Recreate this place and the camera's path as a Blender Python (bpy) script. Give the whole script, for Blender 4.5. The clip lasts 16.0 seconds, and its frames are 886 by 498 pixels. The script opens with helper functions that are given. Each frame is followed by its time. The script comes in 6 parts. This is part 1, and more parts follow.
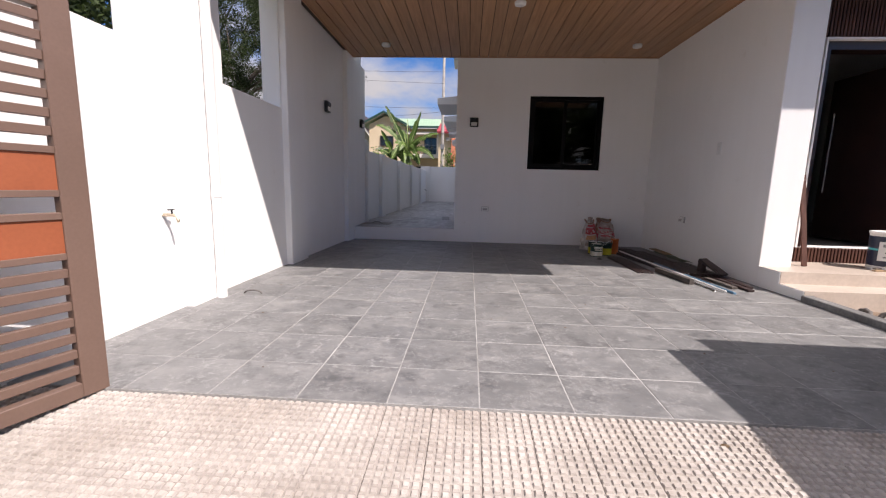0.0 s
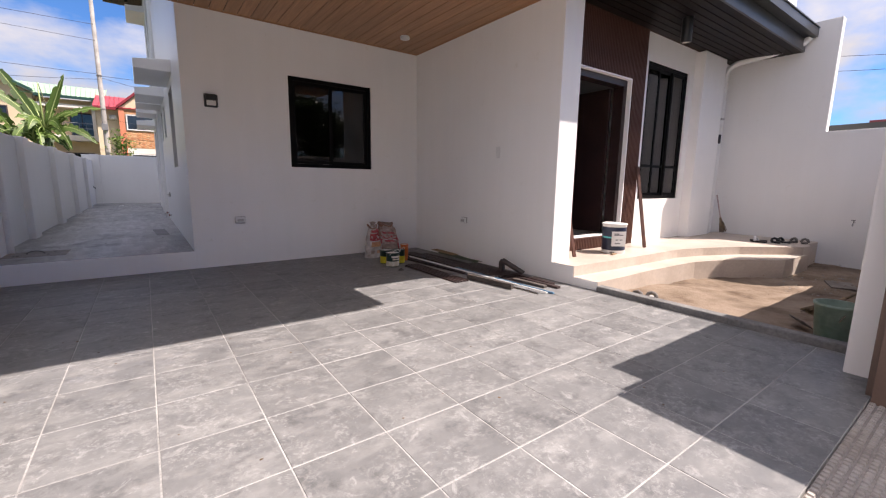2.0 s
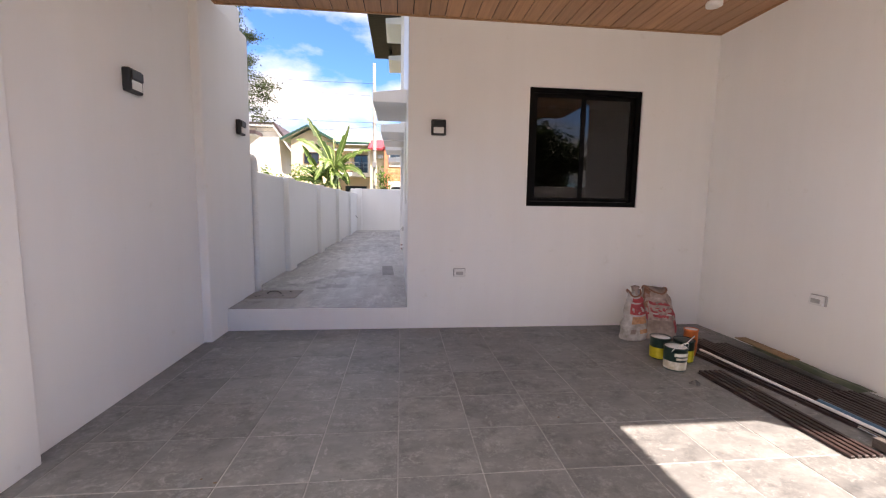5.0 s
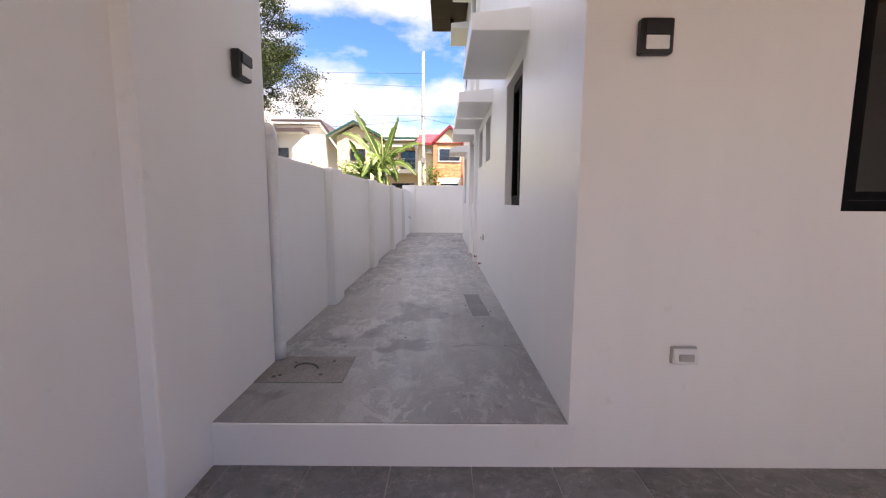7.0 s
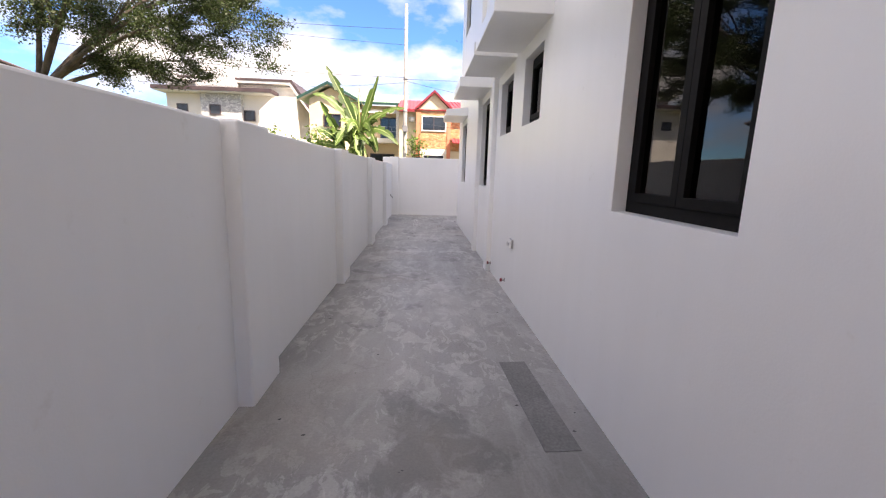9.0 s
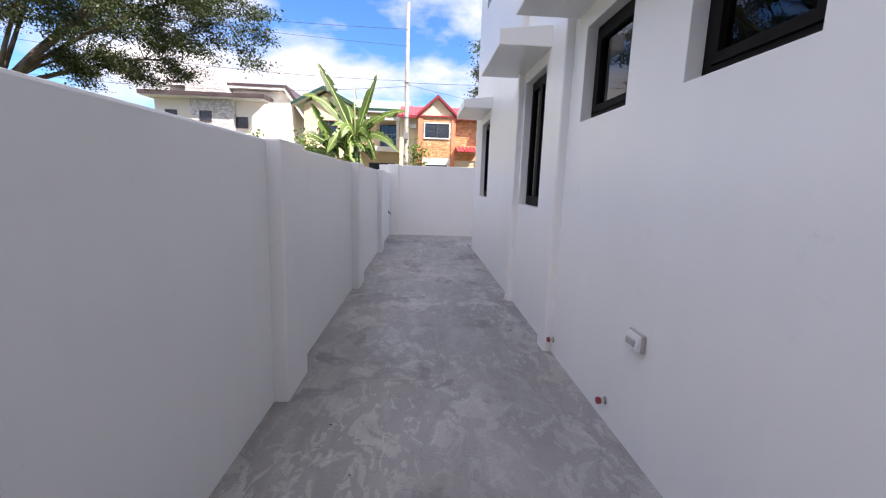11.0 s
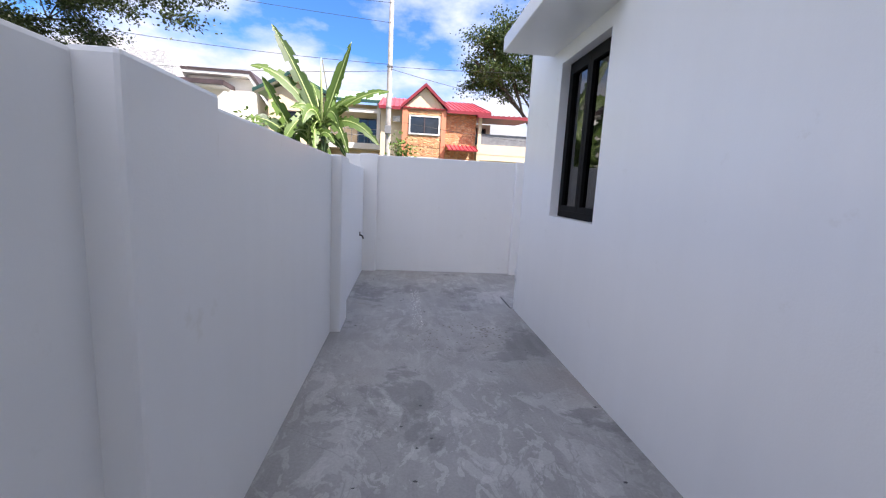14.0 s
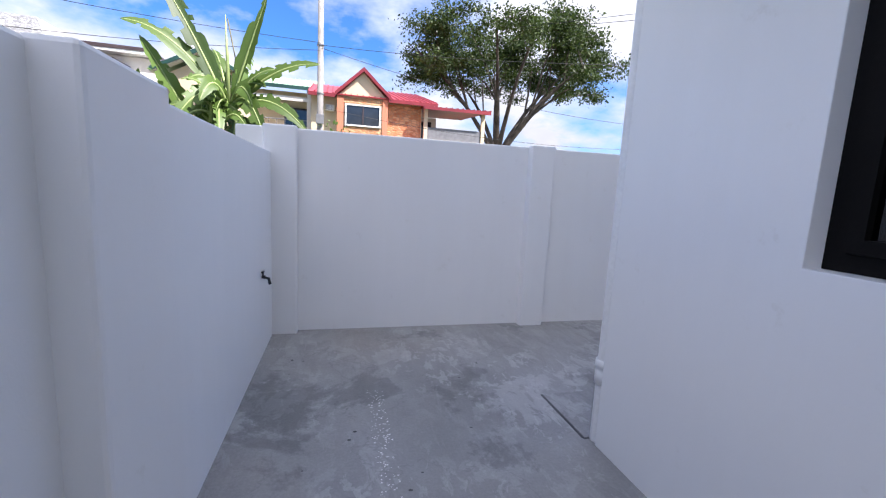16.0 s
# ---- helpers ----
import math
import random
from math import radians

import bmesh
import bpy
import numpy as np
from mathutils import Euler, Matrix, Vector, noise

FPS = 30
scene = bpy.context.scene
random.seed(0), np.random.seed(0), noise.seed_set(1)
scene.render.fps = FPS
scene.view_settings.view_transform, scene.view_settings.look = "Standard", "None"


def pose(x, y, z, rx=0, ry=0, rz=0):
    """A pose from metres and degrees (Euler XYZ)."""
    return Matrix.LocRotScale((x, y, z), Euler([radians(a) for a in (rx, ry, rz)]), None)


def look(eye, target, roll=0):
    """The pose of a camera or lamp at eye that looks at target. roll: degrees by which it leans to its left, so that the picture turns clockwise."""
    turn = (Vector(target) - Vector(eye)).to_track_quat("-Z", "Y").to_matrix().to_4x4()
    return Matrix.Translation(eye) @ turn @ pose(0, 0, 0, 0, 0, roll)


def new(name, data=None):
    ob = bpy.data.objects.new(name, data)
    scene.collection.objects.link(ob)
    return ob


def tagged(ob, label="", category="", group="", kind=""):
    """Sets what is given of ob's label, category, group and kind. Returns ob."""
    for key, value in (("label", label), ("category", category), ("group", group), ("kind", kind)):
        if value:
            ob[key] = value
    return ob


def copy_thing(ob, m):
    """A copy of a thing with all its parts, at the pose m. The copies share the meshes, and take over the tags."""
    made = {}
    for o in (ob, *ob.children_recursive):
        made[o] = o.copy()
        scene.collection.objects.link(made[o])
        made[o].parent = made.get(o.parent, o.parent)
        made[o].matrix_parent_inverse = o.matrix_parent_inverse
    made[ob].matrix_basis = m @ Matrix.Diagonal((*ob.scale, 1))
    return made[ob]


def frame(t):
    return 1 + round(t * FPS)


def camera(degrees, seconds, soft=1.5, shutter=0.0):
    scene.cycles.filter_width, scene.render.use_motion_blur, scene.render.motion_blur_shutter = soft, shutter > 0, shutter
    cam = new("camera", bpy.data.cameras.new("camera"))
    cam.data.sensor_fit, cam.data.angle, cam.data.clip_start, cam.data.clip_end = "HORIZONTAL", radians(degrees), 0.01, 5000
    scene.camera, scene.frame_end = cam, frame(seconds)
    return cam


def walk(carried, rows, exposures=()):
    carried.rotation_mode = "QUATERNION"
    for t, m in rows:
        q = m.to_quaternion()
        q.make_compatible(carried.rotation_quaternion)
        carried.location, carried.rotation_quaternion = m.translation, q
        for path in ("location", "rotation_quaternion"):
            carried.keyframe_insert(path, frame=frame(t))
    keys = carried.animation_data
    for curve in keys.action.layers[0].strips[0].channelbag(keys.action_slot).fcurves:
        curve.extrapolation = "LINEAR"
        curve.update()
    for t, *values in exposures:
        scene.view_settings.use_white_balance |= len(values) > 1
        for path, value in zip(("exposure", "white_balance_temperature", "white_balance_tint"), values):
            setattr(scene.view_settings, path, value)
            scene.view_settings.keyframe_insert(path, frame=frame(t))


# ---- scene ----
cam = camera(94.4, 16.0, 1.2)
PATH = [
    (0, (-0.074, 1.625, 0.929), (-0.193, 3.598, 0.624), 1.3),
    (0.5, (-0.333, 1.964, 0.911), (-0.175, 3.933, 0.592), 1.3),
    (1, (-0.574, 2.32, 0.928), (-0.078, 4.229, 0.602), 1.4),
    (1.5, (-0.699, 2.648, 0.985), (0.144, 4.432, 0.656), 1.2),
    (2, (-0.76, 2.952, 1.069), (0.396, 4.551, 0.745), 0.8),
    (2.5, (-0.803, 3.261, 1.169), (0.607, 4.644, 0.855), 0.5),
    (3, (-0.652, 3.5, 1.205), (0.935, 4.682, 0.916), 0.3),
    (3.5, (-0.498, 3.737, 1.241), (1.088, 4.925, 0.971), 0.8),
    (4, (-0.449, 4.041, 1.3), (0.818, 5.567, 1.04), 0.3),
    (4.5, (-0.342, 4.303, 1.296), (0.346, 6.166, 1.063), 0.5),
    (5, (-0.389, 4.63, 1.241), (-0.186, 6.607, 1.024), 0.9),
    (5.2, (-0.449, 4.798, 1.256), (-0.347, 6.783, 1.035), 1.0),
    (7.3, (-0.996, 7.198, 1.276), (-0.999, 9.184, 1.036), 0.3),
    (7.5, (-1.025, 7.418, 1.26), (-1.015, 9.402, 1.01), 0.4),
    (8, (-1.102, 8.013, 1.241), (-1.064, 9.991, 0.953), 0.8),
    (8.5, (-1.204, 8.567, 1.265), (-1.128, 10.538, 0.93), 1.1),
    (9, (-1.23, 9.086, 1.391), (-1.124, 11.049, 1.027), 1.7),
    (9.2, (-1.243, 9.285, 1.408), (-1.134, 11.247, 1.036), 1.8),
    (11.3, (-1.374, 11.655, 1.41), (-1.271, 13.628, 1.097), 2.0),
    (11.5, (-1.396, 11.918, 1.411), (-1.304, 13.891, 1.093), 2.1),
    (12, (-1.422, 12.55, 1.405), (-1.339, 14.522, 1.083), 2.5),
    (12.5, (-1.496, 13.202, 1.398), (-1.397, 15.173, 1.071), 3.0),
    (13, (-1.506, 13.84, 1.397), (-1.381, 15.81, 1.077), 2.9),
    (13.5, (-1.553, 14.461, 1.388), (-1.389, 16.431, 1.081), 2.9),
    (14, (-1.556, 15.082, 1.395), (-1.352, 17.05, 1.099), 3.0),
    (14.5, (-1.604, 15.683, 1.396), (-1.359, 17.648, 1.111), 3.0),
    (15, (-1.611, 16.306, 1.379), (-1.311, 18.264, 1.099), 3.3),
    (15.5, (-1.631, 16.908, 1.375), (-1.25, 18.851, 1.097), 3.1),
    (16, (-1.601, 17.491, 1.378), (-1.105, 19.408, 1.094), 2.9),
]
walk(cam, [(t, look(eye, target, roll)) for t, eye, target, roll in PATH],
     [(0, 0.48, 6700, 19), (1.5, 0.78, 6850, 20), (2.5, 1.02, 6900, 20), (3.5, 1.36, 6900, 20), (4.5, 1.62, 7150, 20), (5.0, 1.85, 7500, 20), (7.5, 1.72, 7900, 22), (8.1, 1.52, 8150, 21), (9.0, 1.82, 7700, 20), (11.5, 1.5, 6850, 19), (13.0, 1.55, 6600, 18), (14.5, 1.4, 6430, 17), (16, 1.35, 6220, 17)])

# ---- world, sun, exposure ----
SUN_DIR = Vector((0.657, -0.488, 1.0)).normalized()
SUN_ELEV = math.asin(SUN_DIR.z)
SUN_AZ = math.atan2(SUN_DIR.x, SUN_DIR.y)

world = bpy.data.worlds.new("sky")
scene.world = world
world.use_nodes = True
wn, wl = world.node_tree.nodes, world.node_tree.links
wn.clear()
w_out = wn.new("ShaderNodeOutputWorld")
w_bg = wn.new("ShaderNodeBackground")
w_sky = wn.new("ShaderNodeTexSky")
w_sky.sky_type = "NISHITA"
w_sky.sun_disc = False
w_sky.sun_elevation = SUN_ELEV
w_sky.sun_rotation = SUN_AZ
w_sky.air_density, w_sky.dust_density, w_sky.ozone_density = 1.0, 0.4, 2.0
w_bg.inputs["Strength"].default_value = 0.078
# cumulus clouds: noise laid on a flat layer overhead
w_co = wn.new("ShaderNodeTexCoord")
w_sep = wn.new("ShaderNodeSeparateXYZ")
w_add = wn.new("ShaderNodeMath"); w_add.operation = "ADD"; w_add.inputs[1].default_value = 0.30
w_max = wn.new("ShaderNodeMath"); w_max.operation = "MAXIMUM"; w_max.inputs[1].default_value = 0.03
w_dx = wn.new("ShaderNodeMath"); w_dx.operation = "DIVIDE"
w_dy = wn.new("ShaderNodeMath"); w_dy.operation = "DIVIDE"
w_cmb = wn.new("ShaderNodeCombineXYZ")
w_n1 = wn.new("ShaderNodeTexNoise"); w_n1.inputs["Scale"].default_value = 1.1; w_n1.inputs["Detail"].default_value = 9.0; w_n1.inputs["Roughness"].default_value = 0.56
w_off = wn.new("ShaderNodeVectorMath"); w_off.operation = "ADD"; w_off.inputs[1].default_value = (3.1, 7.4, 0.0)
w_ramp = wn.new("ShaderNodeValToRGB")
w_ramp.color_ramp.elements[0].position, w_ramp.color_ramp.elements[1].position = 0.42, 0.56
w_n2 = wn.new("ShaderNodeTexNoise"); w_n2.inputs["Scale"].default_value = 2.3; w_n2.inputs["Detail"].default_value = 6.0
w_shade = wn.new("ShaderNodeMixRGB"); w_shade.inputs[1].default_value = (5.0, 5.3, 6.0, 1); w_shade.inputs[2].default_value = (9.6, 9.6, 9.5, 1)
w_sat = wn.new("ShaderNodeMixRGB"); w_sat.blend_type = "MULTIPLY"; w_sat.inputs[0].default_value = 1.0; w_sat.inputs[2].default_value = (0.42, 0.80, 1.25, 1)
w_mix = wn.new("ShaderNodeMixRGB")
wl.new(w_co.outputs["Generated"], w_sep.inputs[0])
wl.new(w_sep.outputs["Z"], w_add.inputs[0])
wl.new(w_add.outputs[0], w_max.inputs[0])
wl.new(w_sep.outputs["X"], w_dx.inputs[0]); wl.new(w_max.outputs[0], w_dx.inputs[1])
wl.new(w_sep.outputs["Y"], w_dy.inputs[0]); wl.new(w_max.outputs[0], w_dy.inputs[1])
wl.new(w_dx.outputs[0], w_cmb.inputs[0]); wl.new(w_dy.outputs[0], w_cmb.inputs[1])
wl.new(w_cmb.outputs[0], w_off.inputs[0])
wl.new(w_off.outputs[0], w_n1.inputs["Vector"]); wl.new(w_off.outputs[0], w_n2.inputs["Vector"])
wl.new(w_n1.outputs["Fac"], w_ramp.inputs[0])
wl.new(w_n2.outputs["Fac"], w_shade.inputs[0])
# clouds are brighter overhead than at the horizon
w_rise = wn.new("ShaderNodeMapRange"); w_rise.inputs["To Min"].default_value = 0.50; w_rise.inputs["To Max"].default_value = 1.55
w_high = wn.new("ShaderNodeMixRGB"); w_high.blend_type = "MULTIPLY"; w_high.inputs[0].default_value = 1.0
wl.new(w_sep.outputs["Z"], w_rise.inputs["Value"])
wl.new(w_shade.outputs[0], w_high.inputs[1]); wl.new(w_rise.outputs[0], w_high.inputs[2])
wl.new(w_sky.outputs[0], w_sat.inputs[1])
wl.new(w_ramp.outputs["Color"], w_mix.inputs[0]); wl.new(w_sat.outputs[0], w_mix.inputs[1]); wl.new(w_high.outputs[0], w_mix.inputs[2])
wl.new(w_mix.outputs[0], w_bg.inputs["Color"]); wl.new(w_bg.outputs[0], w_out.inputs["Surface"])

sun_data = bpy.data.lights.new("sun", "SUN")
sun_data.energy, sun_data.angle, sun_data.color = 5.0, radians(0.53), (1.0, 0.955, 0.89)
sun = new("sun", sun_data)
sun.matrix_world = look(SUN_DIR * 60, (0, 0, 0))

# ---- materials ----
def material(name, rough=0.6, metal=0.0, spec=0.5):
    m = bpy.data.materials.new(name)
    m.use_nodes = True
    b = m.node_tree.nodes["Principled BSDF"]
    b.inputs["Roughness"].default_value = rough
    b.inputs["Metallic"].default_value = metal
    b.inputs["Specular IOR Level"].default_value = spec
    return m, m.node_tree.nodes, m.node_tree.links, b


def coords(nodes, links, spread=False, squash=(1, 1, 1)):
    """Object coordinates in metres; spread: shifted for each object by its random number."""
    tc = nodes.new("ShaderNodeTexCoord")
    mp = nodes.new("ShaderNodeMapping")
    mp.inputs["Scale"].default_value = squash
    links.new(tc.outputs["Object"], mp.inputs["Vector"])
    if spread:
        info = nodes.new("ShaderNodeObjectInfo")
        mul = nodes.new("ShaderNodeVectorMath"); mul.operation = "SCALE"; mul.inputs["Scale"].default_value = 60.0
        comb = nodes.new("ShaderNodeCombineXYZ")
        for k in range(3):
            links.new(info.outputs["Random"], comb.inputs[k])
        links.new(comb.outputs[0], mul.inputs[0])
        links.new(mul.outputs[0], mp.inputs["Location"])
    return mp.outputs["Vector"]


def noise_tex(nodes, links, vec, scale, detail=5.0, rough=0.55, dist=0.0):
    n = nodes.new("ShaderNodeTexNoise")
    n.inputs["Scale"].default_value, n.inputs["Detail"].default_value = scale, detail
    n.inputs["Roughness"].default_value, n.inputs["Distortion"].default_value = rough, dist
    links.new(vec, n.inputs["Vector"])
    return n.outputs["Fac"]


def ramp(nodes, links, fac, stops):
    r = nodes.new("ShaderNodeValToRGB")
    e = r.color_ramp.elements
    while len(e) < len(stops):
        e.new(0.5)
    for el, (p, c) in zip(e, stops):
        el.position, el.color = p, (*c, 1) if len(c) == 3 else c
    links.new(fac, r.inputs[0])
    return r.outputs["Color"]


def blend(nodes, links, fac, a, b, mode="MIX"):
    n = nodes.new("ShaderNodeMixRGB")
    n.blend_type = mode
    for slot, v in ((0, fac), (1, a), (2, b)):
        if isinstance(v, (int, float)):
            n.inputs[slot].default_value = v
        elif isinstance(v, tuple):
            n.inputs[slot].default_value = (*v, 1)
        else:
            links.new(v, n.inputs[slot])
    return n.outputs[0]


def bump(nodes, links, b, height, strength=0.2, dist=0.01):
    n = nodes.new("ShaderNodeBump")
    n.inputs["Strength"].default_value, n.inputs["Distance"].default_value = strength, dist
    links.new(height, n.inputs["Height"])
    links.new(n.outputs[0], b.inputs["Normal"])


def two_scale(name, dark, light, big=1.2, fine=40.0, rough=0.6, metal=0.0, spec=0.5, relief=0.15, dist=0.004, spread=False, squash=(1, 1, 1), fine_amt=0.35, lo=0.35, hi=0.65):
    """A surface with soft large patches and a fine grain."""
    m, nd, lk, b = material(name, rough, metal, spec)
    v = coords(nd, lk, spread, squash)
    patch = ramp(nd, lk, noise_tex(nd, lk, v, big), [(lo, dark), (hi, light)])
    grain_f = noise_tex(nd, lk, v, fine, 4.0)
    grain = ramp(nd, lk, grain_f, [(0.3, (1 - fine_amt,) * 3), (0.7, (1, 1, 1))])
    lk.new(blend(nd, lk, 1.0, patch, grain, "MULTIPLY"), b.inputs["Base Color"])
    bump(nd, lk, b, grain_f, relief, dist)
    return m


def wall_paint(name, base, rough):
    m, nd, lk, b = material(name, rough)
    v = coords(nd, lk)
    cloud = ramp(nd, lk, noise_tex(nd, lk, v, 0.7, 4.0), [(0.3, tuple(c * 0.955 for c in base)), (0.7, base)])
    streak_v = coords(nd, lk, squash=(7, 7, 0.5))
    streak = ramp(nd, lk, noise_tex(nd, lk, streak_v, 1.0, 4.0), [(0.4, (0.985, 0.985, 0.983)), (0.65, (1, 1, 1))])
    speck = ramp(nd, lk, noise_tex(nd, lk, v, 6.0, 6.0, 0.7), [(0.27, (0.93, 0.92, 0.9)), (0.36, (1, 1, 1))])
    lk.new(blend(nd, lk, 1.0, blend(nd, lk, 1.0, cloud, streak, "MULTIPLY"), speck, "MULTIPLY"), b.inputs["Base Color"])
    trowel = noise_tex(nd, lk, v, 2.2, 3.0)
    grain = noise_tex(nd, lk, v, 130.0, 3.0)
    mixh = blend(nd, lk, 0.15, trowel, grain)
    bump(nd, lk, b, mixh, 0.22, 0.012)
    return m


M_WALL = wall_paint("white_wall_paint", (0.885, 0.875, 0.862), 0.5)
M_WALL_SATIN = wall_paint("white_satin_wall_paint", (0.86, 0.86, 0.855), 0.30)


def tile_material():
    """Matt slate-grey porcelain with soft clouds, flaky pale dust and a few scuffs."""
    m, nd, lk, b = material("grey_floor_tile", 0.46)
    v = coords(nd, lk, True)
    base = ramp(nd, lk, noise_tex(nd, lk, v, 3.2, 7.0, 0.62, 0.4), [(0.28, (0.128, 0.129, 0.131)), (0.5, (0.162, 0.163, 0.164)), (0.72, (0.205, 0.205, 0.204))])
    streak = noise_tex(nd, lk, coords(nd, lk, True, (1.5, 3.2, 1)), 3.4, 7.0, 0.66)
    dust = ramp(nd, lk, streak, [(0.48, (0, 0, 0)), (0.70, (0.75, 0.75, 0.75))])
    col = blend(nd, lk, dust, base, (0.27, 0.268, 0.262))
    flake_mask = ramp(nd, lk, noise_tex(nd, lk, v, 4.5, 5.0, 0.6), [(0.42, (0.05, 0.05, 0.05)), (0.62, (1, 1, 1))])
    flake = ramp(nd, lk, noise_tex(nd, lk, v, 34.0, 8.0, 0.78, 0.6), [(0.50, (0, 0, 0)), (0.60, (0.55, 0.55, 0.55))])
    flakes = blend(nd, lk, 1.0, flake, flake_mask, "MULTIPLY")
    col = blend(nd, lk, flakes, col, (0.37, 0.367, 0.36))
    scuff = ramp(nd, lk, noise_tex(nd, lk, v, 11.0, 9.0, 0.78, 0.8), [(0.57, (0, 0, 0)), (0.64, (0.55, 0.55, 0.55))])
    col = blend(nd, lk, scuff, col, (0.38, 0.376, 0.37))
    grime = ramp(nd, lk, noise_tex(nd, lk, v, 8.0, 8.0, 0.74), [(0.34, (0.66, 0.66, 0.67)), (0.48, (1, 1, 1))])
    col = blend(nd, lk, 1.0, col, grime, "MULTIPLY")
    info = nd.new("ShaderNodeObjectInfo")
    tone = ramp(nd, lk, info.outputs["Random"], [(0.0, (0.90, 0.90, 0.90)), (1.0, (1.08, 1.08, 1.08))])
    lk.new(blend(nd, lk, 1.0, col, tone, "MULTIPLY"), b.inputs["Base Color"])
    lk.new(ramp(nd, lk, streak, [(0.3, (0.40,) * 3), (0.7, (0.66,) * 3)]), b.inputs["Roughness"])
    bump(nd, lk, b, noise_tex(nd, lk, v, 45.0, 6.0, 0.7), 0.16, 0.003)
    return m


def concrete_material():
    """Trowelled screed: soft grey clouds, patches of short pale cement smears, damp stains, fine trowel lines."""
    m, nd, lk, b = material("trowelled_concrete", 0.55)
    v = coords(nd, lk)
    base = ramp(nd, lk, noise_tex(nd, lk, v, 0.55, 6.0, 0.55, 0.3), [(0.32, (0.235, 0.230, 0.223)), (0.5, (0.282, 0.277, 0.269)), (0.68, (0.33, 0.324, 0.315))])
    mottle = ramp(nd, lk, noise_tex(nd, lk, coords(nd, lk, squash=(1.0, 0.6, 1)), 3.2, 6.0, 0.6, 0.5), [(0.35, (0.88, 0.88, 0.88)), (0.62, (1.08, 1.08, 1.08))])
    col = blend(nd, lk, 1.0, base, mottle, "MULTIPLY")
    area = ramp(nd, lk, noise_tex(nd, lk, v, 0.8, 4.0, 0.6), [(0.40, (0.12, 0.12, 0.12)), (0.58, (1, 1, 1))])
    f1 = noise_tex(nd, lk, coords(nd, lk, squash=(1.0, 0.7, 1)), 4.6, 7.0, 0.62, 0.7)
    smear = ramp(nd, lk, f1, [(0.535, (0, 0, 0)), (0.56, (0.42, 0.42, 0.42)), (0.72, (0.55, 0.55, 0.55))])
    col = blend(nd, lk, blend(nd, lk, 1.0, smear, area, "MULTIPLY"), col, (0.50, 0.495, 0.485))
    f4 = noise_tex(nd, lk, coords(nd, lk, squash=(1.5, 0.75, 1)), 9.0, 4.0, 0.6, 1.0)
    strokes = ramp(nd, lk, f4, [(0.565, (0, 0, 0)), (0.60, (0.55, 0.55, 0.55)), (0.70, (0.35, 0.35, 0.35))])
    col = blend(nd, lk, blend(nd, lk, 1.0, strokes, area, "MULTIPLY"), col, (0.50, 0.495, 0.485))
    f2 = noise_tex(nd, lk, coords(nd, lk, squash=(5.0, 0.9, 1)), 2.2, 6.0, 0.6, 0.35)
    streaks = ramp(nd, lk, f2, [(0.54, (0, 0, 0)), (0.64, (0.32, 0.32, 0.32)), (0.74, (0.05, 0.05, 0.05))])
    col = blend(nd, lk, streaks, col, (0.42, 0.415, 0.41))
    damp = ramp(nd, lk, noise_tex(nd, lk, v, 1.25, 8.0, 0.64, 0.3), [(0.575, (0, 0, 0)), (0.605, (0.55, 0.55, 0.55)), (0.72, (0.7, 0.7, 0.7))])
    col = blend(nd, lk, damp, col, (0.125, 0.124, 0.123))
    f3 = noise_tex(nd, lk, v, 1.6, 5.0, 0.55, 0.8)
    lines = ramp(nd, lk, f3, [(0.490, (0, 0, 0)), (0.495, (0.42, 0.42, 0.42)), (0.500, (0, 0, 0))])
    col = blend(nd, lk, lines, col, (0.15, 0.148, 0.145))
    rust = ramp(nd, lk, noise_tex(nd, lk, v, 0.9, 3.0), [(0.56, (0, 0, 0)), (0.75, (0.5, 0.5, 0.5))])
    col = blend(nd, lk, rust, col, (0.29, 0.25, 0.215))
    grit = ramp(nd, lk, noise_tex(nd, lk, v, 80.0, 3.0, 0.7), [(0.3, (0.88,) * 3), (0.65, (1.03,) * 3)])
    lk.new(blend(nd, lk, 1.0, col, grit, "MULTIPLY"), b.inputs["Base Color"])
    lk.new(ramp(nd, lk, f2, [(0.35, (0.34,) * 3), (0.7, (0.62,) * 3)]), b.inputs["Roughness"])
    bump(nd, lk, b, blend(nd, lk, 0.25, f1, noise_tex(nd, lk, v, 60.0, 3.0)), 0.45, 0.008)
    return m


def soil_material():
    m, nd, lk, b = material("dry_soil", 0.95, 0, 0.1)
    v = coords(nd, lk)
    base = ramp(nd, lk, noise_tex(nd, lk, v, 1.6, 8.0, 0.65), [(0.3, (0.09, 0.066, 0.050)), (0.46, (0.20, 0.150, 0.112)), (0.72, (0.34, 0.27, 0.21))])
    damp = ramp(nd, lk, noise_tex(nd, lk, v, 4.0, 5.0), [(0.55, (1, 1, 1)), (0.7, (0.72, 0.68, 0.64))])
    lk.new(blend(nd, lk, 1.0, base, damp, "MULTIPLY"), b.inputs["Base Color"])
    bump(nd, lk, b, noise_tex(nd, lk, v, 28.0, 8.0, 0.7), 0.7, 0.02)
    return m


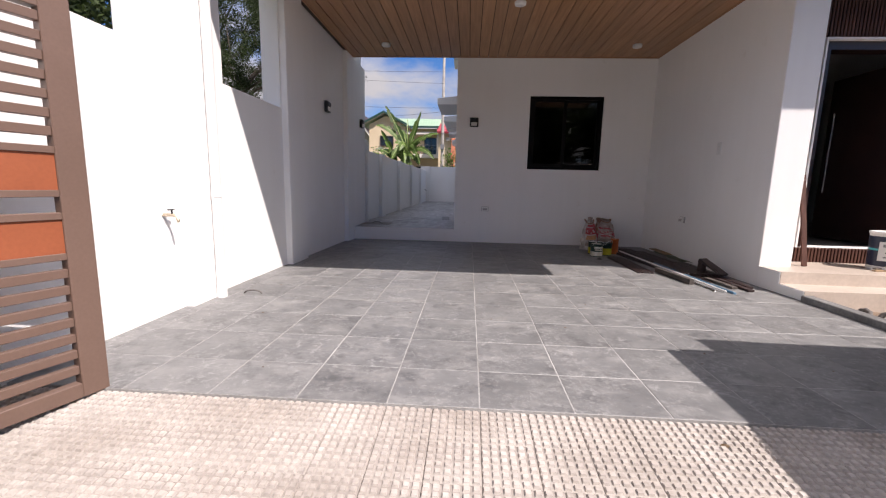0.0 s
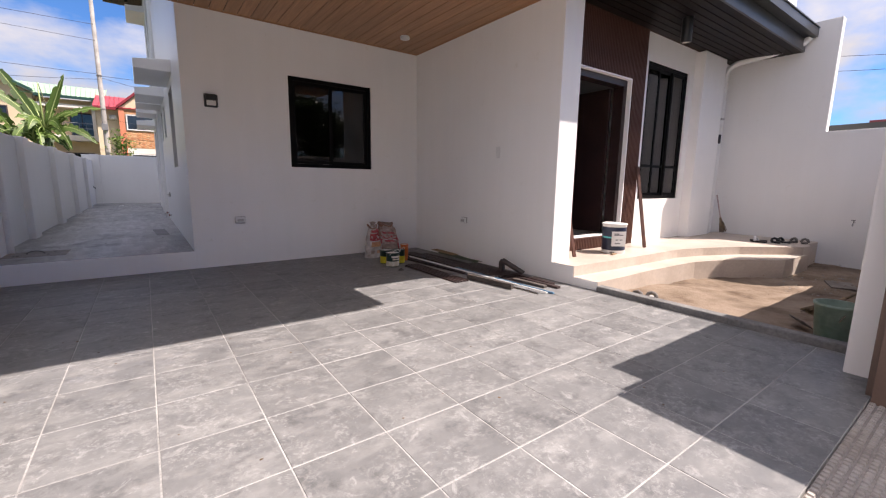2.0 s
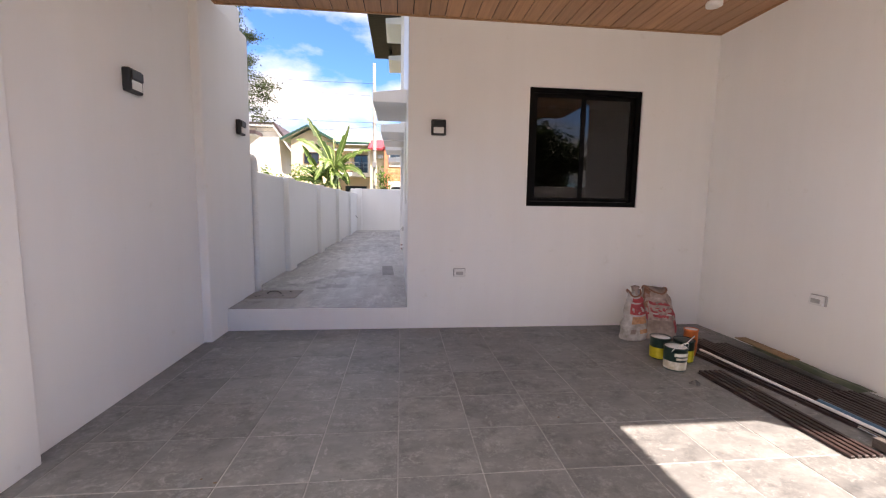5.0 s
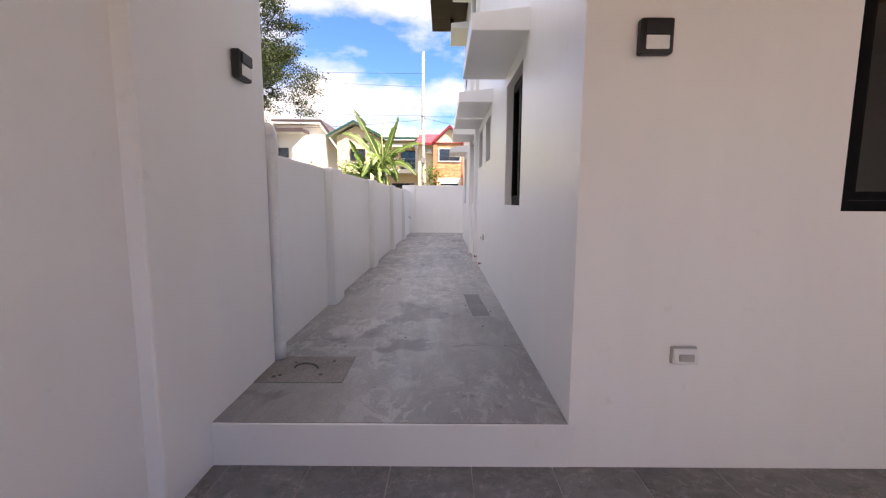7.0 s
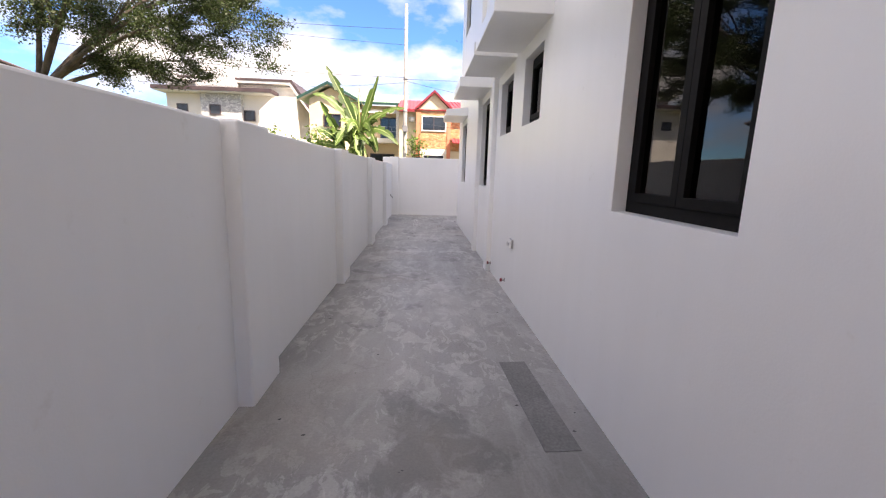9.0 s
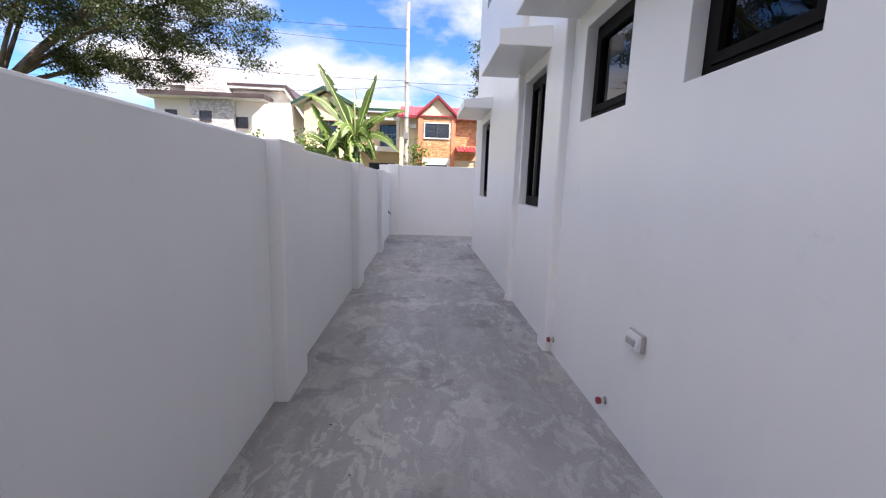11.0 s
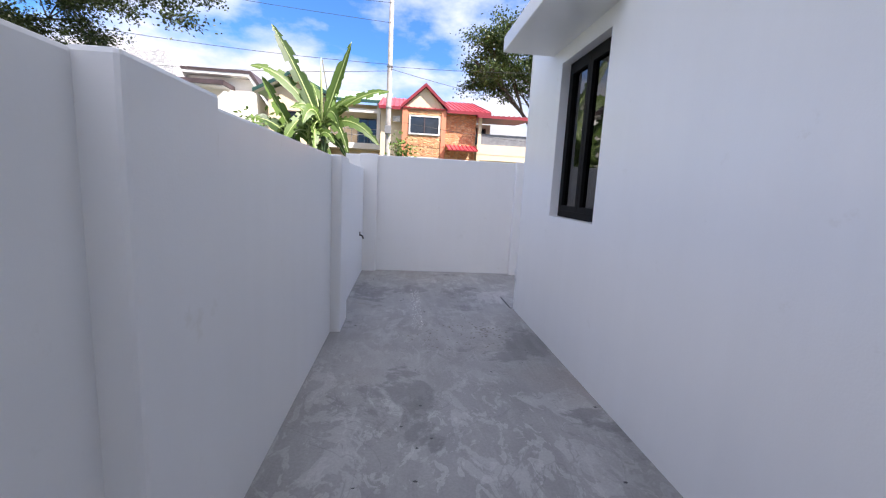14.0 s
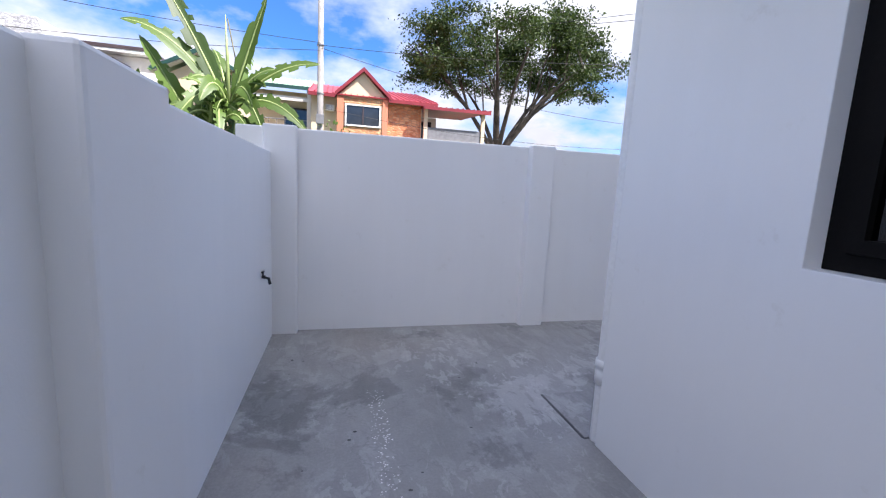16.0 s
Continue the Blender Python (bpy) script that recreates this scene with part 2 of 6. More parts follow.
def grain_wood(name, dark, light, axis=1, rough=0.5, spec=0.4):
    m, nd, lk, b = material(name, rough, 0, spec)
    sq = [22.0, 22.0, 22.0]
    sq[axis] = 1.1
    v = coords(nd, lk, False, tuple(sq))
    f = noise_tex(nd, lk, v, 1.4, 6.0, 0.6, 0.6)
    isl = nd.new("ShaderNodeNewGeometry")
    tone = ramp(nd, lk, isl.outputs["Random Per Island"], [(0, (0.86, 0.86, 0.86)), (1, (1.08, 1.06, 1.05))])
    lk.new(blend(nd, lk, 1.0, ramp(nd, lk, f, [(0.3, dark), (0.7, light)]), tone, "MULTIPLY"), b.inputs["Base Color"])
    bump(nd, lk, b, f, 0.12, 0.002)
    return m


def glass_material(name, tint):
    m, nd, lk, b = material(name, 0.015)
    b.inputs["Base Color"].default_value = (*tint, 1)
    b.inputs["Transmission Weight"].default_value = 1.0
    b.inputs["IOR"].default_value = 1.5
    return m


def leaf_material(name, dark, light):
    m, nd, lk, b = material(name, 0.45, 0, 0.35)
    isl = nd.new("ShaderNodeNewGeometry")
    v = coords(nd, lk)
    col = ramp(nd, lk, isl.outputs["Random Per Island"], [(0.0, dark), (0.7, light), (1.0, tuple(min(1, c * 1.35) for c in light))])
    patch = ramp(nd, lk, noise_tex(nd, lk, v, 0.9, 3.0), [(0.35, (0.75, 0.78, 0.7)), (0.65, (1, 1, 1))])
    col = blend(nd, lk, 1.0, col, patch, "MULTIPLY")
    lk.new(col, b.inputs["Base Color"])
    tr = nd.new("ShaderNodeBsdfTranslucent")
    lk.new(col, tr.inputs["Color"])
    mx = nd.new("ShaderNodeMixShader"); mx.inputs[0].default_value = 0.3
    out = nd["Material Output"]
    lk.new(b.outputs[0], mx.inputs[1]); lk.new(tr.outputs[0], mx.inputs[2]); lk.new(mx.outputs[0], out.inputs["Surface"])
    return m


def stone_facing(name, tones, scale, mortar):
    """Small irregular facing stones with recessed joints."""
    m, nd, lk, b = material(name, 0.85)
    v = coords(nd, lk, squash=(1, 1, 2.0))
    vo = nd.new("ShaderNodeTexVoronoi"); vo.inputs["Scale"].default_value = scale
    ed = nd.new("ShaderNodeTexVoronoi"); ed.feature = "DISTANCE_TO_EDGE"; ed.inputs["Scale"].default_value = scale
    lk.new(v, vo.inputs["Vector"]); lk.new(v, ed.inputs["Vector"])
    sep = nd.new("ShaderNodeSeparateColor"); lk.new(vo.outputs["Color"], sep.inputs[0])
    col = ramp(nd, lk, sep.outputs[0], [(0.0, tones[0]), (0.5, tones[1]), (1.0, tones[2])])
    joint = ramp(nd, lk, ed.outputs["Distance"], [(0.02, (1, 1, 1)), (0.09, (0, 0, 0))])
    lk.new(blend(nd, lk, joint, col, mortar), b.inputs["Base Color"])
    bump(nd, lk, b, ed.outputs["Distance"], 0.8, 0.05)
    return m


def lamp_material(name, col, power):
    m, nd, lk, b = material(name, 0.4)
    b.inputs["Base Color"].default_value = (0.9, 0.9, 0.88, 1)
    b.inputs["Emission Color"].default_value = (*col, 1)
    b.inputs["Emission Strength"].default_value = power
    return m


M_TILE = tile_material()
M_GROUT = two_scale("pale_grout", (0.30, 0.294, 0.285), (0.50, 0.49, 0.475), 1.5, 60, 0.9)
M_CONCRETE = concrete_material()
M_SOIL = soil_material()
M_RAMP = two_scale("beige_ramp_tile", (0.34, 0.30, 0.27), (0.47, 0.43, 0.39), 2.6, 30, 0.8, fine_amt=0.35)
M_RAMP_STUD = two_scale("beige_ramp_stud", (0.42, 0.375, 0.335), (0.56, 0.515, 0.475), 2.6, 30, 0.8, fine_amt=0.3)
M_KERBSTONE = two_scale("grey_kerb_concrete", (0.15, 0.148, 0.146), (0.25, 0.246, 0.24), 2.5, 50, 0.85, relief=0.3)
M_KERB = two_scale("dark_kerb_concrete", (0.085, 0.085, 0.088), (0.15, 0.148, 0.147), 2.5, 60, 0.85)
M_PORCH = two_scale("beige_porch_tile", (0.47, 0.395, 0.335), (0.57, 0.49, 0.425), 2.4, 30, 0.42, fine_amt=0.12, relief=0.04)
M_CEIL = grain_wood("woodgrain_ceiling_panel", (0.34, 0.175, 0.085), (0.50, 0.275, 0.14), 1, 0.42)
M_CEIL_GAP = two_scale("dark_groove", (0.045, 0.028, 0.018), (0.07, 0.042, 0.026), 2, 30, 0.8)
M_SLAT = grain_wood("dark_brown_slat", (0.055, 0.026, 0.020), (0.125, 0.060, 0.046), 2, 0.5, 0.2)
M_SLAT_Y = grain_wood("dark_brown_board", (0.018, 0.011, 0.011), (0.045, 0.026, 0.024), 1, 0.45)
M_SOFFIT = grain_wood("black_brown_soffit", (0.006, 0.0045, 0.0045), (0.014, 0.010, 0.010), 0, 0.42, 0.10)
M_FASCIA = two_scale("charcoal_metal_gutter", (0.018, 0.019, 0.022), (0.034, 0.036, 0.041), 2, 40, 0.3, spec=0.6)
M_FRAME = two_scale("black_aluminium", (0.0035, 0.003, 0.003), (0.007, 0.006, 0.006), 3, 80, 0.6, 0.0, 0.12, 0.02)
M_MAROON = two_scale("dark_maroon_wood", (0.016, 0.0055, 0.005), (0.030, 0.0105, 0.009), 3, 50, 0.35)
M_GATE = two_scale("brown_gate_paint", (0.155, 0.098, 0.075), (0.185, 0.118, 0.092), 1.5, 90, 0.45, fine_amt=0.1, relief=0.05)
M_GATE_PANEL = two_scale("rust_orange_panel", (0.30, 0.085, 0.035), (0.35, 0.10, 0.042), 2.0, 70, 0.5, fine_amt=0.12, relief=0.05)
M_BLACK = two_scale("black_plastic", (0.012, 0.012, 0.013), (0.02, 0.02, 0.021), 4, 90, 0.4, fine_amt=0.1, relief=0.03)
M_WHITE_PL = two_scale("white_plastic", (0.72, 0.72, 0.71), (0.8, 0.8, 0.79), 5, 60, 0.35, fine_amt=0.06, relief=0.03)
M_GREY_PL = two_scale("grey_plastic", (0.36, 0.35, 0.34), (0.44, 0.43, 0.42), 5, 60, 0.35, fine_amt=0.08, relief=0.03)
M_CHROME = two_scale("dull_chrome", (0.55, 0.54, 0.52), (0.7, 0.69, 0.67), 8, 80, 0.25, 1.0, fine_amt=0.15)
M_BRASS = two_scale("worn_brass", (0.58, 0.47, 0.33), (0.70, 0.60, 0.46), 9, 60, 0.35, 1.0, fine_amt=0.2)
M_RED_PL = two_scale("dark_red_plastic", (0.16, 0.02, 0.025), (0.24, 0.03, 0.035), 6, 60, 0.4, fine_amt=0.1)
M_PIPE = two_scale("white_pipe", (0.80, 0.80, 0.79), (0.87, 0.87, 0.86), 4, 50, 0.35, fine_amt=0.08, relief=0.02)
M_GLASS = glass_material("tinted_glass", (0.075, 0.066, 0.066))
M_ROOM = two_scale("interior_paint", (0.60, 0.58, 0.55), (0.66, 0.64, 0.61), 1, 60, 0.8, fine_amt=0.05)
M_ROOM_FLOOR = two_scale("interior_floor", (0.22, 0.20, 0.18), (0.3, 0.28, 0.25), 1, 40, 0.4, fine_amt=0.1)
M_DARKDOOR = two_scale("black_brown_door", (0.018, 0.014, 0.012), (0.03, 0.024, 0.02), 2, 50, 0.4)
M_WARM = lamp_material("warm_lamp", (1.0, 0.72, 0.36), 14.0)
M_LENS = two_scale("frosted_lens", (0.74, 0.73, 0.70), (0.82, 0.81, 0.78), 6, 60, 0.3, fine_amt=0.05, relief=0.02)
M_ASPHALT = two_scale("concrete_street", (0.20, 0.195, 0.185), (0.30, 0.29, 0.275), 0.8, 40, 0.9)
M_GROUND = two_scale("grassy_earth", (0.055, 0.075, 0.03), (0.13, 0.125, 0.065), 0.4, 9, 0.95, relief=0.5, dist=0.03)
M_BARK = two_scale("grey_brown_bark", (0.05, 0.04, 0.032), (0.13, 0.105, 0.085), 2.0, 22, 0.95, relief=0.7, dist=0.03)
M_LEAF = leaf_material("tree_leaf", (0.016, 0.027, 0.009), (0.050, 0.072, 0.023))
M_LEAF2 = leaf_material("rain_tree_leaf", (0.022, 0.044, 0.011), (0.070, 0.105, 0.026))
M_BANANA = leaf_material("banana_leaf", (0.028, 0.062, 0.012), (0.088, 0.145, 0.030))
M_BANANA_RIB = two_scale("banana_midrib", (0.28, 0.36, 0.12), (0.36, 0.44, 0.16), 3, 30, 0.5)
M_BANANA_STEM = two_scale("banana_stem", (0.14, 0.13, 0.06), (0.28, 0.25, 0.13), 3, 24, 0.7)
M_ORANGE = two_scale("orange_house_paint", (0.62, 0.20, 0.11), (0.70, 0.245, 0.14), 0.6, 20, 0.75, fine_amt=0.08)
M_CREAM = two_scale("cream_house_paint", (0.66, 0.53, 0.36), (0.74, 0.60, 0.42), 0.6, 20, 0.75, fine_amt=0.08)
M_PALE = two_scale("pale_house_paint", (0.70, 0.66, 0.60), (0.77, 0.73, 0.67), 0.6, 20, 0.75, fine_amt=0.06)
M_RED_ROOF = two_scale("red_metal_roof", (0.36, 0.035, 0.05), (0.46, 0.055, 0.07), 0.8, 15, 0.45, fine_amt=0.12)
M_RED_TRIM = two_scale("dark_red_trim", (0.20, 0.018, 0.028), (0.27, 0.028, 0.038), 1, 20, 0.45, fine_amt=0.1)
M_GREEN_ROOF = two_scale("pale_green_metal_roof", (0.30, 0.46, 0.31), (0.40, 0.56, 0.40), 0.8, 15, 0.45, fine_amt=0.12)
M_GREEN_TRIM = two_scale("dark_green_trim", (0.012, 0.05, 0.042), (0.022, 0.075, 0.062), 1, 20, 0.45, fine_amt=0.1)
M_DARK_TRIM = two_scale("dark_brown_roof_edge", (0.045, 0.03, 0.032), (0.075, 0.05, 0.052), 1, 20, 0.5, fine_amt=0.1)
M_SOFFIT_WHITE = two_scale("white_soffit", (0.66, 0.65, 0.63), (0.74, 0.73, 0.71), 1, 30, 0.7, fine_amt=0.05)
M_BRICK = stone_facing("orange_stone_facing", [(0.45, 0.17, 0.07), (0.58, 0.27, 0.12), (0.66, 0.38, 0.2)], 5.0, (0.40, 0.24, 0.14))
M_GREYSTONE = stone_facing("grey_stone_facing", [(0.30, 0.30, 0.31), (0.5, 0.5, 0.5), (0.68, 0.67, 0.66)], 6.0, (0.32, 0.31, 0.31))
M_DARKWIN = two_scale("dark_far_glass", (0.012, 0.016, 0.022), (0.03, 0.038, 0.05), 1.2, 20, 0.08, spec=0.7, fine_amt=0.05, relief=0.0)
M_POLE = two_scale("weathered_concrete_pole", (0.24, 0.225, 0.21), (0.40, 0.38, 0.355), 1.5, 25, 0.85)
M_WIRE = two_scale("black_cable", (0.015, 0.015, 0.016), (0.03, 0.03, 0.032), 2, 20, 0.6, fine_amt=0.05)

# ---- building helpers ----
def add_box(bm, lo, hi):
    x0, y0, z0 = lo
    x1, y1, z1 = hi
    v = [bm.verts.new(p) for p in ((x0, y0, z0), (x1, y0, z0), (x1, y1, z0), (x0, y1, z0), (x0, y0, z1), (x1, y0, z1), (x1, y1, z1), (x0, y1, z1))]
    for f in ((0, 3, 2, 1), (4, 5, 6, 7), (0, 1, 5, 4), (1, 2, 6, 5), (2, 3, 7, 6), (3, 0, 4, 7)):
        bm.faces.new([v[i] for i in f])
    return v


def box(lo, hi, bev=0.0, seg=2, m=None):
    bm = bmesh.new()
    add_box(bm, lo, hi)
    if bev:
        bmesh.ops.bevel(bm, geom=list(bm.edges), offset=bev, segments=seg, profile=0.5, affect="EDGES")
    if m is not None:
        bm.transform(m)
    return bm


def boxes(*pairs):
    bm = bmesh.new()
    for lo, hi in pairs:
        add_box(bm, lo, hi)
    return bm


def ring_loft(rings, caps=True, closed=True):
    """Skin through rings of points."""
    bm = bmesh.new()
    vs = [[bm.verts.new(p) for p in r] for r in rings]
    n = len(rings[0])
    for a, b in zip(vs, vs[1:]):
        for i in range(n if closed else n - 1):
            j = (i + 1) % n
            bm.faces.new((a[i], a[j], b[j], b[i]))
    if caps:
        bm.faces.new(list(reversed(vs[0])))
        bm.faces.new(vs[-1])
    bmesh.ops.recalc_face_normals(bm, faces=list(bm.faces))
    return bm


def circle(c, r, n=16, axis="z"):
    out = []
    for i in range(n):
        a = 2 * math.pi * i / n
        u, w = r * math.cos(a), r * math.sin(a)
        out.append((c[0] + u, c[1] + w, c[2]) if axis == "z" else (c[0], c[1] + u, c[2] + w) if axis == "x" else (c[0] + u, c[1], c[2] + w))
    return out


def lathe(profile, n=20, at=(0, 0, 0)):
    """Turned shape from (radius, height) pairs."""
    return ring_loft([circle((at[0], at[1], at[2] + h), max(r, 0.0005), n) for r, h in profile])


def tube(points, r, n=8, taper=None):
    """Round bar along a polyline; taper: radius for each point."""
    pts = [Vector(p) for p in points]
    if taper is None:
        # short end pieces keep the shading of a long bar even
        pts.insert(1, pts[0].lerp(pts[1], min(0.3, 0.003 / (pts[1] - pts[0]).length)))
        pts.insert(-1, pts[-1].lerp(pts[-2], min(0.3, 0.003 / (pts[-1] - pts[-2]).length)))
    rings = []
    side = None
    for i, p in enumerate(pts):
        d = (pts[min(i + 1, len(pts) - 1)] - pts[max(i - 1, 0)]).normalized()
        if side is None:
            side = d.cross(Vector((0, 0, 1)) if abs(d.z) < 0.9 else Vector((1, 0, 0))).normalized()
        else:
            side = (side - d * side.dot(d)).normalized()
        up = d.cross(side)
        rr = taper[i] if taper else r
        rings.append([tuple(p + (side * math.cos(2 * math.pi * k / n) + up * math.sin(2 * math.pi * k / n)) * rr) for k in range(n)])
    return ring_loft(rings)


def join(*bms):
    out = bmesh.new()
    for b in bms:
        me = bpy.data.meshes.new("tmp")
        b.to_mesh(me)
        out.from_mesh(me)
        bpy.data.meshes.remove(me)
        b.free()
    return out


def mesh_of(name, bm, mat, smooth=False):
    me = bpy.data.meshes.new(name)
    bm.to_mesh(me)
    bm.free()
    me.materials.append(mat)
    if smooth:
        for p in me.polygons:
            p.use_smooth = True
    return me


def part(name, bm, mat, parent=None, label="", smooth=False):
    ob = new(name, mesh_of(name, bm, mat, smooth))
    if parent is not None:
        ob.parent = parent
    return tagged(ob, label)


def thing(name, label, category, at=(0, 0, 0), rz=0.0, group="", kind=""):
    """An Empty at a thing's base, to which its parts are given in its own coordinates."""
    ob = new(name)
    ob.matrix_world = pose(*at, 0, 0, rz)
    ob.empty_display_size = 0.1
    return tagged(ob, label, category, group, kind)


def struct(name, bm, mat, label, category, smooth=False):
    return tagged(part(name, bm, mat, None, "", smooth), label, category, "", "structure")


def wall_mesh(axis, plane0, plane1, u0, u1, z0, z1, holes=()):
    """A wall between two planes of one axis, with rectangular holes (u0, u1, z0, z1) through it and no inner faces."""
    us = sorted({u0, u1, *[h[0] for h in holes], *[h[1] for h in holes]})
    zs = sorted({z0, z1, *[h[2] for h in holes], *[h[3] for h in holes]})
    us = [u for u in us if u0 <= u <= u1]
    zs = [z for z in zs if z0 <= z <= z1]
    solid = {}
    for i in range(len(us) - 1):
        for k in range(len(zs) - 1):
            cu, cz = (us[i] + us[i + 1]) / 2, (zs[k] + zs[k + 1]) / 2
            solid[i, k] = not any(h[0] < cu < h[1] and h[2] < cz < h[3] for h in holes)
    bm = bmesh.new()
    cache = {}

    def vert(p, u, z):
        key = (p, u, z)
        if key not in cache:
            cache[key] = bm.verts.new((p, u, z) if axis == "x" else (u, p, z))
        return cache[key]

    a, b = plane0, plane1
    for (i, k), s in solid.items():
        if not s:
            continue
        q = (us[i], us[i + 1], zs[k], zs[k + 1])
        for p in (a, b):
            bm.faces.new((vert(p, q[0], q[2]), vert(p, q[1], q[2]), vert(p, q[1], q[3]), vert(p, q[0], q[3])))
        for di, dk, e in ((-1, 0, ((q[0], q[2]), (q[0], q[3]))), (1, 0, ((q[1], q[2]), (q[1], q[3]))), (0, -1, ((q[0], q[2]), (q[1], q[2]))), (0, 1, ((q[0], q[3]), (q[1], q[3])))):
            if not solid.get((i + di, k + dk), False):
                bm.faces.new((vert(a, *e[0]), vert(a, *e[1]), vert(b, *e[1]), vert(b, *e[0])))
    bmesh.ops.recalc_face_normals(bm, faces=list(bm.faces))
    return bm


def soften(bm, off=0.008, seg=2, angle=60):
    """Round the sharp edges a little."""
    bm.normal_update()
    es = [e for e in bm.edges if len(e.link_faces) == 2 and e.calc_face_angle(0) > radians(angle)]
    bmesh.ops.bevel(bm, geom=es, offset=off, segments=seg, profile=0.5, affect="EDGES", clamp_overlap=True)
    return bm

# ---- the setting: ground, floors, walls, ceilings ----
LOW = 0.185           # level of the side passage
CEIL = 3.02           # carport ceiling
XL, XLP = -2.15, -2.08  # left boundary wall and the face of its pilasters
XH = -0.325           # house wall along the passage
YB = 8.756            # carport back wall
XR = 2.874            # carport right wall
YF = 6.25             # entrance facade
FT = 1.775            # top of the boundary fence beside the carport
FTP = 1.60            # top of the passage fence


def ground_sheet():
    bm = bmesh.new()
    n = 46
    def line(i):
        t = (i - n / 2) / (n / 2)
        return math.copysign(abs(t) ** 3, t) * 1500
    vs = [[bm.verts.new((line(i), line(j) + 10, -0.30)) for j in range(n + 1)] for i in range(n + 1)]
    for i in range(n):
        for j in range(n):
            bm.faces.new((vs[i][j], vs[i + 1][j], vs[i + 1][j + 1], vs[i][j + 1]))
    return bm


struct("ground", ground_sheet(), M_GROUND, "dry grassy earth around the lots", "ground")
struct("road", box((-40, -7.0, -0.4), (60, 0.62, -0.24)), M_ASPHALT, "pale concrete street in front of the gate", "road")

# carport slab under the tiles
SLOPE = -0.085        # ramp
FALL = 0.0095         # carport floor beyond y = 5.2


def floor_z(y):
    return -FALL * max(0.0, y - 5.2)


def floor_pose(x, y, dz):
    return pose(x, y, floor_z(y) + dz, -math.degrees(math.atan(FALL)) if y > 5.3 else 0, 0, 0)


slab_bm = ring_loft([[(x, y, z) for y, z in ((3.25, -0.3), (3.25, -0.0018), (5.2, -0.0018), (YB, floor_z(YB) - 0.0018), (YB, -0.3))] for x in (XL, XR + 0.02)])
floor_carport = struct("floor", slab_bm, M_GROUT, "grey square tiles with pale joints in the carport", "floor")
ramp_floor = struct("ramp", box((-2.4, 0.55, -0.6), (2.56, 3.25, -0.5)), M_RAMP, "beige studded tile ramp at the gate", "ramp")

# passage and back yard slab, with the white step face at the carport
struct("pavement", boxes(((XL - 0.1, YB + 0.012, -0.25), (XH + 0.03, 21.0, LOW)), ((XH + 0.03, 19.0, -0.25), (7.6, 21.0, LOW))), M_CONCRETE, "rough trowelled concrete side passage with pale smears", "pavement")
struct("step", soften(box((XLP + 0.001, YB - 0.006, -0.2), (XH + 0.004, YB + 0.012, LOW - 0.003)), 0.003), M_WALL, "white painted step face up to the passage", "step")

# left boundary: low fence, tall carport part with an opening, passage fence
WL0 = XL - 0.20
left_bm = wall_mesh("x", WL0, XL, 0.4, 9.53, -0.3, 3.30, [(0.4, 4.25, FT, 3.30), (5.09, 6.15, 1.73, 2.85)])
struct("wall_west", soften(left_bm, 0.008), M_WALL, "white rendered boundary wall beside the carport", "wall")
FENCE_TURN = Matrix.Translation((XL, 9.5, 0)) @ Matrix.Rotation(radians(-0.30), 4, "Z") @ Matrix.Translation((-XL, -9.5, 0))
HOUSE_TURN = Matrix.Translation((XH, YB, 0)) @ Matrix.Rotation(radians(0.27), 4, "Z") @ Matrix.Translation((-XH, -YB, 0))


def turned(ob_, m):
    """The passage walls run slightly out of line with the carport."""
    ob_.matrix_world = m @ ob_.matrix_world
    return ob_


turned(struct("wall_west_fence", soften(box((WL0 + 0.03, 9.5, -0.3), (XL - 0.004, 20.97, FTP)), 0.012), M_WALL_SATIN, "white rendered passage boundary fence", "fence wall"), FENCE_TURN)


def pilaster(y0, y1, z0, z1, face=XLP, mat=M_WALL):
    return struct("pilaster", soften(box((XL - 0.02, y0, z0), (face, y1, z1)), 0.012), mat, "white rendered pilaster on the boundary wall", "pilaster")


pilaster(4.45, 4.84, -0.1, 3.02)
pilaster(6.17, 6.64, -0.1, 3.02)
struct("pilaster", soften(box((XL - 0.02, 8.41, -0.15), (XLP, 9.535, 3.019)), 0.012), M_WALL, "white rendered end of the tall boundary wall", "pilaster")
for py in (11.05, 13.42, 15.87, 18.36):
    turned(pilaster(py, py + 0.38, LOW - 0.1, FTP + 0.004, XLP + 0.005, M_WALL_SATIN), FENCE_TURN)

# back fence
struct("wall_north_fence", soften(box((WL0, 20.9, -0.3), (8.2, 21.05, 1.79)), 0.012), M_WALL, "white rendered back fence", "fence wall")
for px0, px1 in ((-2.15, -1.91), (0.016, 0.24), (2.6, 2.85), (5.2, 5.45)):
    struct("pilaster", soften(box((px0, 20.82, LOW - 0.1), (px1, 20.92, 1.80)), 0.012), M_WALL, "white rendered pilaster on the back fence", "pilaster")

